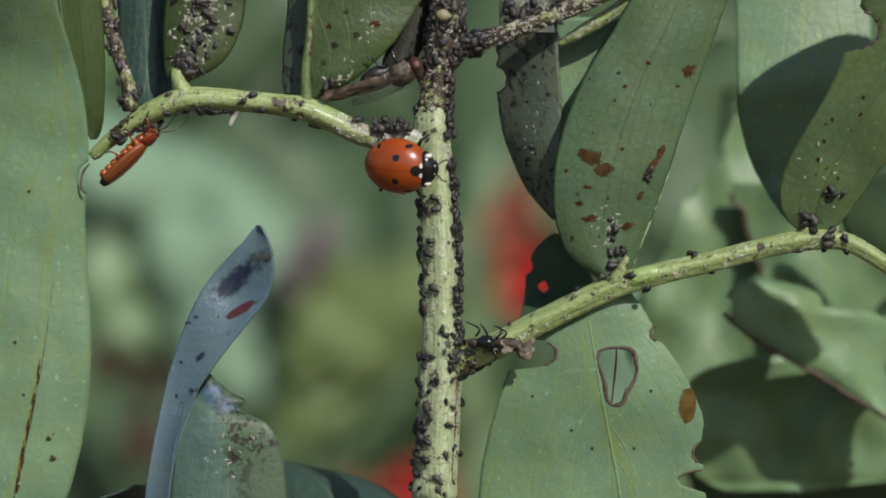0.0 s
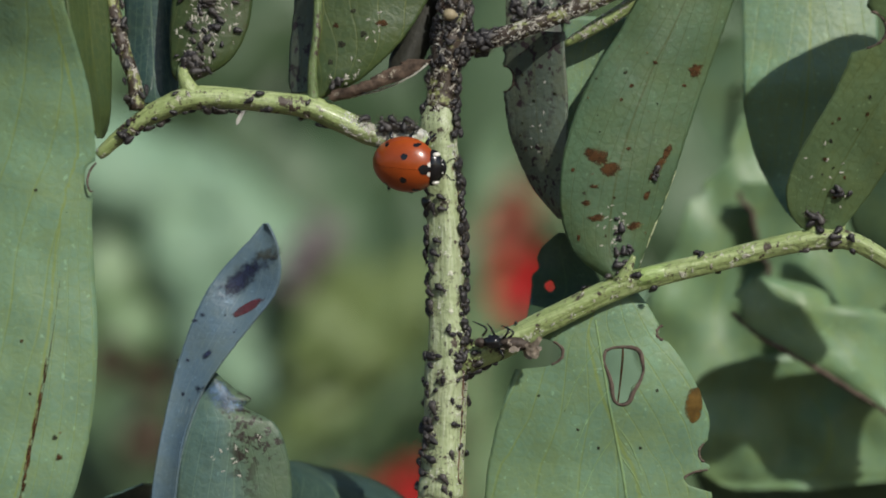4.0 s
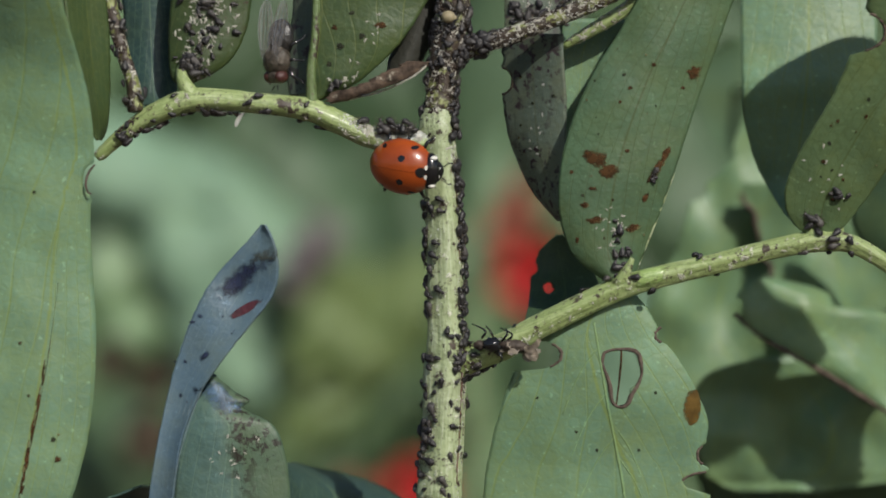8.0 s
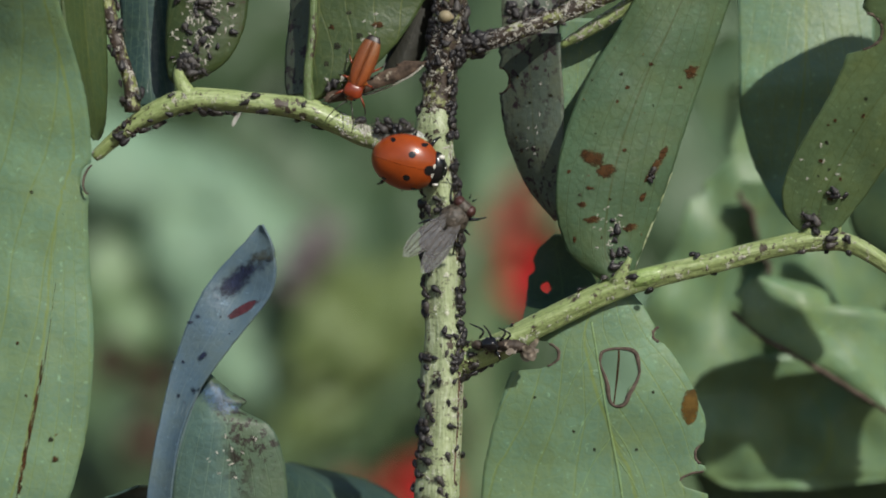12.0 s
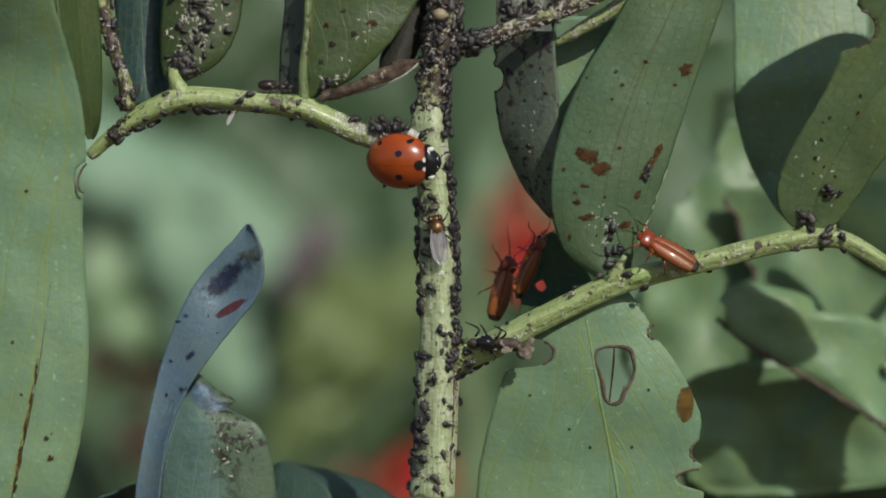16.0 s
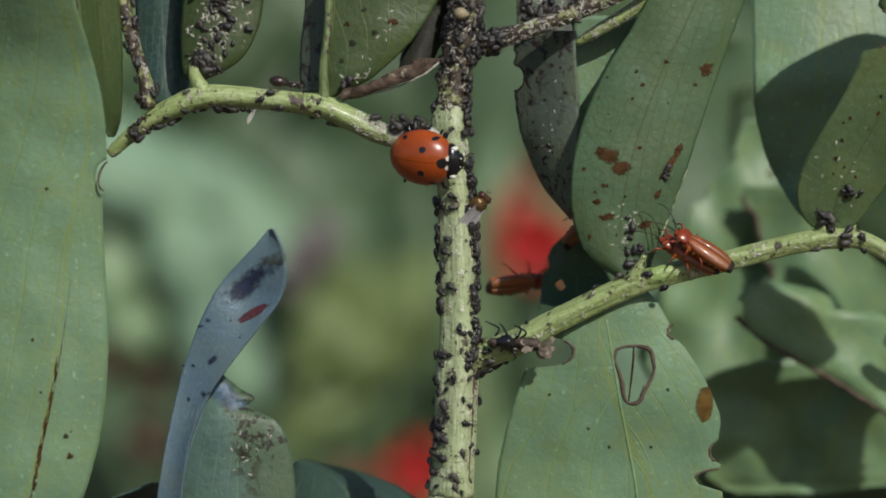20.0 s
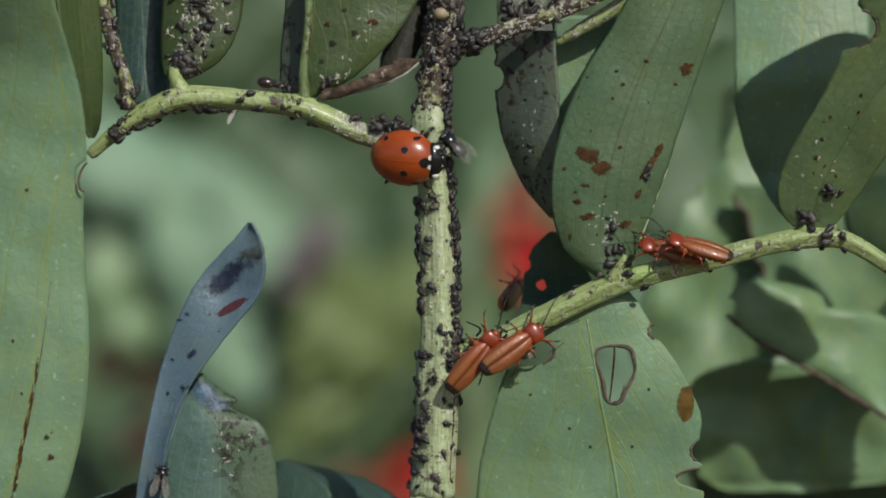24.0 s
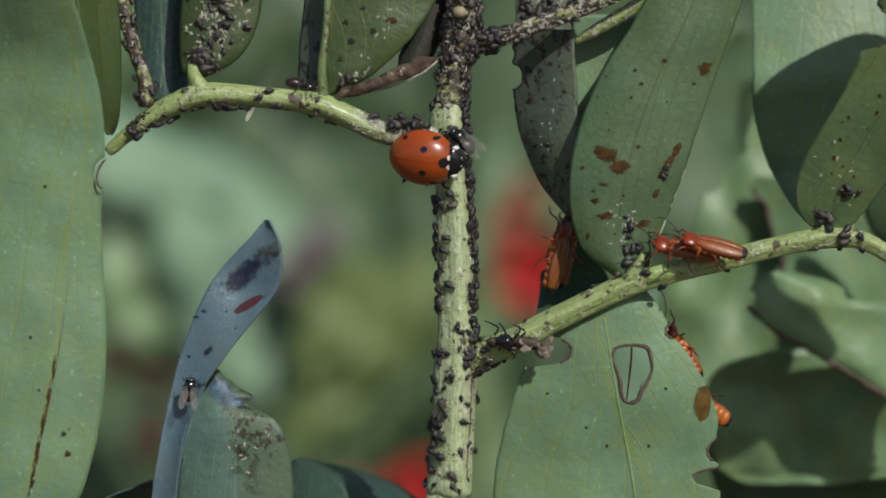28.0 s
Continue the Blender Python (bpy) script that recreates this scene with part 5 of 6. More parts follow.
def make_ant():
    """A worker ant about 4 mm long with a swollen shiny gaster."""
    t = tagged(new("ant"), "brown-black ant with a shiny gaster on the stalk", "ant")
    body("gaster", (-1.25 * MM, 0, 0.85 * MM), (1.02 * MM, 0.68 * MM, 0.66 * MM), ANTSKIN, t, "shiny brown-black gaster", seg=20, rings=12)
    body("petiole", (-0.25 * MM, 0, 0.62 * MM), (0.16 * MM, 0.14 * MM, 0.24 * MM), ANTSKIN, t)
    body("thorax", (0.42 * MM, 0, 0.68 * MM), (0.62 * MM, 0.3 * MM, 0.32 * MM), ANTSKIN, t, seg=16, rings=10)
    head = body("head", (1.4 * MM, 0, 0.66 * MM), (0.46 * MM, 0.42 * MM, 0.34 * MM), ANTSKIN, t, seg=16, rings=10)
    for sgn in (-1, 1):
        limb("antenna", [(1.7 * MM, sgn * 0.12 * MM, 0.75 * MM), (2.1 * MM, sgn * 0.6 * MM, 1.05 * MM), (2.8 * MM, sgn * 0.8 * MM, 0.8 * MM)], [0.05 * MM, 0.045 * MM, 0.05 * MM], BLACK, head)
        body("eye", (1.5 * MM, sgn * 0.36 * MM, 0.8 * MM), (0.1 * MM, 0.06 * MM, 0.1 * MM), BLACK, head, seg=8, rings=6)
        for x, f in ((0.8, 0.9), (0.45, 0.0), (0.1, -1.0)):
            limb("leg", [(x * MM, sgn * 0.2 * MM, 0.55 * MM), ((x + f * 0.5) * MM, sgn * 0.8 * MM, 1.15 * MM), ((x + f * 1.1) * MM, sgn * 1.3 * MM, 0.3 * MM), ((x + f * 1.4) * MM, sgn * 1.5 * MM, 0.0)],
                 [0.09 * MM, 0.08 * MM, 0.05 * MM, 0.035 * MM], ANTSKIN, t)
    return t


ANTSKIN = material("ant_cuticle", (0.024, 0.012, 0.010), 0.28, 1500, 0.5, 1.6, 0.15, 6000, coat=0.3)
ant = make_ant()
resize(ant, 0.82)
midge4 = make_fly("winged_insect", "black insect with smoky wings beside the ladybird's head", 0.78, BLACK, 3, BLACK, SMOKY)
bronze = make_fly("winged_insect", "small bronze fly with red-brown eyes and silvery folded wings", 0.93, BRONZE, -6, None, SILVER, BLACK)
midge3 = make_fly("winged_insect", "small black fly on the curled bluish leaf", 0.6, BLACK, 10, BLACK)
for o in beetles:
    tagged(o, group="soldier beetles on the bean plant")

# ---- the next bean plant, a hand's breadth behind ----
behind = tagged(new("bean_plant"), "neighbouring bean plant with ragged sunlit leaves", "plant")
tube("main_stem", [(1690, -400, 55, 60), (1690, 300, 55, 60), (1680, 1200, 55, 60), (1600, 7672, 55, 80)], 40, STEM, behind, "", 12, 0.06)
leaf("leaf", [(205, 1300, 1420, 54), (250, 1282, 1500, 54), (300, 1262, 1500, 54), (340, 1215, 1480, 54), (390, 1196, 1420, 54), (440, 1180, 1380, 54), (500, 1150, 1380, 54), (550, 1126, 1380, 54),
                      (600, 1112, 1400, 54), (640, 1120, 1440, 54), (690, 1150, 1420, 54), (740, 1200, 1360, 54)],
             FAR, behind, "ragged sunlit leaf with bitten margin", ripple=2, seed=31, nu=40, nv=110, ragged=5, nibbles=((-1, 1210, 330, 24, 24), (-1, 1270, 270, 14, 20)))
far_b = leaf("leaf", [(320, 1300, 1380, 50), (345, 1296, 1440, 50), (370, 1310, 1490, 50), (420, 1330, 1560, 50), (470, 1336, 1600, 50), (520, 1340, 1610, 50), (560, 1400, 1600, 50), (600, 1480, 1580, 50)],
             FAR, behind, "half-shaded leaf with a scalloped margin", ripple=2, seed=32, nu=34, nv=80, ragged=4, nibbles=((-1, 1306, 372, 12, 16), (-1, 1330, 470, 22, 16)))
trace("bitten_edge", far_b, [(1297, 340, 5), (1302, 356, 6), (1320, 374, 6), (1324, 400, 5), (1330, 424, 4)], 18, BROWN, "brown dried edge", 6, 0.2, 0.2)
trace("bitten_edge", far_b, [(1334, 452, 4), (1350, 470, 5), (1348, 486, 5), (1338, 500, 4)], 14, BROWN, "brown dried edge", 6, 0.2, 0.2)
# Darker green than the sunlit leaves round it, to paint in its shade.
leaf("leaf", [(300, 1500, 1720, 34.5), (380, 1490, 1720, 34.5), (440, 1520, 1720, 34.5), (480, 1580, 1700, 34.5)], MIDGREEN, behind, "leaf in shade, coloured a darker green for it", ripple=1, tiltd=-8, seed=37, nu=20, nv=30)
far_c = leaf("leaf", [(490, 1316, 1352, 32), (506, 1300, 1420, 32), (530, 1284, 1480, 32), (556, 1284, 1560, 32), (590, 1330, 1586, 32.5), (625, 1392, 1590, 33), (660, 1450, 1592, 33.5), (700, 1515, 1594, 34), (745, 1580, 1596, 34)],
             FAR, behind, "curled green leaf with a nibbled rim", ripple=1.5, cup=1.5, tiltd=3, seed=33, nu=36, nv=110, ragged=5, nibbles=((-1, 1290, 545, 10, 20), (1, 1480, 528, 26, 14)))
trace("bitten_edge", far_c, [(1284, 552, 5), (1330, 594, 4), (1392, 628, 5), (1450, 662, 5), (1515, 702, 5), (1590, 746, 6)], 24, BROWN, "dark rolled edge", 6, 0.2, 0.3)
leaf("leaf", [(628, 1330, 1400, 43), (645, 1270, 1470, 43), (665, 1230, 1560, 43), (700, 1210, 1650, 43.5), (740, 1205, 1700, 43.7), (790, 1215, 1700, 44), (830, 1230, 1650, 44.5), (850, 1250, 1560, 45), (866, 1290, 1440, 45)],
             FAR, behind, "broad pale leaf lying in another leaf's shadow", ripple=2, seed=34, nu=40, nv=110, ragged=6)
# These two also take the darker green in place of shade.
leaf("leaf", [(650, 1240, 1300, 52), (680, 1200, 1400, 52), (740, 1200, 1480, 52), (800, 1210, 1560, 52), (840, 1220, 1640, 52), (900, 1240, 1720, 52), (1000, 1300, 1700, 52)], MIDGREEN, behind, "leaf in shade below, coloured a darker green for it", ripple=2, tiltd=-12, seed=38, nu=24, nv=30, ragged=4)
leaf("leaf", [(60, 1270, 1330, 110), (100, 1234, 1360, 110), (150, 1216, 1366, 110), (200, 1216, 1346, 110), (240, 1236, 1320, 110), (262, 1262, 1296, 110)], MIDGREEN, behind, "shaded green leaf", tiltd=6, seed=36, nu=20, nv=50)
for a, b in (((1340, 300, 54.6), (1690, 200, 55)), ((1586, 640, 34.6), (1686, 560, 55)), ((1620, 780, 43.9), (1684, 700, 55)), ((1290, 160, 110), (1690, 60, 55)),
             ((1580, 470, 50.6), (1690, 420, 55)), ((1680, 400, 36.1), (1690, 380, 55)), ((1650, 900, 52.6), (1684, 860, 55))):
    tube("leaf_stalk", [(*a, 12), ((a[0] + b[0]) / 2, (a[1] + b[1]) / 2 + 12, (a[2] + b[2]) / 2 + 2, 14), (*b, 18)], 12, STEM, behind, "", 8)


# ---- soft distance: crop leaves, poppies, grass ----
def backleaf(u, v, d, length, width, turn, mat, lean, parent, seed):
    """A crop leaf at a place of the plan; sizes in metres, turn in degrees in the picture."""
    bm = bmesh.new()
    uvl = bm.loops.layers.uv.new("uv")
    m = Matrix.Translation(spot(u, v, d)) @ pose(0, 0, 0, 0, -turn, 0) @ pose(0, 0, 0, lean, 0, 0)
    rows = []
    for j in range(15):
        s = j / 14
        w = width * math.sin(math.pi * s) ** 0.75 * (0.5 + 0.02)
        rows.append([bm.verts.new(m @ Vector(((s - 0.5) * length, 0.12 * width * (q * q) + 0.05 * length * (s - 0.5) ** 2 + 0.006 * noise.noise(Vector((s * 4, q, seed))), w * q)))
                     for q in (-1, -0.5, 0, 0.5, 1)])
    for j in range(14):
        for i in range(4):
            fc = bm.faces.new((rows[j][i], rows[j][i + 1], rows[j + 1][i + 1], rows[j + 1][i]))
            for lp, (a, b) in zip(fc.loops, ((j, i), (j, i + 1), (j + 1, i + 1), (j + 1, i))):
                lp[uvl].uv = (b / 4, a / 14)
    bmesh.ops.remove_doubles(bm, verts=bm.verts, dist=1e-6)
    ob = part("leaf", bm, mat, parent)
    so = ob.modifiers.new("thickness", "SOLIDIFY")
    so.thickness = 0.0004
    return ob


crop = tagged(new("bean_plant"), "out-of-focus bean plants of the same crop", "plant")
tube("main_stem", [(-420, -700, 880, 60), (-400, 441, 880, 65), (-420, 2780, 880, 80)], 20, STEM, crop, "", 10, 0.06)
# Light and dark greens here also paint the crop's lit and shaded spots.
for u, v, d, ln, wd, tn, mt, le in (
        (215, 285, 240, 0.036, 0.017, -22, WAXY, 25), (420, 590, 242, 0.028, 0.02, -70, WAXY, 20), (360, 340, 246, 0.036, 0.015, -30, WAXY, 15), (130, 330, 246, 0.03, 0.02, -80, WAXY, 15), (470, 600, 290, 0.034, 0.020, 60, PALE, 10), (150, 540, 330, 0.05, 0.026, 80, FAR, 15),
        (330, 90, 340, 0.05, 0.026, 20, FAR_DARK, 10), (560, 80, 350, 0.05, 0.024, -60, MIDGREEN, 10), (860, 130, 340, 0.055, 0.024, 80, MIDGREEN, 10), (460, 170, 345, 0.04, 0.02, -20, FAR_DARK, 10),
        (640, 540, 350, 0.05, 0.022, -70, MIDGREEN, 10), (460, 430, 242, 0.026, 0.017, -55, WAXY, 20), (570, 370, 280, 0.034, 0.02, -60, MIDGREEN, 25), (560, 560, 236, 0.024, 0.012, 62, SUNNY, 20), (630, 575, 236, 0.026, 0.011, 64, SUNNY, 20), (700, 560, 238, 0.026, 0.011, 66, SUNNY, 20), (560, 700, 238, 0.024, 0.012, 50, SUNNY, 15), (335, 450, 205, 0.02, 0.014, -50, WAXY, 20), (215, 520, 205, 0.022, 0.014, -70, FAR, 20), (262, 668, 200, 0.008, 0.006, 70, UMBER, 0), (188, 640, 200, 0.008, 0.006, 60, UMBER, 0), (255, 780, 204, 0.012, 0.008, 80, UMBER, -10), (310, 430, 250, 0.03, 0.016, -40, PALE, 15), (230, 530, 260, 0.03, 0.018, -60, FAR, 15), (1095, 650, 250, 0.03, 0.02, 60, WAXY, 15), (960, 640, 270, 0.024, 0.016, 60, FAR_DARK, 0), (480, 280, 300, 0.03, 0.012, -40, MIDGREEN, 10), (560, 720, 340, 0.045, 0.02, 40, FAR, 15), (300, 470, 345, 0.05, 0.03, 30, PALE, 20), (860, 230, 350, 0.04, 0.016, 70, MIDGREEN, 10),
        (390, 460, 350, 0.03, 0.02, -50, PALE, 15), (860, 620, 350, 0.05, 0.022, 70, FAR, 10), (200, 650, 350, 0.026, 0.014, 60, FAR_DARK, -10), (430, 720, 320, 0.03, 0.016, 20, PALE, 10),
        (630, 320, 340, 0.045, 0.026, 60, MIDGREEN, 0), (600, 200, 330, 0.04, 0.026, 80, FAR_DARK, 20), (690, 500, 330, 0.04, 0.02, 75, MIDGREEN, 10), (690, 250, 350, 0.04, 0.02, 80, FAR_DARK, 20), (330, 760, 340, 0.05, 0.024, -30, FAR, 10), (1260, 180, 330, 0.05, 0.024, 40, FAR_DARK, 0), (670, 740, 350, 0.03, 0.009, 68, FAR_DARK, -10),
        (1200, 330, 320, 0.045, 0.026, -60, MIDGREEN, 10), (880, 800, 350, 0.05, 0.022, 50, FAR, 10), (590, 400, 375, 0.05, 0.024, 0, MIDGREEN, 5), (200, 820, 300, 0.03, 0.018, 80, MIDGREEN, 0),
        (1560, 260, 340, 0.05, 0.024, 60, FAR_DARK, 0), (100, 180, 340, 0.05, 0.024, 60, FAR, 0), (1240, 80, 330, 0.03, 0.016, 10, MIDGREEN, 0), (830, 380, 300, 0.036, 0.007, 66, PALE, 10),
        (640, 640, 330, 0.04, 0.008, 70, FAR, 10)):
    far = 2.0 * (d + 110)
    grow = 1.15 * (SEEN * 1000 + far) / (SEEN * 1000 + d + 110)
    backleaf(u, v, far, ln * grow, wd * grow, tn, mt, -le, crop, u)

tube("dry_stalk", [(930, 290, 640, 8), (890, 325, 640, 12), (852, 388, 640, 14), (836, 470, 640, 13), (830, 620, 640, 11), (835, 1500, 640, 11)], 30, STRAW, crop, "pale dry stalk", 8)


def poppy(u, v, d, size, turn, petal_mat):
    p = tagged(new("poppy"), "blurred bright red poppy flower among the crop", "flower", "poppies behind the bean plant")
    c = spot(u, v, d)
    for k in range(4):
        bm = bmesh.new()
        rows = []
        for j in range(9):
            s = j / 8
            row = []
            for i in range(9):
                q = i / 4 - 1
                a = radians(90 * k + turn + q * 55)
                r = size * s * (1 - 0.15 * q * q)
                row.append(bm.verts.new(c + Vector((math.cos(a) * r, -0.6 * size * s * s * (0.6 + 0.1 * (k % 2)) + 0.004 * math.sin(5 * q + k), math.sin(a) * r))))
            rows.append(row)
        for j in range(8):
            for i in range(8):
                bm.faces.new((rows[j][i], rows[j][i + 1], rows[j + 1][i + 1], rows[j + 1][i]))
        bmesh.ops.remove_doubles(bm, verts=bm.verts, dist=1e-6)
        pe = part("petal", bm, petal_mat, p)
        pe.modifiers.new("thickness", "SOLIDIFY").thickness = 0.0003
    body("seed_head", c + Vector((0, -0.004, 0)), (0.0018, 0.0018, 0.0025), BLACK, p)
    bm = bmesh.new()
    path = [Vector(q) for q in spline([tuple(c + Vector((0, 0.003, 0))), (c.x + 0.01, c.y + 0.01, c.z - 0.08), (c.x + 0.02, c.y, 0.0)], 14)]
    add_tube(bm, path, [0.001] * len(path), 6)
    part("stalk", bm, GRASS, p, "thin green stalk")
    return p


poppies = [poppy(946, 468, 860, 0.0128, 20, PETAL), poppy(742, 852, 860, 0.0112, 50, PETAL), poppy(628, 868, 900, 0.007, 10, SALMON), poppy(892, 345, 930, 0.0135, 70, SALMON)]


def scatter_crop():
    """The rest of the crop behind: many leaves, as one object."""
    r = random.Random(5)
    bm = bmesh.new()
    for _ in range(3400):
        y = r.uniform(1.15, 2.9)
        half = 0.2 + y * 0.16
        c = Vector((r.uniform(-half, half), y, r.uniform(0.02, 0.45 + 0.16 * y + 0.05)))
        m = Matrix.Translation(c) @ pose(0, 0, 0, r.uniform(-50, 50), r.uniform(0, 360), r.uniform(-50, 50))
        ln, wd = r.uniform(0.035, 0.06), r.uniform(0.015, 0.024)
        vs = [[bm.verts.new(m @ Vector(((s - 0.5) * ln, 0.2 * wd * q * q + 0.1 * ln * s * s, wd * math.sin(math.pi * min(max(s, 0.04), 0.97)) ** 0.7 * q * 0.5))) for q in (-1, 0, 1)]
              for s in (0, 0.25, 0.5, 0.75, 1)]
        for a, b in zip(vs, vs[1:]):
            for i in range(2):
                bm.faces.new((a[i], a[i + 1], b[i + 1], b[i]))
    for _ in range(90):
        y = r.uniform(1.2, 2.9)
        half = 0.2 + y * 0.16
        x, h = r.uniform(-half, half), r.uniform(0.4, 0.5 + 0.14 * y)
        add_tube(bm, [Vector((x + 0.02 * math.sin(3 * s + x * 9) * s, y, -0.03 + h * s)) for s in (0, 0.25, 0.5, 0.75, 1)], [0.003, 0.003, 0.0026, 0.0022, 0.0015], 5)
    ob = part("bean_crop", bm, CROP, None)
    return tagged(ob, "dense green leaves of the bean crop, out of focus", "foliage", kind="stuff")


def crop_material():
    m = bpy.data.materials.new("crop_leaf")
    m.use_nodes = True
    nt = m.node_tree
    p = nt.nodes["Principled BSDF"]
    geo = nt.nodes.new("ShaderNodeNewGeometry")
    co = nt.nodes.new("ShaderNodeTexCoord").outputs["Object"]
    col = ramp(nt, geo.outputs["Random Per Island"], ((0.0, (0.035, 0.075, 0.03)), (0.5, (0.08, 0.15, 0.06)), (0.85, (0.14, 0.22, 0.09)), (1.0, (0.2, 0.26, 0.16))))
    col = mixcol(nt, mathn(nt, "MULTIPLY", noise_tex(nt, co, 80), 0.4), col, (0.05, 0.09, 0.035))
    nt.links.new(col, p.inputs["Base Color"])
    p.inputs["Roughness"].default_value = 0.5
    return m


lilac = tagged(new("lilac_flower"), "blurred faded lilac flower among the crop", "flower")
for k, (u, v) in enumerate(((540, 470), (522, 496), (556, 440), (572, 414), (538, 446))):
    backleaf(u, v, 690, 0.012, 0.009, 40 * k, LILAC, 10 * k - 15, lilac, k).name = "petal"
tube("stalk", [(540, 460, 696, 5), (560, 900, 698, 6), (575, 3300, 698, 7)], 20, GRASS, lilac, "", 6)
CROP = crop_material()
scatter_crop()


def hedge():
    bm = bmesh.new()
    rows = []
    for j in range(25):
        rows.append([bm.verts.new(((i / 60 - 0.5) * 60, 6 + 0.8 * noise.noise(Vector((i * 0.7, j * 0.7, 2))) + 1.2 * noise.noise(Vector((i * 0.2, j * 0.2, 5))),
                                   -0.1 + j / 24 * 3.2 + (0.5 * noise.noise(Vector((i * 0.4, 0, 9))) if j > 18 else 0))) for i in range(61)])
    for j in range(24):
        for i in range(60):
            bm.faces.new((rows[j][i], rows[j][i + 1], rows[j + 1][i + 1], rows[j + 1][i]))
    ob = part("backdrop", bm, material("hedge_foliage", (0.06, 0.10, 0.035), 0.7, 12, 0.4, 1.6, 0.8, 30))
    ob.modifiers.new("thickness", "SOLIDIFY").thickness = 0.4
    return tagged(ob, "distant dark green hedge behind the field", kind="structure")


hedge()


# ---- movement ----
# The wind in the plant: seconds, units right, units down, degrees clockwise; then the plant behind.
SWAY = (
    (0, 2.4, 1.4, 0.10), (0.5, -5.4, 1.7, 0.04), (1, -8.5, 1.8, 0.00), (1.5, -4.8, 2.4, 0.01), (2, -3.4, 0.0, 0.01),
    (2.5, 6.3, -2.8, 0.09), (4.5, 13.9, 0.9, 0.17), (5, -3.3, 1.5, 0.01), (5.5, -14.2, 5.7, -0.18), (6, -6.2, 6.4, 0.04),
    (6.5, 11.3, 4.0, 0.18), (7, 0.6, 3.3, 0.12), (7.5, 4.6, 3.9, 0.12), (8, 11.3, 3.9, 0.19), (8.5, -2.9, -1.0, -0.01),
    (9, -21.7, 2.2, -0.19), (9.5, -66.6, 5.2, -0.86), (10, -18.1, 6.7, -0.17), (10.5, -1.9, 3.5, 0.11), (11, 5.1, 0.7, 0.11),
    (11.5, 4.3, 5.0, 0.12), (12, 6.7, 3.2, 0.14), (12.5, 8.9, 0.2, 0.20), (14.5, 7.2, 2.3, 0.20), (15, -6.5, 5.8, -0.03),
    (15.5, -21.0, 4.9, -0.22), (16, -2.1, 0.0, 0.01), (16.5, -33.0, 6.8, -0.63), (17, 27.0, 1.8, 0.12), (17.5, -19.1, 8.2, -0.58),
    (18, 5.6, 6.6, 0.24), (18.5, 42.9, 5.2, 0.10), (19, -56.2, 12.8, -0.67), (19.5, 1.8, 1.8, 0.12), (20, 33.0, -1.7, 0.20),
    (20.5, -15.4, 0.9, -0.36), (22.5, -15.7, -0.5, -0.19), (23, -1.0, -0.7, 0.02), (23.5, -6.3, -2.4, -0.03), (24, -1.3, -1.4, 0.06),
    (24.5, -0.4, 8.9, 0.10), (25, -41.7, 0.5, -0.56), (25.5, -2.6, -2.3, -0.22), (26, -10.9, 2.1, -0.30), (26.5, -3.2, -0.8, -0.02),
    (27, 36.3, -2.2, 0.54), (27.5, 28.3, -2.1, 0.22), (28, 29.9, -4.2, 0.33),
)
FAR_SWAY = (
    (0, -3, 3), (0.5, 2, 0), (1, 0, 0), (1.5, -2, 0), (2, -3, 2), (2.5, 14, -2), (4.5, 6, 5), (5, -9, 11),
    (5.5, -8, 11), (6, 6, 9), (6.5, 3, 9), (7, 0, 3), (7.5, 8, 3), (8, 15, 3), (8.5, -9, 6), (9, -37, 8),
    (9.5, -35, 14), (10, -2, 8), (10.5, 12, 6), (11, 3, 6), (11.5, -3, 6), (12, 11, 0), (12.5, 5, 5), (14.5, -9, 12),
    (15, -15, 9), (15.5, 5, 2), (16, -15, 11), (16.5, -38, 21), (17, 5, 8), (17.5, 17, 2), (18, -6, 24),
    (18.5, 29, 14), (19, -32, 11), (19.5, -28, 17), (20, 17, 8), (20.5, 18, 8), (22.5, -11, 0), (23, -11, 3),
    (23.5, -5, 3), (24, 2, 5), (24.5, -17, 9), (25, -24, 12), (25.5, 3, 5), (26, -20, 11), (26.5, 12, -2),
    (27, 28, -3), (27.5, 34, -6), (28, 37, -9),
)
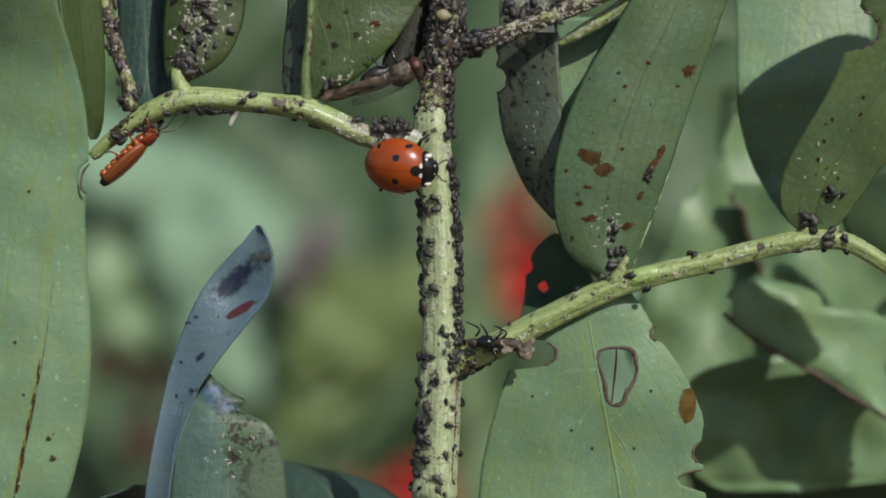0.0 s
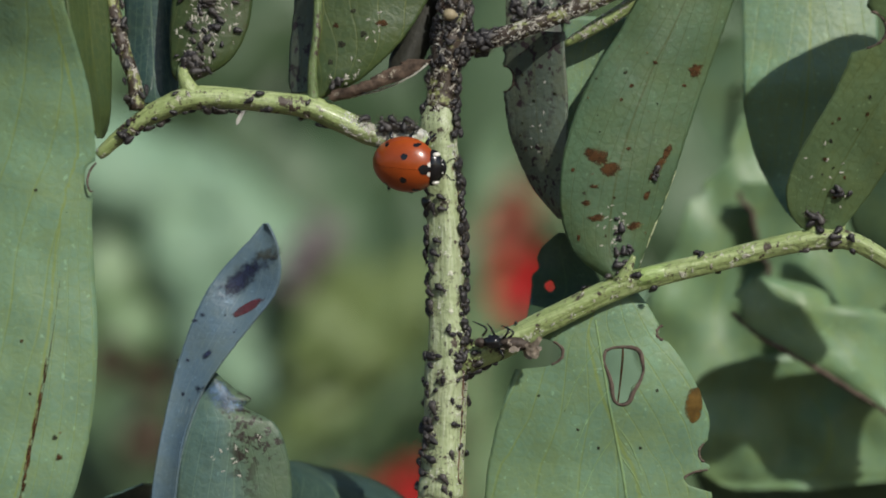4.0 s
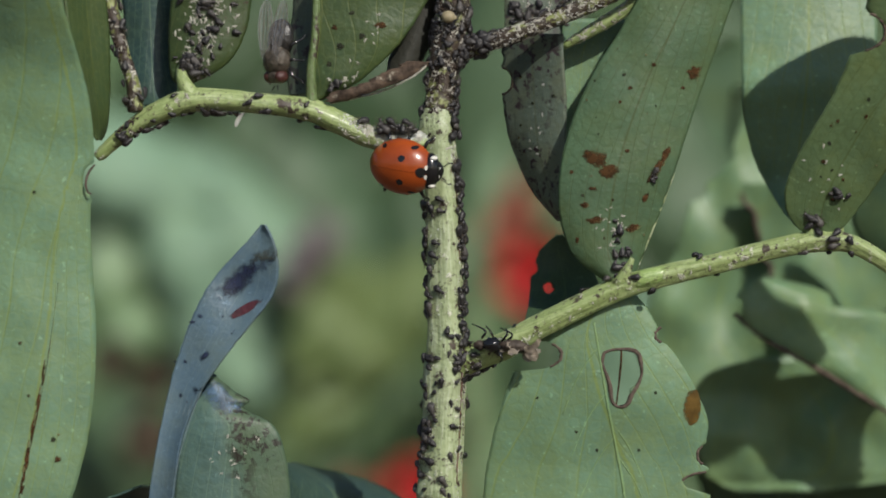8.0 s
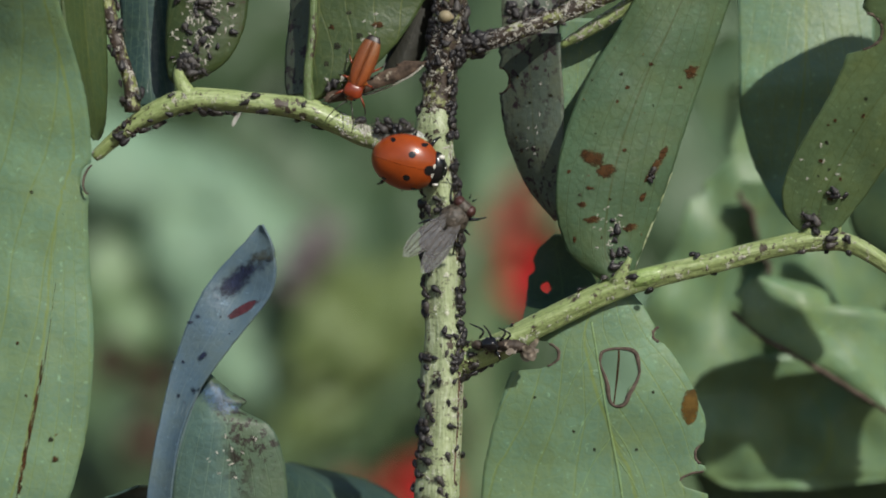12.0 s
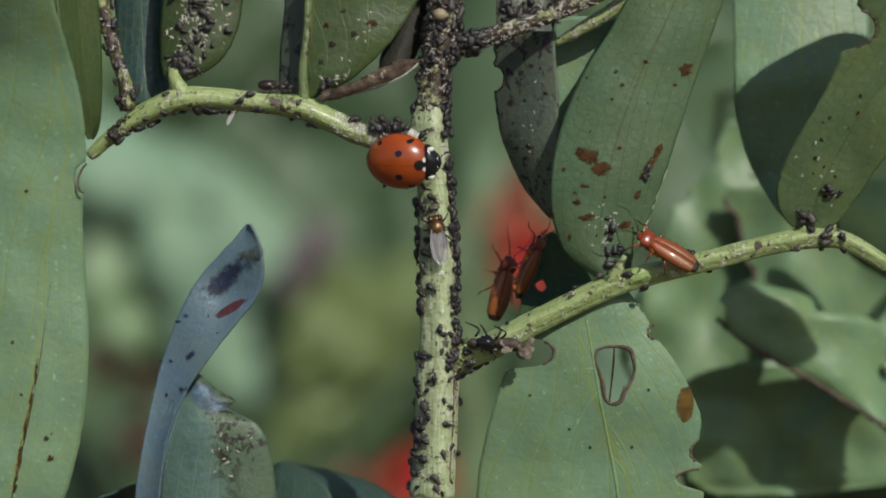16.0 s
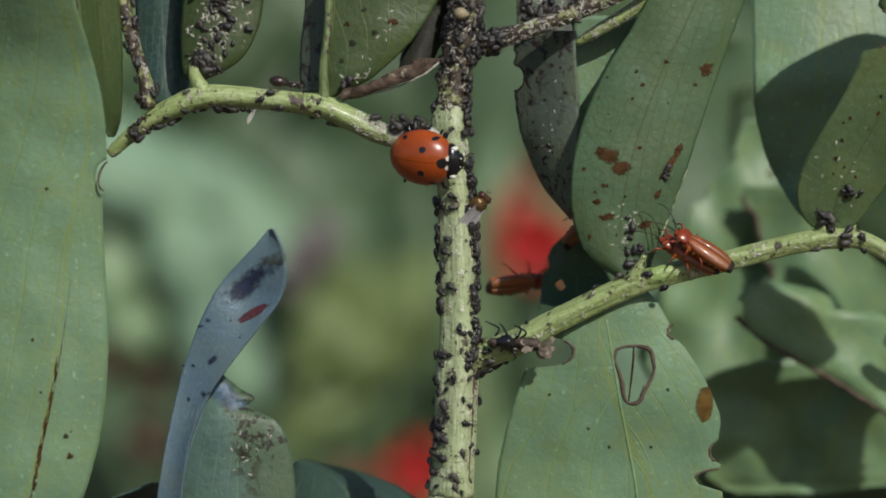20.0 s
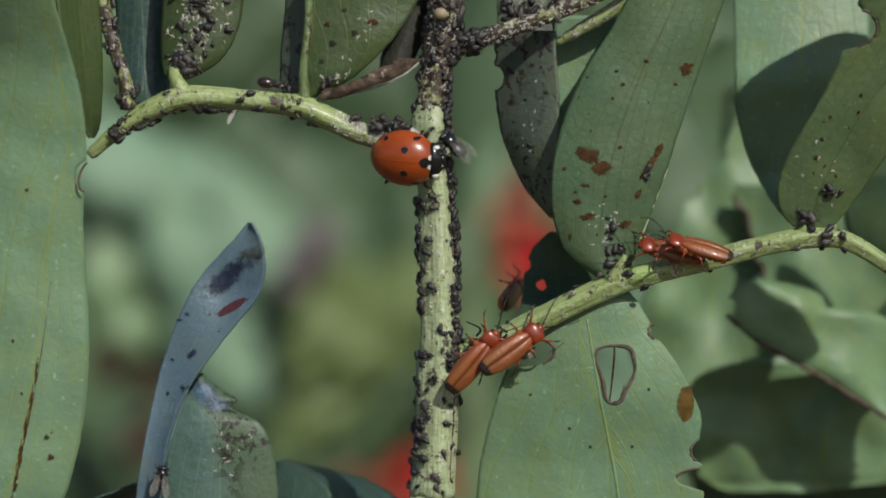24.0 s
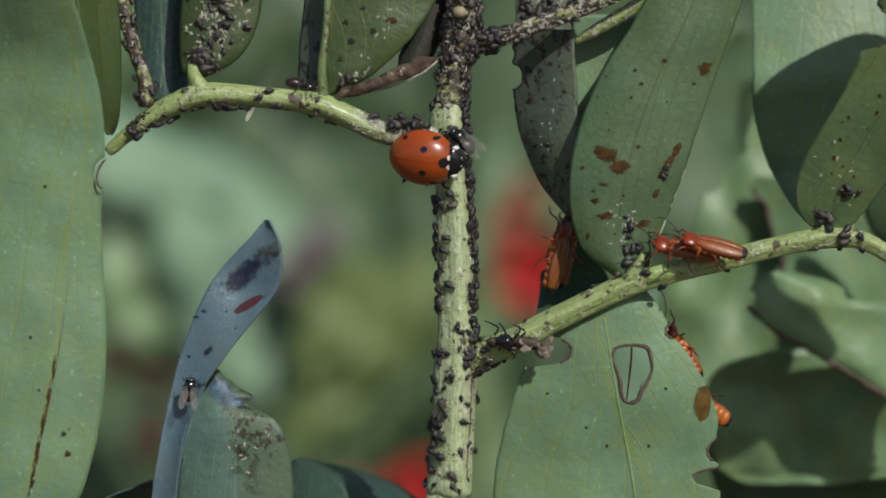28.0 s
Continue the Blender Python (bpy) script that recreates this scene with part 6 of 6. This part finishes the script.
# How far the curled leaf and the mouldy leaf under it drift from the plant: seconds, units right, units down.
CURL_DRIFT = (
    (0, 0.5, 0.6), (0.5, 1.6, 0.5), (1, 2.1, 0.6), (1.5, 1.0, -0.9), (2, 0.1, 2.0), (2.5, -1.4, 3.3), (4.5, 1.3, -2.0),
    (5, 0.0, 0.0), (5.5, -0.5, -3.3), (6, -0.2, -2.7), (6.5, 0.4, -2.0), (7, -0.2, -0.1), (7.5, -0.7, -2.3), (8, -0.7, -2.3),
    (8.5, -0.4, 1.9), (9, -0.2, -2.5), (9.5, 0.6, -1.8), (10, -0.7, -2.8), (10.5, -0.3, -0.4), (11, -0.2, 0.9), (11.5, -1.9, -1.8),
    (12, -0.2, -1.4), (12.5, -1.8, 1.9), (14.5, 0.9, 0.4), (15, 0.1, -1.5), (15.5, 0.1, -3.8), (16, -13.0, -0.6), (16.5, -20.9, -12.0),
    (17, -15.4, -4.2), (17.5, -18.4, -9.5), (18, -15.3, -6.2), (18.5, -14.5, -12.9), (19, -19.2, -5.5), (19.5, -11.6, -4.2), (20, -8.5, 10.5),
    (20.5, -12.2, -4.3), (22.5, -10.8, -2.8), (23, -11.0, -2.9), (23.5, -12.9, -1.0), (24, -11.2, -1.4), (24.5, -7.4, -5.3), (25, -15.2, -5.2),
    (25.5, -17.8, -1.2), (26, -16.2, -4.1), (26.5, -16.0, 0.0), (27, -12.0, -0.6), (27.5, -11.5, -3.2), (28, -12.5, -2.0),
)
MOULDY_DRIFT = (
    (0, 0.8, 0.7), (0.5, 0.6, 1.6), (1, 2.1, 1.2), (1.5, 1.5, -0.9), (2, 0.1, 1.5), (2.5, -1.6, 3.3), (4.5, 0.4, -1.4),
    (5, 0.0, 0.0), (5.5, -1.5, -3.1), (6, -0.8, -2.4), (6.5, -0.1, -0.7), (7, -0.3, 0.5), (7.5, -0.5, -1.7), (8, -0.8, -2.0),
    (8.5, 0.3, 3.1), (9, -1.7, -1.2), (9.5, 3.3, -1.4), (10, -0.6, -2.5), (10.5, -0.2, 1.0), (11, -1.8, 2.2), (11.5, -1.7, -2.0),
    (12, -0.9, -0.1), (12.5, -1.4, 2.5), (14.5, 0.3, 1.2), (15, -0.0, -1.5), (15.5, -1.0, -2.5), (16, -14.2, 0.8), (16.5, -20.7, -8.8),
    (17, -13.7, -3.4), (17.5, -18.3, -6.8), (18, -14.7, -5.1), (18.5, -12.9, -13.1), (19, -16.2, -0.5), (19.5, -12.2, -2.6), (20, -13.2, -0.9),
    (20.5, -11.1, -3.3), (22.5, -10.7, -0.8), (23, -10.7, -1.6), (23.5, -11.7, 1.4), (24, -10.2, 1.0), (24.5, -7.1, -3.7), (25, -14.0, -2.0),
    (25.5, -17.1, 0.8), (26, -15.3, -2.6), (26.5, -14.8, 1.4), (27, -11.9, 1.8), (27.5, -10.7, -1.1), (28, -12.6, -0.6),
)


def lerp_rows(rows, t):
    """The numbers of rows (t, ...) at t, straight between neighbours."""
    if t <= rows[0][0]:
        return rows[0][1:]
    for a, b in zip(rows, rows[1:]):
        if t <= b[0]:
            f = (t - a[0]) / (b[0] - a[0])
            return tuple(x + (y - x) * f for x, y in zip(a[1:], b[1:]))
    return rows[-1][1:]


def sway(t):
    """How the wind has moved the bean plant at t."""
    dx, dy, turn = lerp_rows(SWAY, t)
    hub = Matrix.Translation((0, 0, HEIGHT))
    return Matrix.Translation((dx * UNIT, 0, -dy * UNIT)) @ hub @ pose(0, 0, 0, 0, turn, 0) @ hub.inverted()


def facing(u, v, d, ang, roll=0.0, pitch=0.0, mid=1.0):
    """An insect's pose: ang is where its head points in the picture's plane (0 right, 90 up); at roll 0 its back faces the camera. mid: how far
    its body's middle lies above its feet, in mm."""
    stand = Matrix(((1, 0, 0, 0), (0, 0, -1, 0), (0, 1, 0, 0), (0, 0, 0, 1)))
    return Matrix.Translation(spot(u, v, d)) @ pose(0, 0, 0, 0, -ang, 0) @ stand @ pose(0, 0, 0, roll, 0, 0) @ pose(0, 0, 0, 0, pitch, 0) @ pose(0, 0, -mid * MM)


def ride(ob, keys, free=False, mid=1.0):
    """Keys rows (t, u, v, d, ang, roll, pitch); what sits on the plant also sways with it between them."""
    rest = []
    for t, u, v, d, *turn in keys:
        p = spot(u, v, d)
        if not free:
            p = sway(t).inverted() @ p
            turn[0] += lerp_rows(SWAY, t)[2]
        f = 1 + p.y / SEEN
        rest.append((t, 784 + p.x / (UNIT * f), 441 - (p.z - HEIGHT) / (UNIT * f), d, *turn))
    times = sorted({k[0] for k in keys} | {r[0] for r in SWAY} | {0.0, 28.0})
    walk(ob, [(t, (Matrix() if free else sway(t)) @ facing(*lerp_rows(rest, t), mid=mid)) for t in times])


def motions():
    walk(plant, [(r[0], sway(r[0])) for r in SWAY])
    for ob, m in aphids:
        walk(ob, [(r[0], sway(r[0]) @ m) for r in SWAY])
    for ob, rows in ((curl, CURL_DRIFT), (mouldy, MOULDY_DRIFT)):
        walk(ob, [(t, pose(x * UNIT, 0, -y * UNIT)) for t, x, y in rows])
    walk(behind, [(r[0], pose(r[1] * UNIT * 1.14, 0, -r[2] * UNIT * 1.14)) for r in FAR_SWAY])
    walk(crop, [(r[0], pose(r[1] * UNIT * 1.2, 0, -r[2] * UNIT * 0.8)) for r in FAR_SWAY])
    blow = ((0, 925, 460), (2.5, 920, 465), (4.5, 915, 470), (6.5, 928, 430), (8, 920, 450), (9.5, 890, 440), (11, 925, 455), (14.5, 930, 430), (15.5, 930, 420), (16.2, 925, 420), (17, 930, 375), (17.5, 915, 370),
            (18.5, 890, 380), (19, 920, 400), (20, 925, 395), (20.5, 955, 425), (22.5, 930, 425), (24.5, 930, 420), (25, 890, 440), (26, 910, 430), (28, 925, 450))
    for k, p in enumerate(poppies):
        g = 3.4 * UNIT * (1, 0.6, 0.4, 0.8)[k]
        walk(p, [(t, pose((u - 925) * g, 0, (430 - v) * g)) for t, u, v in blow])
    ride(ladybird, [(0, 702, 294, -3.4, -2, 13, -24), (2, 701, 292, -3.4, -2, 13, -24), (5, 698, 293, -3.4, -2, 13, -24), (7, 703, 295, -3.4, -4, 13, -24),
             (8, 711, 295, -3.4, -5, 13, -24), (9, 679, 293, -3.4, -1.5, 13, -23), (10, 689, 298, -3.4, 2, 13, -22), (11, 720, 283, -3.4, -14, 11, -6),
             (12, 717, 287, -3.4, -14, 11, -6), (15, 700, 293, -3.4, -5.4, 12.7, -18), (15.5, 684, 292, -3.4, -4, 13, -20), (15.7, 700, 290, -3.4, -4, 13, -20),
             (15.8, 725, 280, -3.4, 2, 14, -22), (16, 706, 286, -3.4, 2, 14, -22), (17, 741, 285, -3.4, 2, 14, -22), (18, 718, 287, -3.4, 0, 14, -22),
             (19, 652, 290, -3.4, -2, 14, -22), (20, 747, 279, -3.4, -4, 14, -22), (23, 712, 276, -3.4, -2.8, 13.4, -19.6),
             (24, 714, 280, -3.4, -2.4, 13.2, -18.8), (25, 673, 284, -3.4, -2, 13, -18), (26, 704, 286, -3.4, -2.7, 13, -18), (27, 756, 280, -3.4, -3.3, 13, -18),
             (28, 747, 279, -3.4, -4, 13, -18)], mid=1.2)
    a, g, b, c, d1, d2, e1, e2 = beetles
    ride(a, [(0, 232, 273, -2, 43, 70, 0), (0.4, 261, 248, -2, 41, 75, 0), (0.8, 272, 243, -2, 30, 80, 0), (1, 297, 242, -2, 25, 85, 0),
             (1.2, 326, 221, -2, 17, 95, 0), (1.4, 348, 214, -2, 12, 100, 0), (1.6, 381, 217, -2, 3, 100, 0), (1.8, 443, 222, -2, -9, 100, 0),
             (2, 472, 224, -2, -14, 100, 0), (2.2, 482, 231, -2, -14, 100, 0), (2.5, 520, 228, -2, -14, 100, 0), (3.2, 600, 240, 4, -10, -60, 0),
             (3.8, 640, 120, 6, 60, 0, 0), (4.4, 720, -140, 5, 80, 0, 0), (21, 800, -200, 5, 80, 0, 0), (21.6, 870, 200, -8, 20, 0, 0),
             (22.2, 845, 560, -3, 50, 0, 0), (22.5, 847, 603, -3.5, 60, 0, 0), (22.8, 850, 558, -3.5, 66, 0, 60), (23, 838, 566, -3.5, 67, 0, 60),
             (23.4, 814, 594, -3.5, 55, 0, 40), (23.7, 842, 624, -3.5, 52, 10, 15), (24, 842, 634, -3.5, 50, 10, 0), (24.3, 915, 620, -3.5, 20, 0, 0),
             (24.6, 948, 660, -3, -20, -30, 0), (25, 893, 668, -2, 95, -60, 35), (25.2, 905, 706, -2, -10, -60, 20), (25.5, 925, 672, -2, 15, -30, 0),
             (25.8, 941, 652, -2, 15, -30, 0), (26, 975, 633, -2, 30, -30, 0), (26.5, 1002, 572, -2, 60, -40, 0), (27, 1005, 533, -2, 125, -60, 0),
             (27.2, 974, 505, -1, 80, -80, 0), (27.6, 990, 470, 4, 80, -60, 0), (28, 1000, 440, 5, 80, -40, 0)])
    ride(g, [(0, 1000, 1060, 0, 90, 0, 0), (15, 1000, 1060, 0, 90, 0, 0), (16, 1500, 1100, -3, 120, 0, 0), (16.5, 1720, 1000, -3, 160, 0, 0),
             (17, 1720, 560, -3, 165, -30, 0), (17.2, 1600, 500, -3, 168, -60, 0), (17.3, 1508, 490, -3, 170, -70, 0), (17.4, 1475, 481, -3, 172, -80, 0),
             (17.5, 1416, 482, -3, 176, -80, 0), (17.8, 1341, 510, -3, 186, -60, 0), (18, 1235, 518, -3, 188, -60, 10), (18.4, 1153, 567, -3, 214, -40, 0),
             (18.6, 1137, 622, -3, 243, -20, 0), (18.7, 1116, 664, -3, 256, 0, 0), (18.8, 1056, 764, -3, 262, 0, 0), (18.9, 1024, 830, -3, 266, 0, 0),
             (19, 1012, 916, -3, 266, 0, 0), (19.1, 1000, 980, -3, 266, 0, 0), (20.2, 760, 960, -4, 200, 0, 0), (20.5, 620, 850, -4, 160, 0, 0), (21.2, 640, 700, -8, 100, 0, 0),
             (22, 840, 560, -4, 70, 0, 0), (22.5, 856, 592, -4.2, 50, 10, 20), (22.8, 900, 564, -3.8, 40, 45, 0), (23, 894, 566, -3.8, 34, 45, 0),
             (23.4, 892, 588, -3.8, 30, 20, 10), (23.7, 898, 606, -3.8, 34, 0, 0), (24, 912, 614, -3.8, 36, 0, 10), (24.3, 940, 606, -3.8, -5, 10, 0),
             (24.6, 940, 636, -3, -50, 20, 0), (24.8, 905, 655, -3, -20, 120, 0), (25, 888, 645, -2.6, 80, 150, 40), (25.2, 905, 655, -2.6, 70, 150, 0),
             (25.5, 940, 645, -2.6, 48, 60, 0), (25.8, 978, 605, -2.6, 50, 0, 0), (26, 994, 572, -2.6, 54, 0, 0), (26.5, 998, 526, -2.6, 112, 20, 0),
             (26.8, 1000, 505, -2.6, 95, 90, 0), (27, 1025, 500, -2.6, 100, 150, 0), (27.2, 994, 497, -2.6, 82, 150, 0), (27.6, 1010, 470, 0, 80, 150, 0),
             (28, 988, 448, 3, 76, 60, 0)])
    ride(b, [(0, 1800, 470, 32, 180, 0, 0), (4.5, 1720, 430, 32, 180, 0, 0), (4.8, 1590, 385, 30, 185, 0, 0), (5, 1540, 378, 30, 185, 0, 0),
             (5.2, 1570, 372, 30, 185, 0, 0), (5.6, 1720, 400, 32, 170, 0, 0), (18.2, 1720, 640, 32, 150, 0, 0), (18.4, 1500, 640, 28, 120, 0, 0),
             (18.6, 1432, 598, 28, 90, 0, 0), (18.8, 1408, 592, 28, 72, 0, 0), (19, 1430, 576, 28, 45, 0, 0), (19.4, 1494, 566, 28, 15, 0, 0),
             (19.8, 1560, 598, 28, -10, 0, 0), (20.3, 1680, 640, 32, -20, 0, 0), (21.2, 1720, 900, 20, -80, 0, 0), (22.2, 1500, 1060, 8, -160, 0, 0),
             (23, 1180, 1080, 5, -230, 0, 0), (25.6, 1160, 960, 5, -262, 0, 0), (26.3, 1150, 740, 5, 60, 150, 0), (27, 1162, 650, 5, 60, 150, 0),
             (28, 1202, 616, 5, 122, 150, 0)])
    ride(c, [(0, 470, -170, -1, -90, 0, 0), (9.6, 462, -90, -1, -92, 0, 0), (9.8, 454, 10, -1, -95, 0, 0), (10, 459, 62, -1, -92, 0, 0),
             (10.2, 487, 88, -2, -60, 0, 40), (10.3, 500, 76, -3, 10, 0, 40), (10.4, 512, 65, -3, 80, 0, 0), (10.6, 544, 50, -3, 55, 0, 0),
             (10.8, 634, 30, -3.5, 30, 0, 0), (11, 676, 8, -3.5, 15, 0, 0), (11.2, 680, -20, -3.5, 0, 0, 0), (11.4, 738, 0, -3.5, -20, 0, 0),
             (11.6, 678, 55, -3.5, -60, 0, 0), (11.8, 662, 92, -3.5, -75, 0, 0), (12, 639, 127, -3.5, -112, 0, 0), (12.2, 615, 98, -3.5, -8, 0, 0),
             (12.5, 560, 20, -3.5, -20, 0, 0), (12.9, 480, -120, -3, -10, 0, 0), (13.6, 340, -60, -5, -60, 0, 0), (14.1, 280, 180, -4, -10, 0, 0),
             (14.5, 240, 285, -3.5, 45, -40, 0), (14.7, 212, 292, -3.5, 28, -40, 0), (15, 196, 252, -3.5, 118, 0, 35), (15.4, 120, 150, -5, 105, 0, 0),
             (15.5, 97, 90, -5, 100, 0, 0), (15.6, 92, 45, -5, 96, 0, 0), (15.7, 112, -10, -5, 92, 0, 0), (15.9, 130, -150, -4, 90, 0, 0),
             (16.5, 690, -160, -4, -100, 0, 0), (16.8, 672, 15, -3.5, -128, 0, 0), (17, 652, 88, -3.5, -128, 0, 0), (17.1, 624, 120, -3.5, -125, 0, 0),
             (17.2, 608, 148, -3.5, -115, 0, 0), (17.3, 576, 188, -3.5, -60, 0, 0), (17.4, 576, 170, -3.5, -20, 0, 0), (17.5, 582, 156, -3.5, 10, 0, 0),
             (17.6, 592, 120, -3.5, 60, 0, 0), (17.7, 604, 80, -3.5, 120, 0, 0), (17.9, 632, -10, -3.5, 100, 0, 0), (18.1, 640, -170, -3, 90, 0, 0),
             (28, 640, -190, -3, 90, 0, 0)])
    ride(d1, [(0, 1075, 300, 1.5, 80, 180, 0), (15.65, 1070, 300, 1.5, 80, 180, 0), (15.8, 906, 511, 9, 74, 20, 0), (16, 890, 505, 9, 74, 20, 0),
             (17, 922, 490, 9, 57, 20, 0), (18, 935, 467, 11.5, 48, 20, 0), (19, 845, 482, 11.5, 41, 20, 0), (19.4, 938, 478, 12, 30, 25, 0),
             (19.8, 920, 500, 12.5, 0, 30, 10), (20, 920, 502, 12.5, -4, 30, 20), (20.5, 872, 508, 12.5, -4, 30, 20), (22.5, 900, 528, 12.5, 0, 20, 66),
             (23, 914, 524, 12.5, 0, 20, 70), (24, 908, 520, 12.5, 0, 20, 72), (24.6, 915, 512, 12.5, 20, 20, 50), (25.4, 985, 490, 15, 80, 20, 62),
             (26, 990, 488, 15, 80, 20, 62), (28, 1010, 480, 15, 80, 20, 62)])
    ride(d2, [(0, 1100, 200, 1.5, 70, 180, 0), (15.65, 1100, 200, 1.5, 70, 180, 0), (15.8, 956, 473, 6, 67, 60, 0), (16, 940, 467, 6, 67, 60, 0),
             (17, 985, 420, 6, 50, 30, 0), (18, 1010, 405, 6.5, 45, 10, 0), (20, 1040, 390, 7, 50, 60, 0), (24, 1060, 330, 7, 60, 120, 0),
             (25.2, 1075, 420, 7, 0, 120, 0), (25.5, 1030, 720, 6, -60, 150, 0), (25.9, 1060, 800, 6, -120, 180, 0), (26.3, 1180, 800, 6, -180, 180, 0),
             (26.8, 1236, 724, 6, -210, 180, 0), (28, 1238, 714, 6, -212, 180, 0)])
    ride(e1, [(0, 1090, 380, 1.5, 80, 180, 0), (15.65, 1090, 380, 1.5, 100, 130, 0), (15.8, 1191, 437, -3.4, 149, 30, 0), (16, 1177, 442, -3.4, 149, 30, 0),
             (17, 1213, 447, -3.4, 150, 30, 0), (18, 1193, 454, -3.4, 150, 32, 0), (19, 1139, 447, -3.4, 149, 40, 0), (20, 1241, 439, -3.6, 146, 42, 0),
             (20.5, 1190, 441, -3.8, 148, 45, 0), (22.5, 1207, 437, -4.4, 161, 48, 0), (23, 1230, 441, -4.4, 163, 48, 0), (24, 1232, 437, -4.4, 163, 48, 0),
             (25, 1191, 434, -4.4, 163, 48, 0), (26, 1221, 436, -4.4, 162, 48, 0), (27, 1270, 451, -4.4, 160, 48, 0), (28, 1257, 434, -4.4, 165, 48, 0)])
    ride(e2, [(0, 1140, 90, 1.5, 70, 180, 0), (15.65, 1140, 90, 1.5, 70, 180, 0), (18, 1090, 360, 1.5, 100, 130, 0), (19, 1120, 456, -2.2, 150, 40, 0),
             (20, 1216, 448, -2.4, 150, 40, 0), (20.5, 1166, 450, -2.6, 155, 38, 0), (22.5, 1158, 444, -2.6, 166, 35, 0), (23, 1181, 447, -2.6, 166, 35, 0),
             (24, 1183, 443, -2.6, 166, 35, 0), (25, 1143, 441, -2.6, 166, 35, 0), (26, 1173, 443, -2.6, 166, 35, 0), (27, 1222, 458, -2.6, 164, 35, 0),
             (28, 1208, 440, -2.6, 168, 35, 0)])
    ride(fly, [(0, 692, 128, -1.2, 20, 60, 0), (0.4, 680, 126, -1.2, 20, 60, 0), (0.8, 690, 115, -1, 30, 60, 0), (1.6, 700, 105, -1, 40, 60, 0),
             (1.75, 680, 60, -3, 80, 40, 0), (1.95, 640, -130, -5, 100, 0, 0), (6.6, 490, -110, -2, -90, 0, 0), (6.8, 484, 15, -2, -92, 40, 0),
             (7, 479, 10, -2, -90, 45, 0), (7.2, 492, 50, -2, -92, 45, 0), (7.6, 486, 88, -2, -92, 45, 0), (8, 497, 92, -2.2, -92, 40, 0),
             (8.4, 490, 135, -3, -86, 30, 0), (8.6, 498, 160, -3.2, -75, 20, 0), (8.8, 478, 190, -3.2, -35, -20, 0), (9, 530, 229, -3.2, -40, -20, 0),
             (9.5, 500, 240, -3.2, -38, -20, 0), (9.8, 590, 258, -5.5, -25, -10, 0), (10, 630, 237, -6.5, -10, -10, 0), (10.4, 700, 240, -6.8, 0, 0, 0),
             (10.6, 750, 368, -5.5, 10, 0, 0), (11, 754, 392, -5, 0, 0, 0), (11.2, 782, 392, -4.4, 12, 0, 0), (11.4, 780, 396, -4.4, 25, 0, 0),
             (11.6, 786, 412, -4.2, 42, 0, 0), (12, 792, 400, -4.2, 48, 0, 0), (12.5, 792, 404, -4.2, 48, 0, 0), (14.5, 790, 408, -4.2, 48, 0, 0),
             (15, 795, 400, -4.2, 46, 0, 0), (15.5, 778, 402, -4, 46, 0, 0), (15.7, 790, 394, -4.2, 44, 0, 0), (15.8, 850, -170, -5, 60, 0, 0),
             (28, 880, -180, -4, 80, 0, 0)])
    ride(bronze, [(0, 900, -170, -3, 90, 0, 0), (15.7, 880, -160, -3, 90, 0, 0), (15.8, 792, 418, -2.2, 100, 0, 0), (16, 774, 414, -2.2, 99, 0, 0),
             (16.5, 733, 402, -2.2, 105, 0, 0), (17.5, 794, 394, -1, 100, 45, 0), (18, 817, 401, -1, 95, 50, 0), (19, 743, 386, -1, 88, 50, 0),
             (19.6, 779, 373, -1, 80, 40, 0), (19.8, 764, 370, -1, 72, 35, 0), (20, 839, 369, -1, 51, 30, 0), (20.2, 842, 375, -1, 52, 30, 0),
             (20.4, 795, 375, -1, 52, 30, 0), (20.9, 900, 100, -5, 70, 0, 0), (21.2, 900, -170, -3, 80, 0, 0), (28, 900, -180, -3, 80, 0, 0)], mid=0.7)
    ride(midge4, [(0, 860, -170, -2, -90, 0, 0), (20.9, 860, -160, -2, -90, 0, 0), (21.5, 830, 80, -5, -150, 0, 0), (22.2, 775, 250, -3, -200, 30, 0),
             (22.5, 772, 258, -2.6, -215, 30, 0), (23, 806, 256, -2.6, -220, 30, 0), (24, 802, 256, -2.6, -220, 30, 0), (26, 788, 256, -2.6, -220, 30, 0),
             (27, 846, 241, -2.6, -220, 30, 0), (28, 818, 248, -2.6, -220, 30, 0)], mid=0.7)
    ride(midge, [(0, 872, 608, -2.6, 172, 0, 0), (28, 905, 606, -2.6, 172, 0, 0)])
    ride(ant, [(0, 500, -140, -1.5, -60, -60, 0), (15.6, 492, -60, -1.5, -60, -60, 0), (15.8, 486, 150, -2.6, 0, -60, 0), (17, 507, 145, -2.2, -6, -70, 0),
             (18, 482, 144, -2.2, -6, -70, 0), (20, 512, 142, -2.2, -8, -70, 0), (23, 487, 145, -2.2, -8, -70, 0), (25, 450, 150, -2.2, -8, -70, 0), (28, 540, 145, -2.0, -8, -70, 0)])

    ride(midge3, [(0, 262, 1060, -6, 90, 0, 0), (22.5, 262, 1050, -6, 90, 0, 0), (24.4, 290, 800, -6, 80, 0, 0), (25, 248, 738, -6, 75, 0, 0), (26.5, 292, 725, -6, 80, 0, 0), (28, 336, 690, -6, 85, 0, 0)], mid=0.5)


motions()
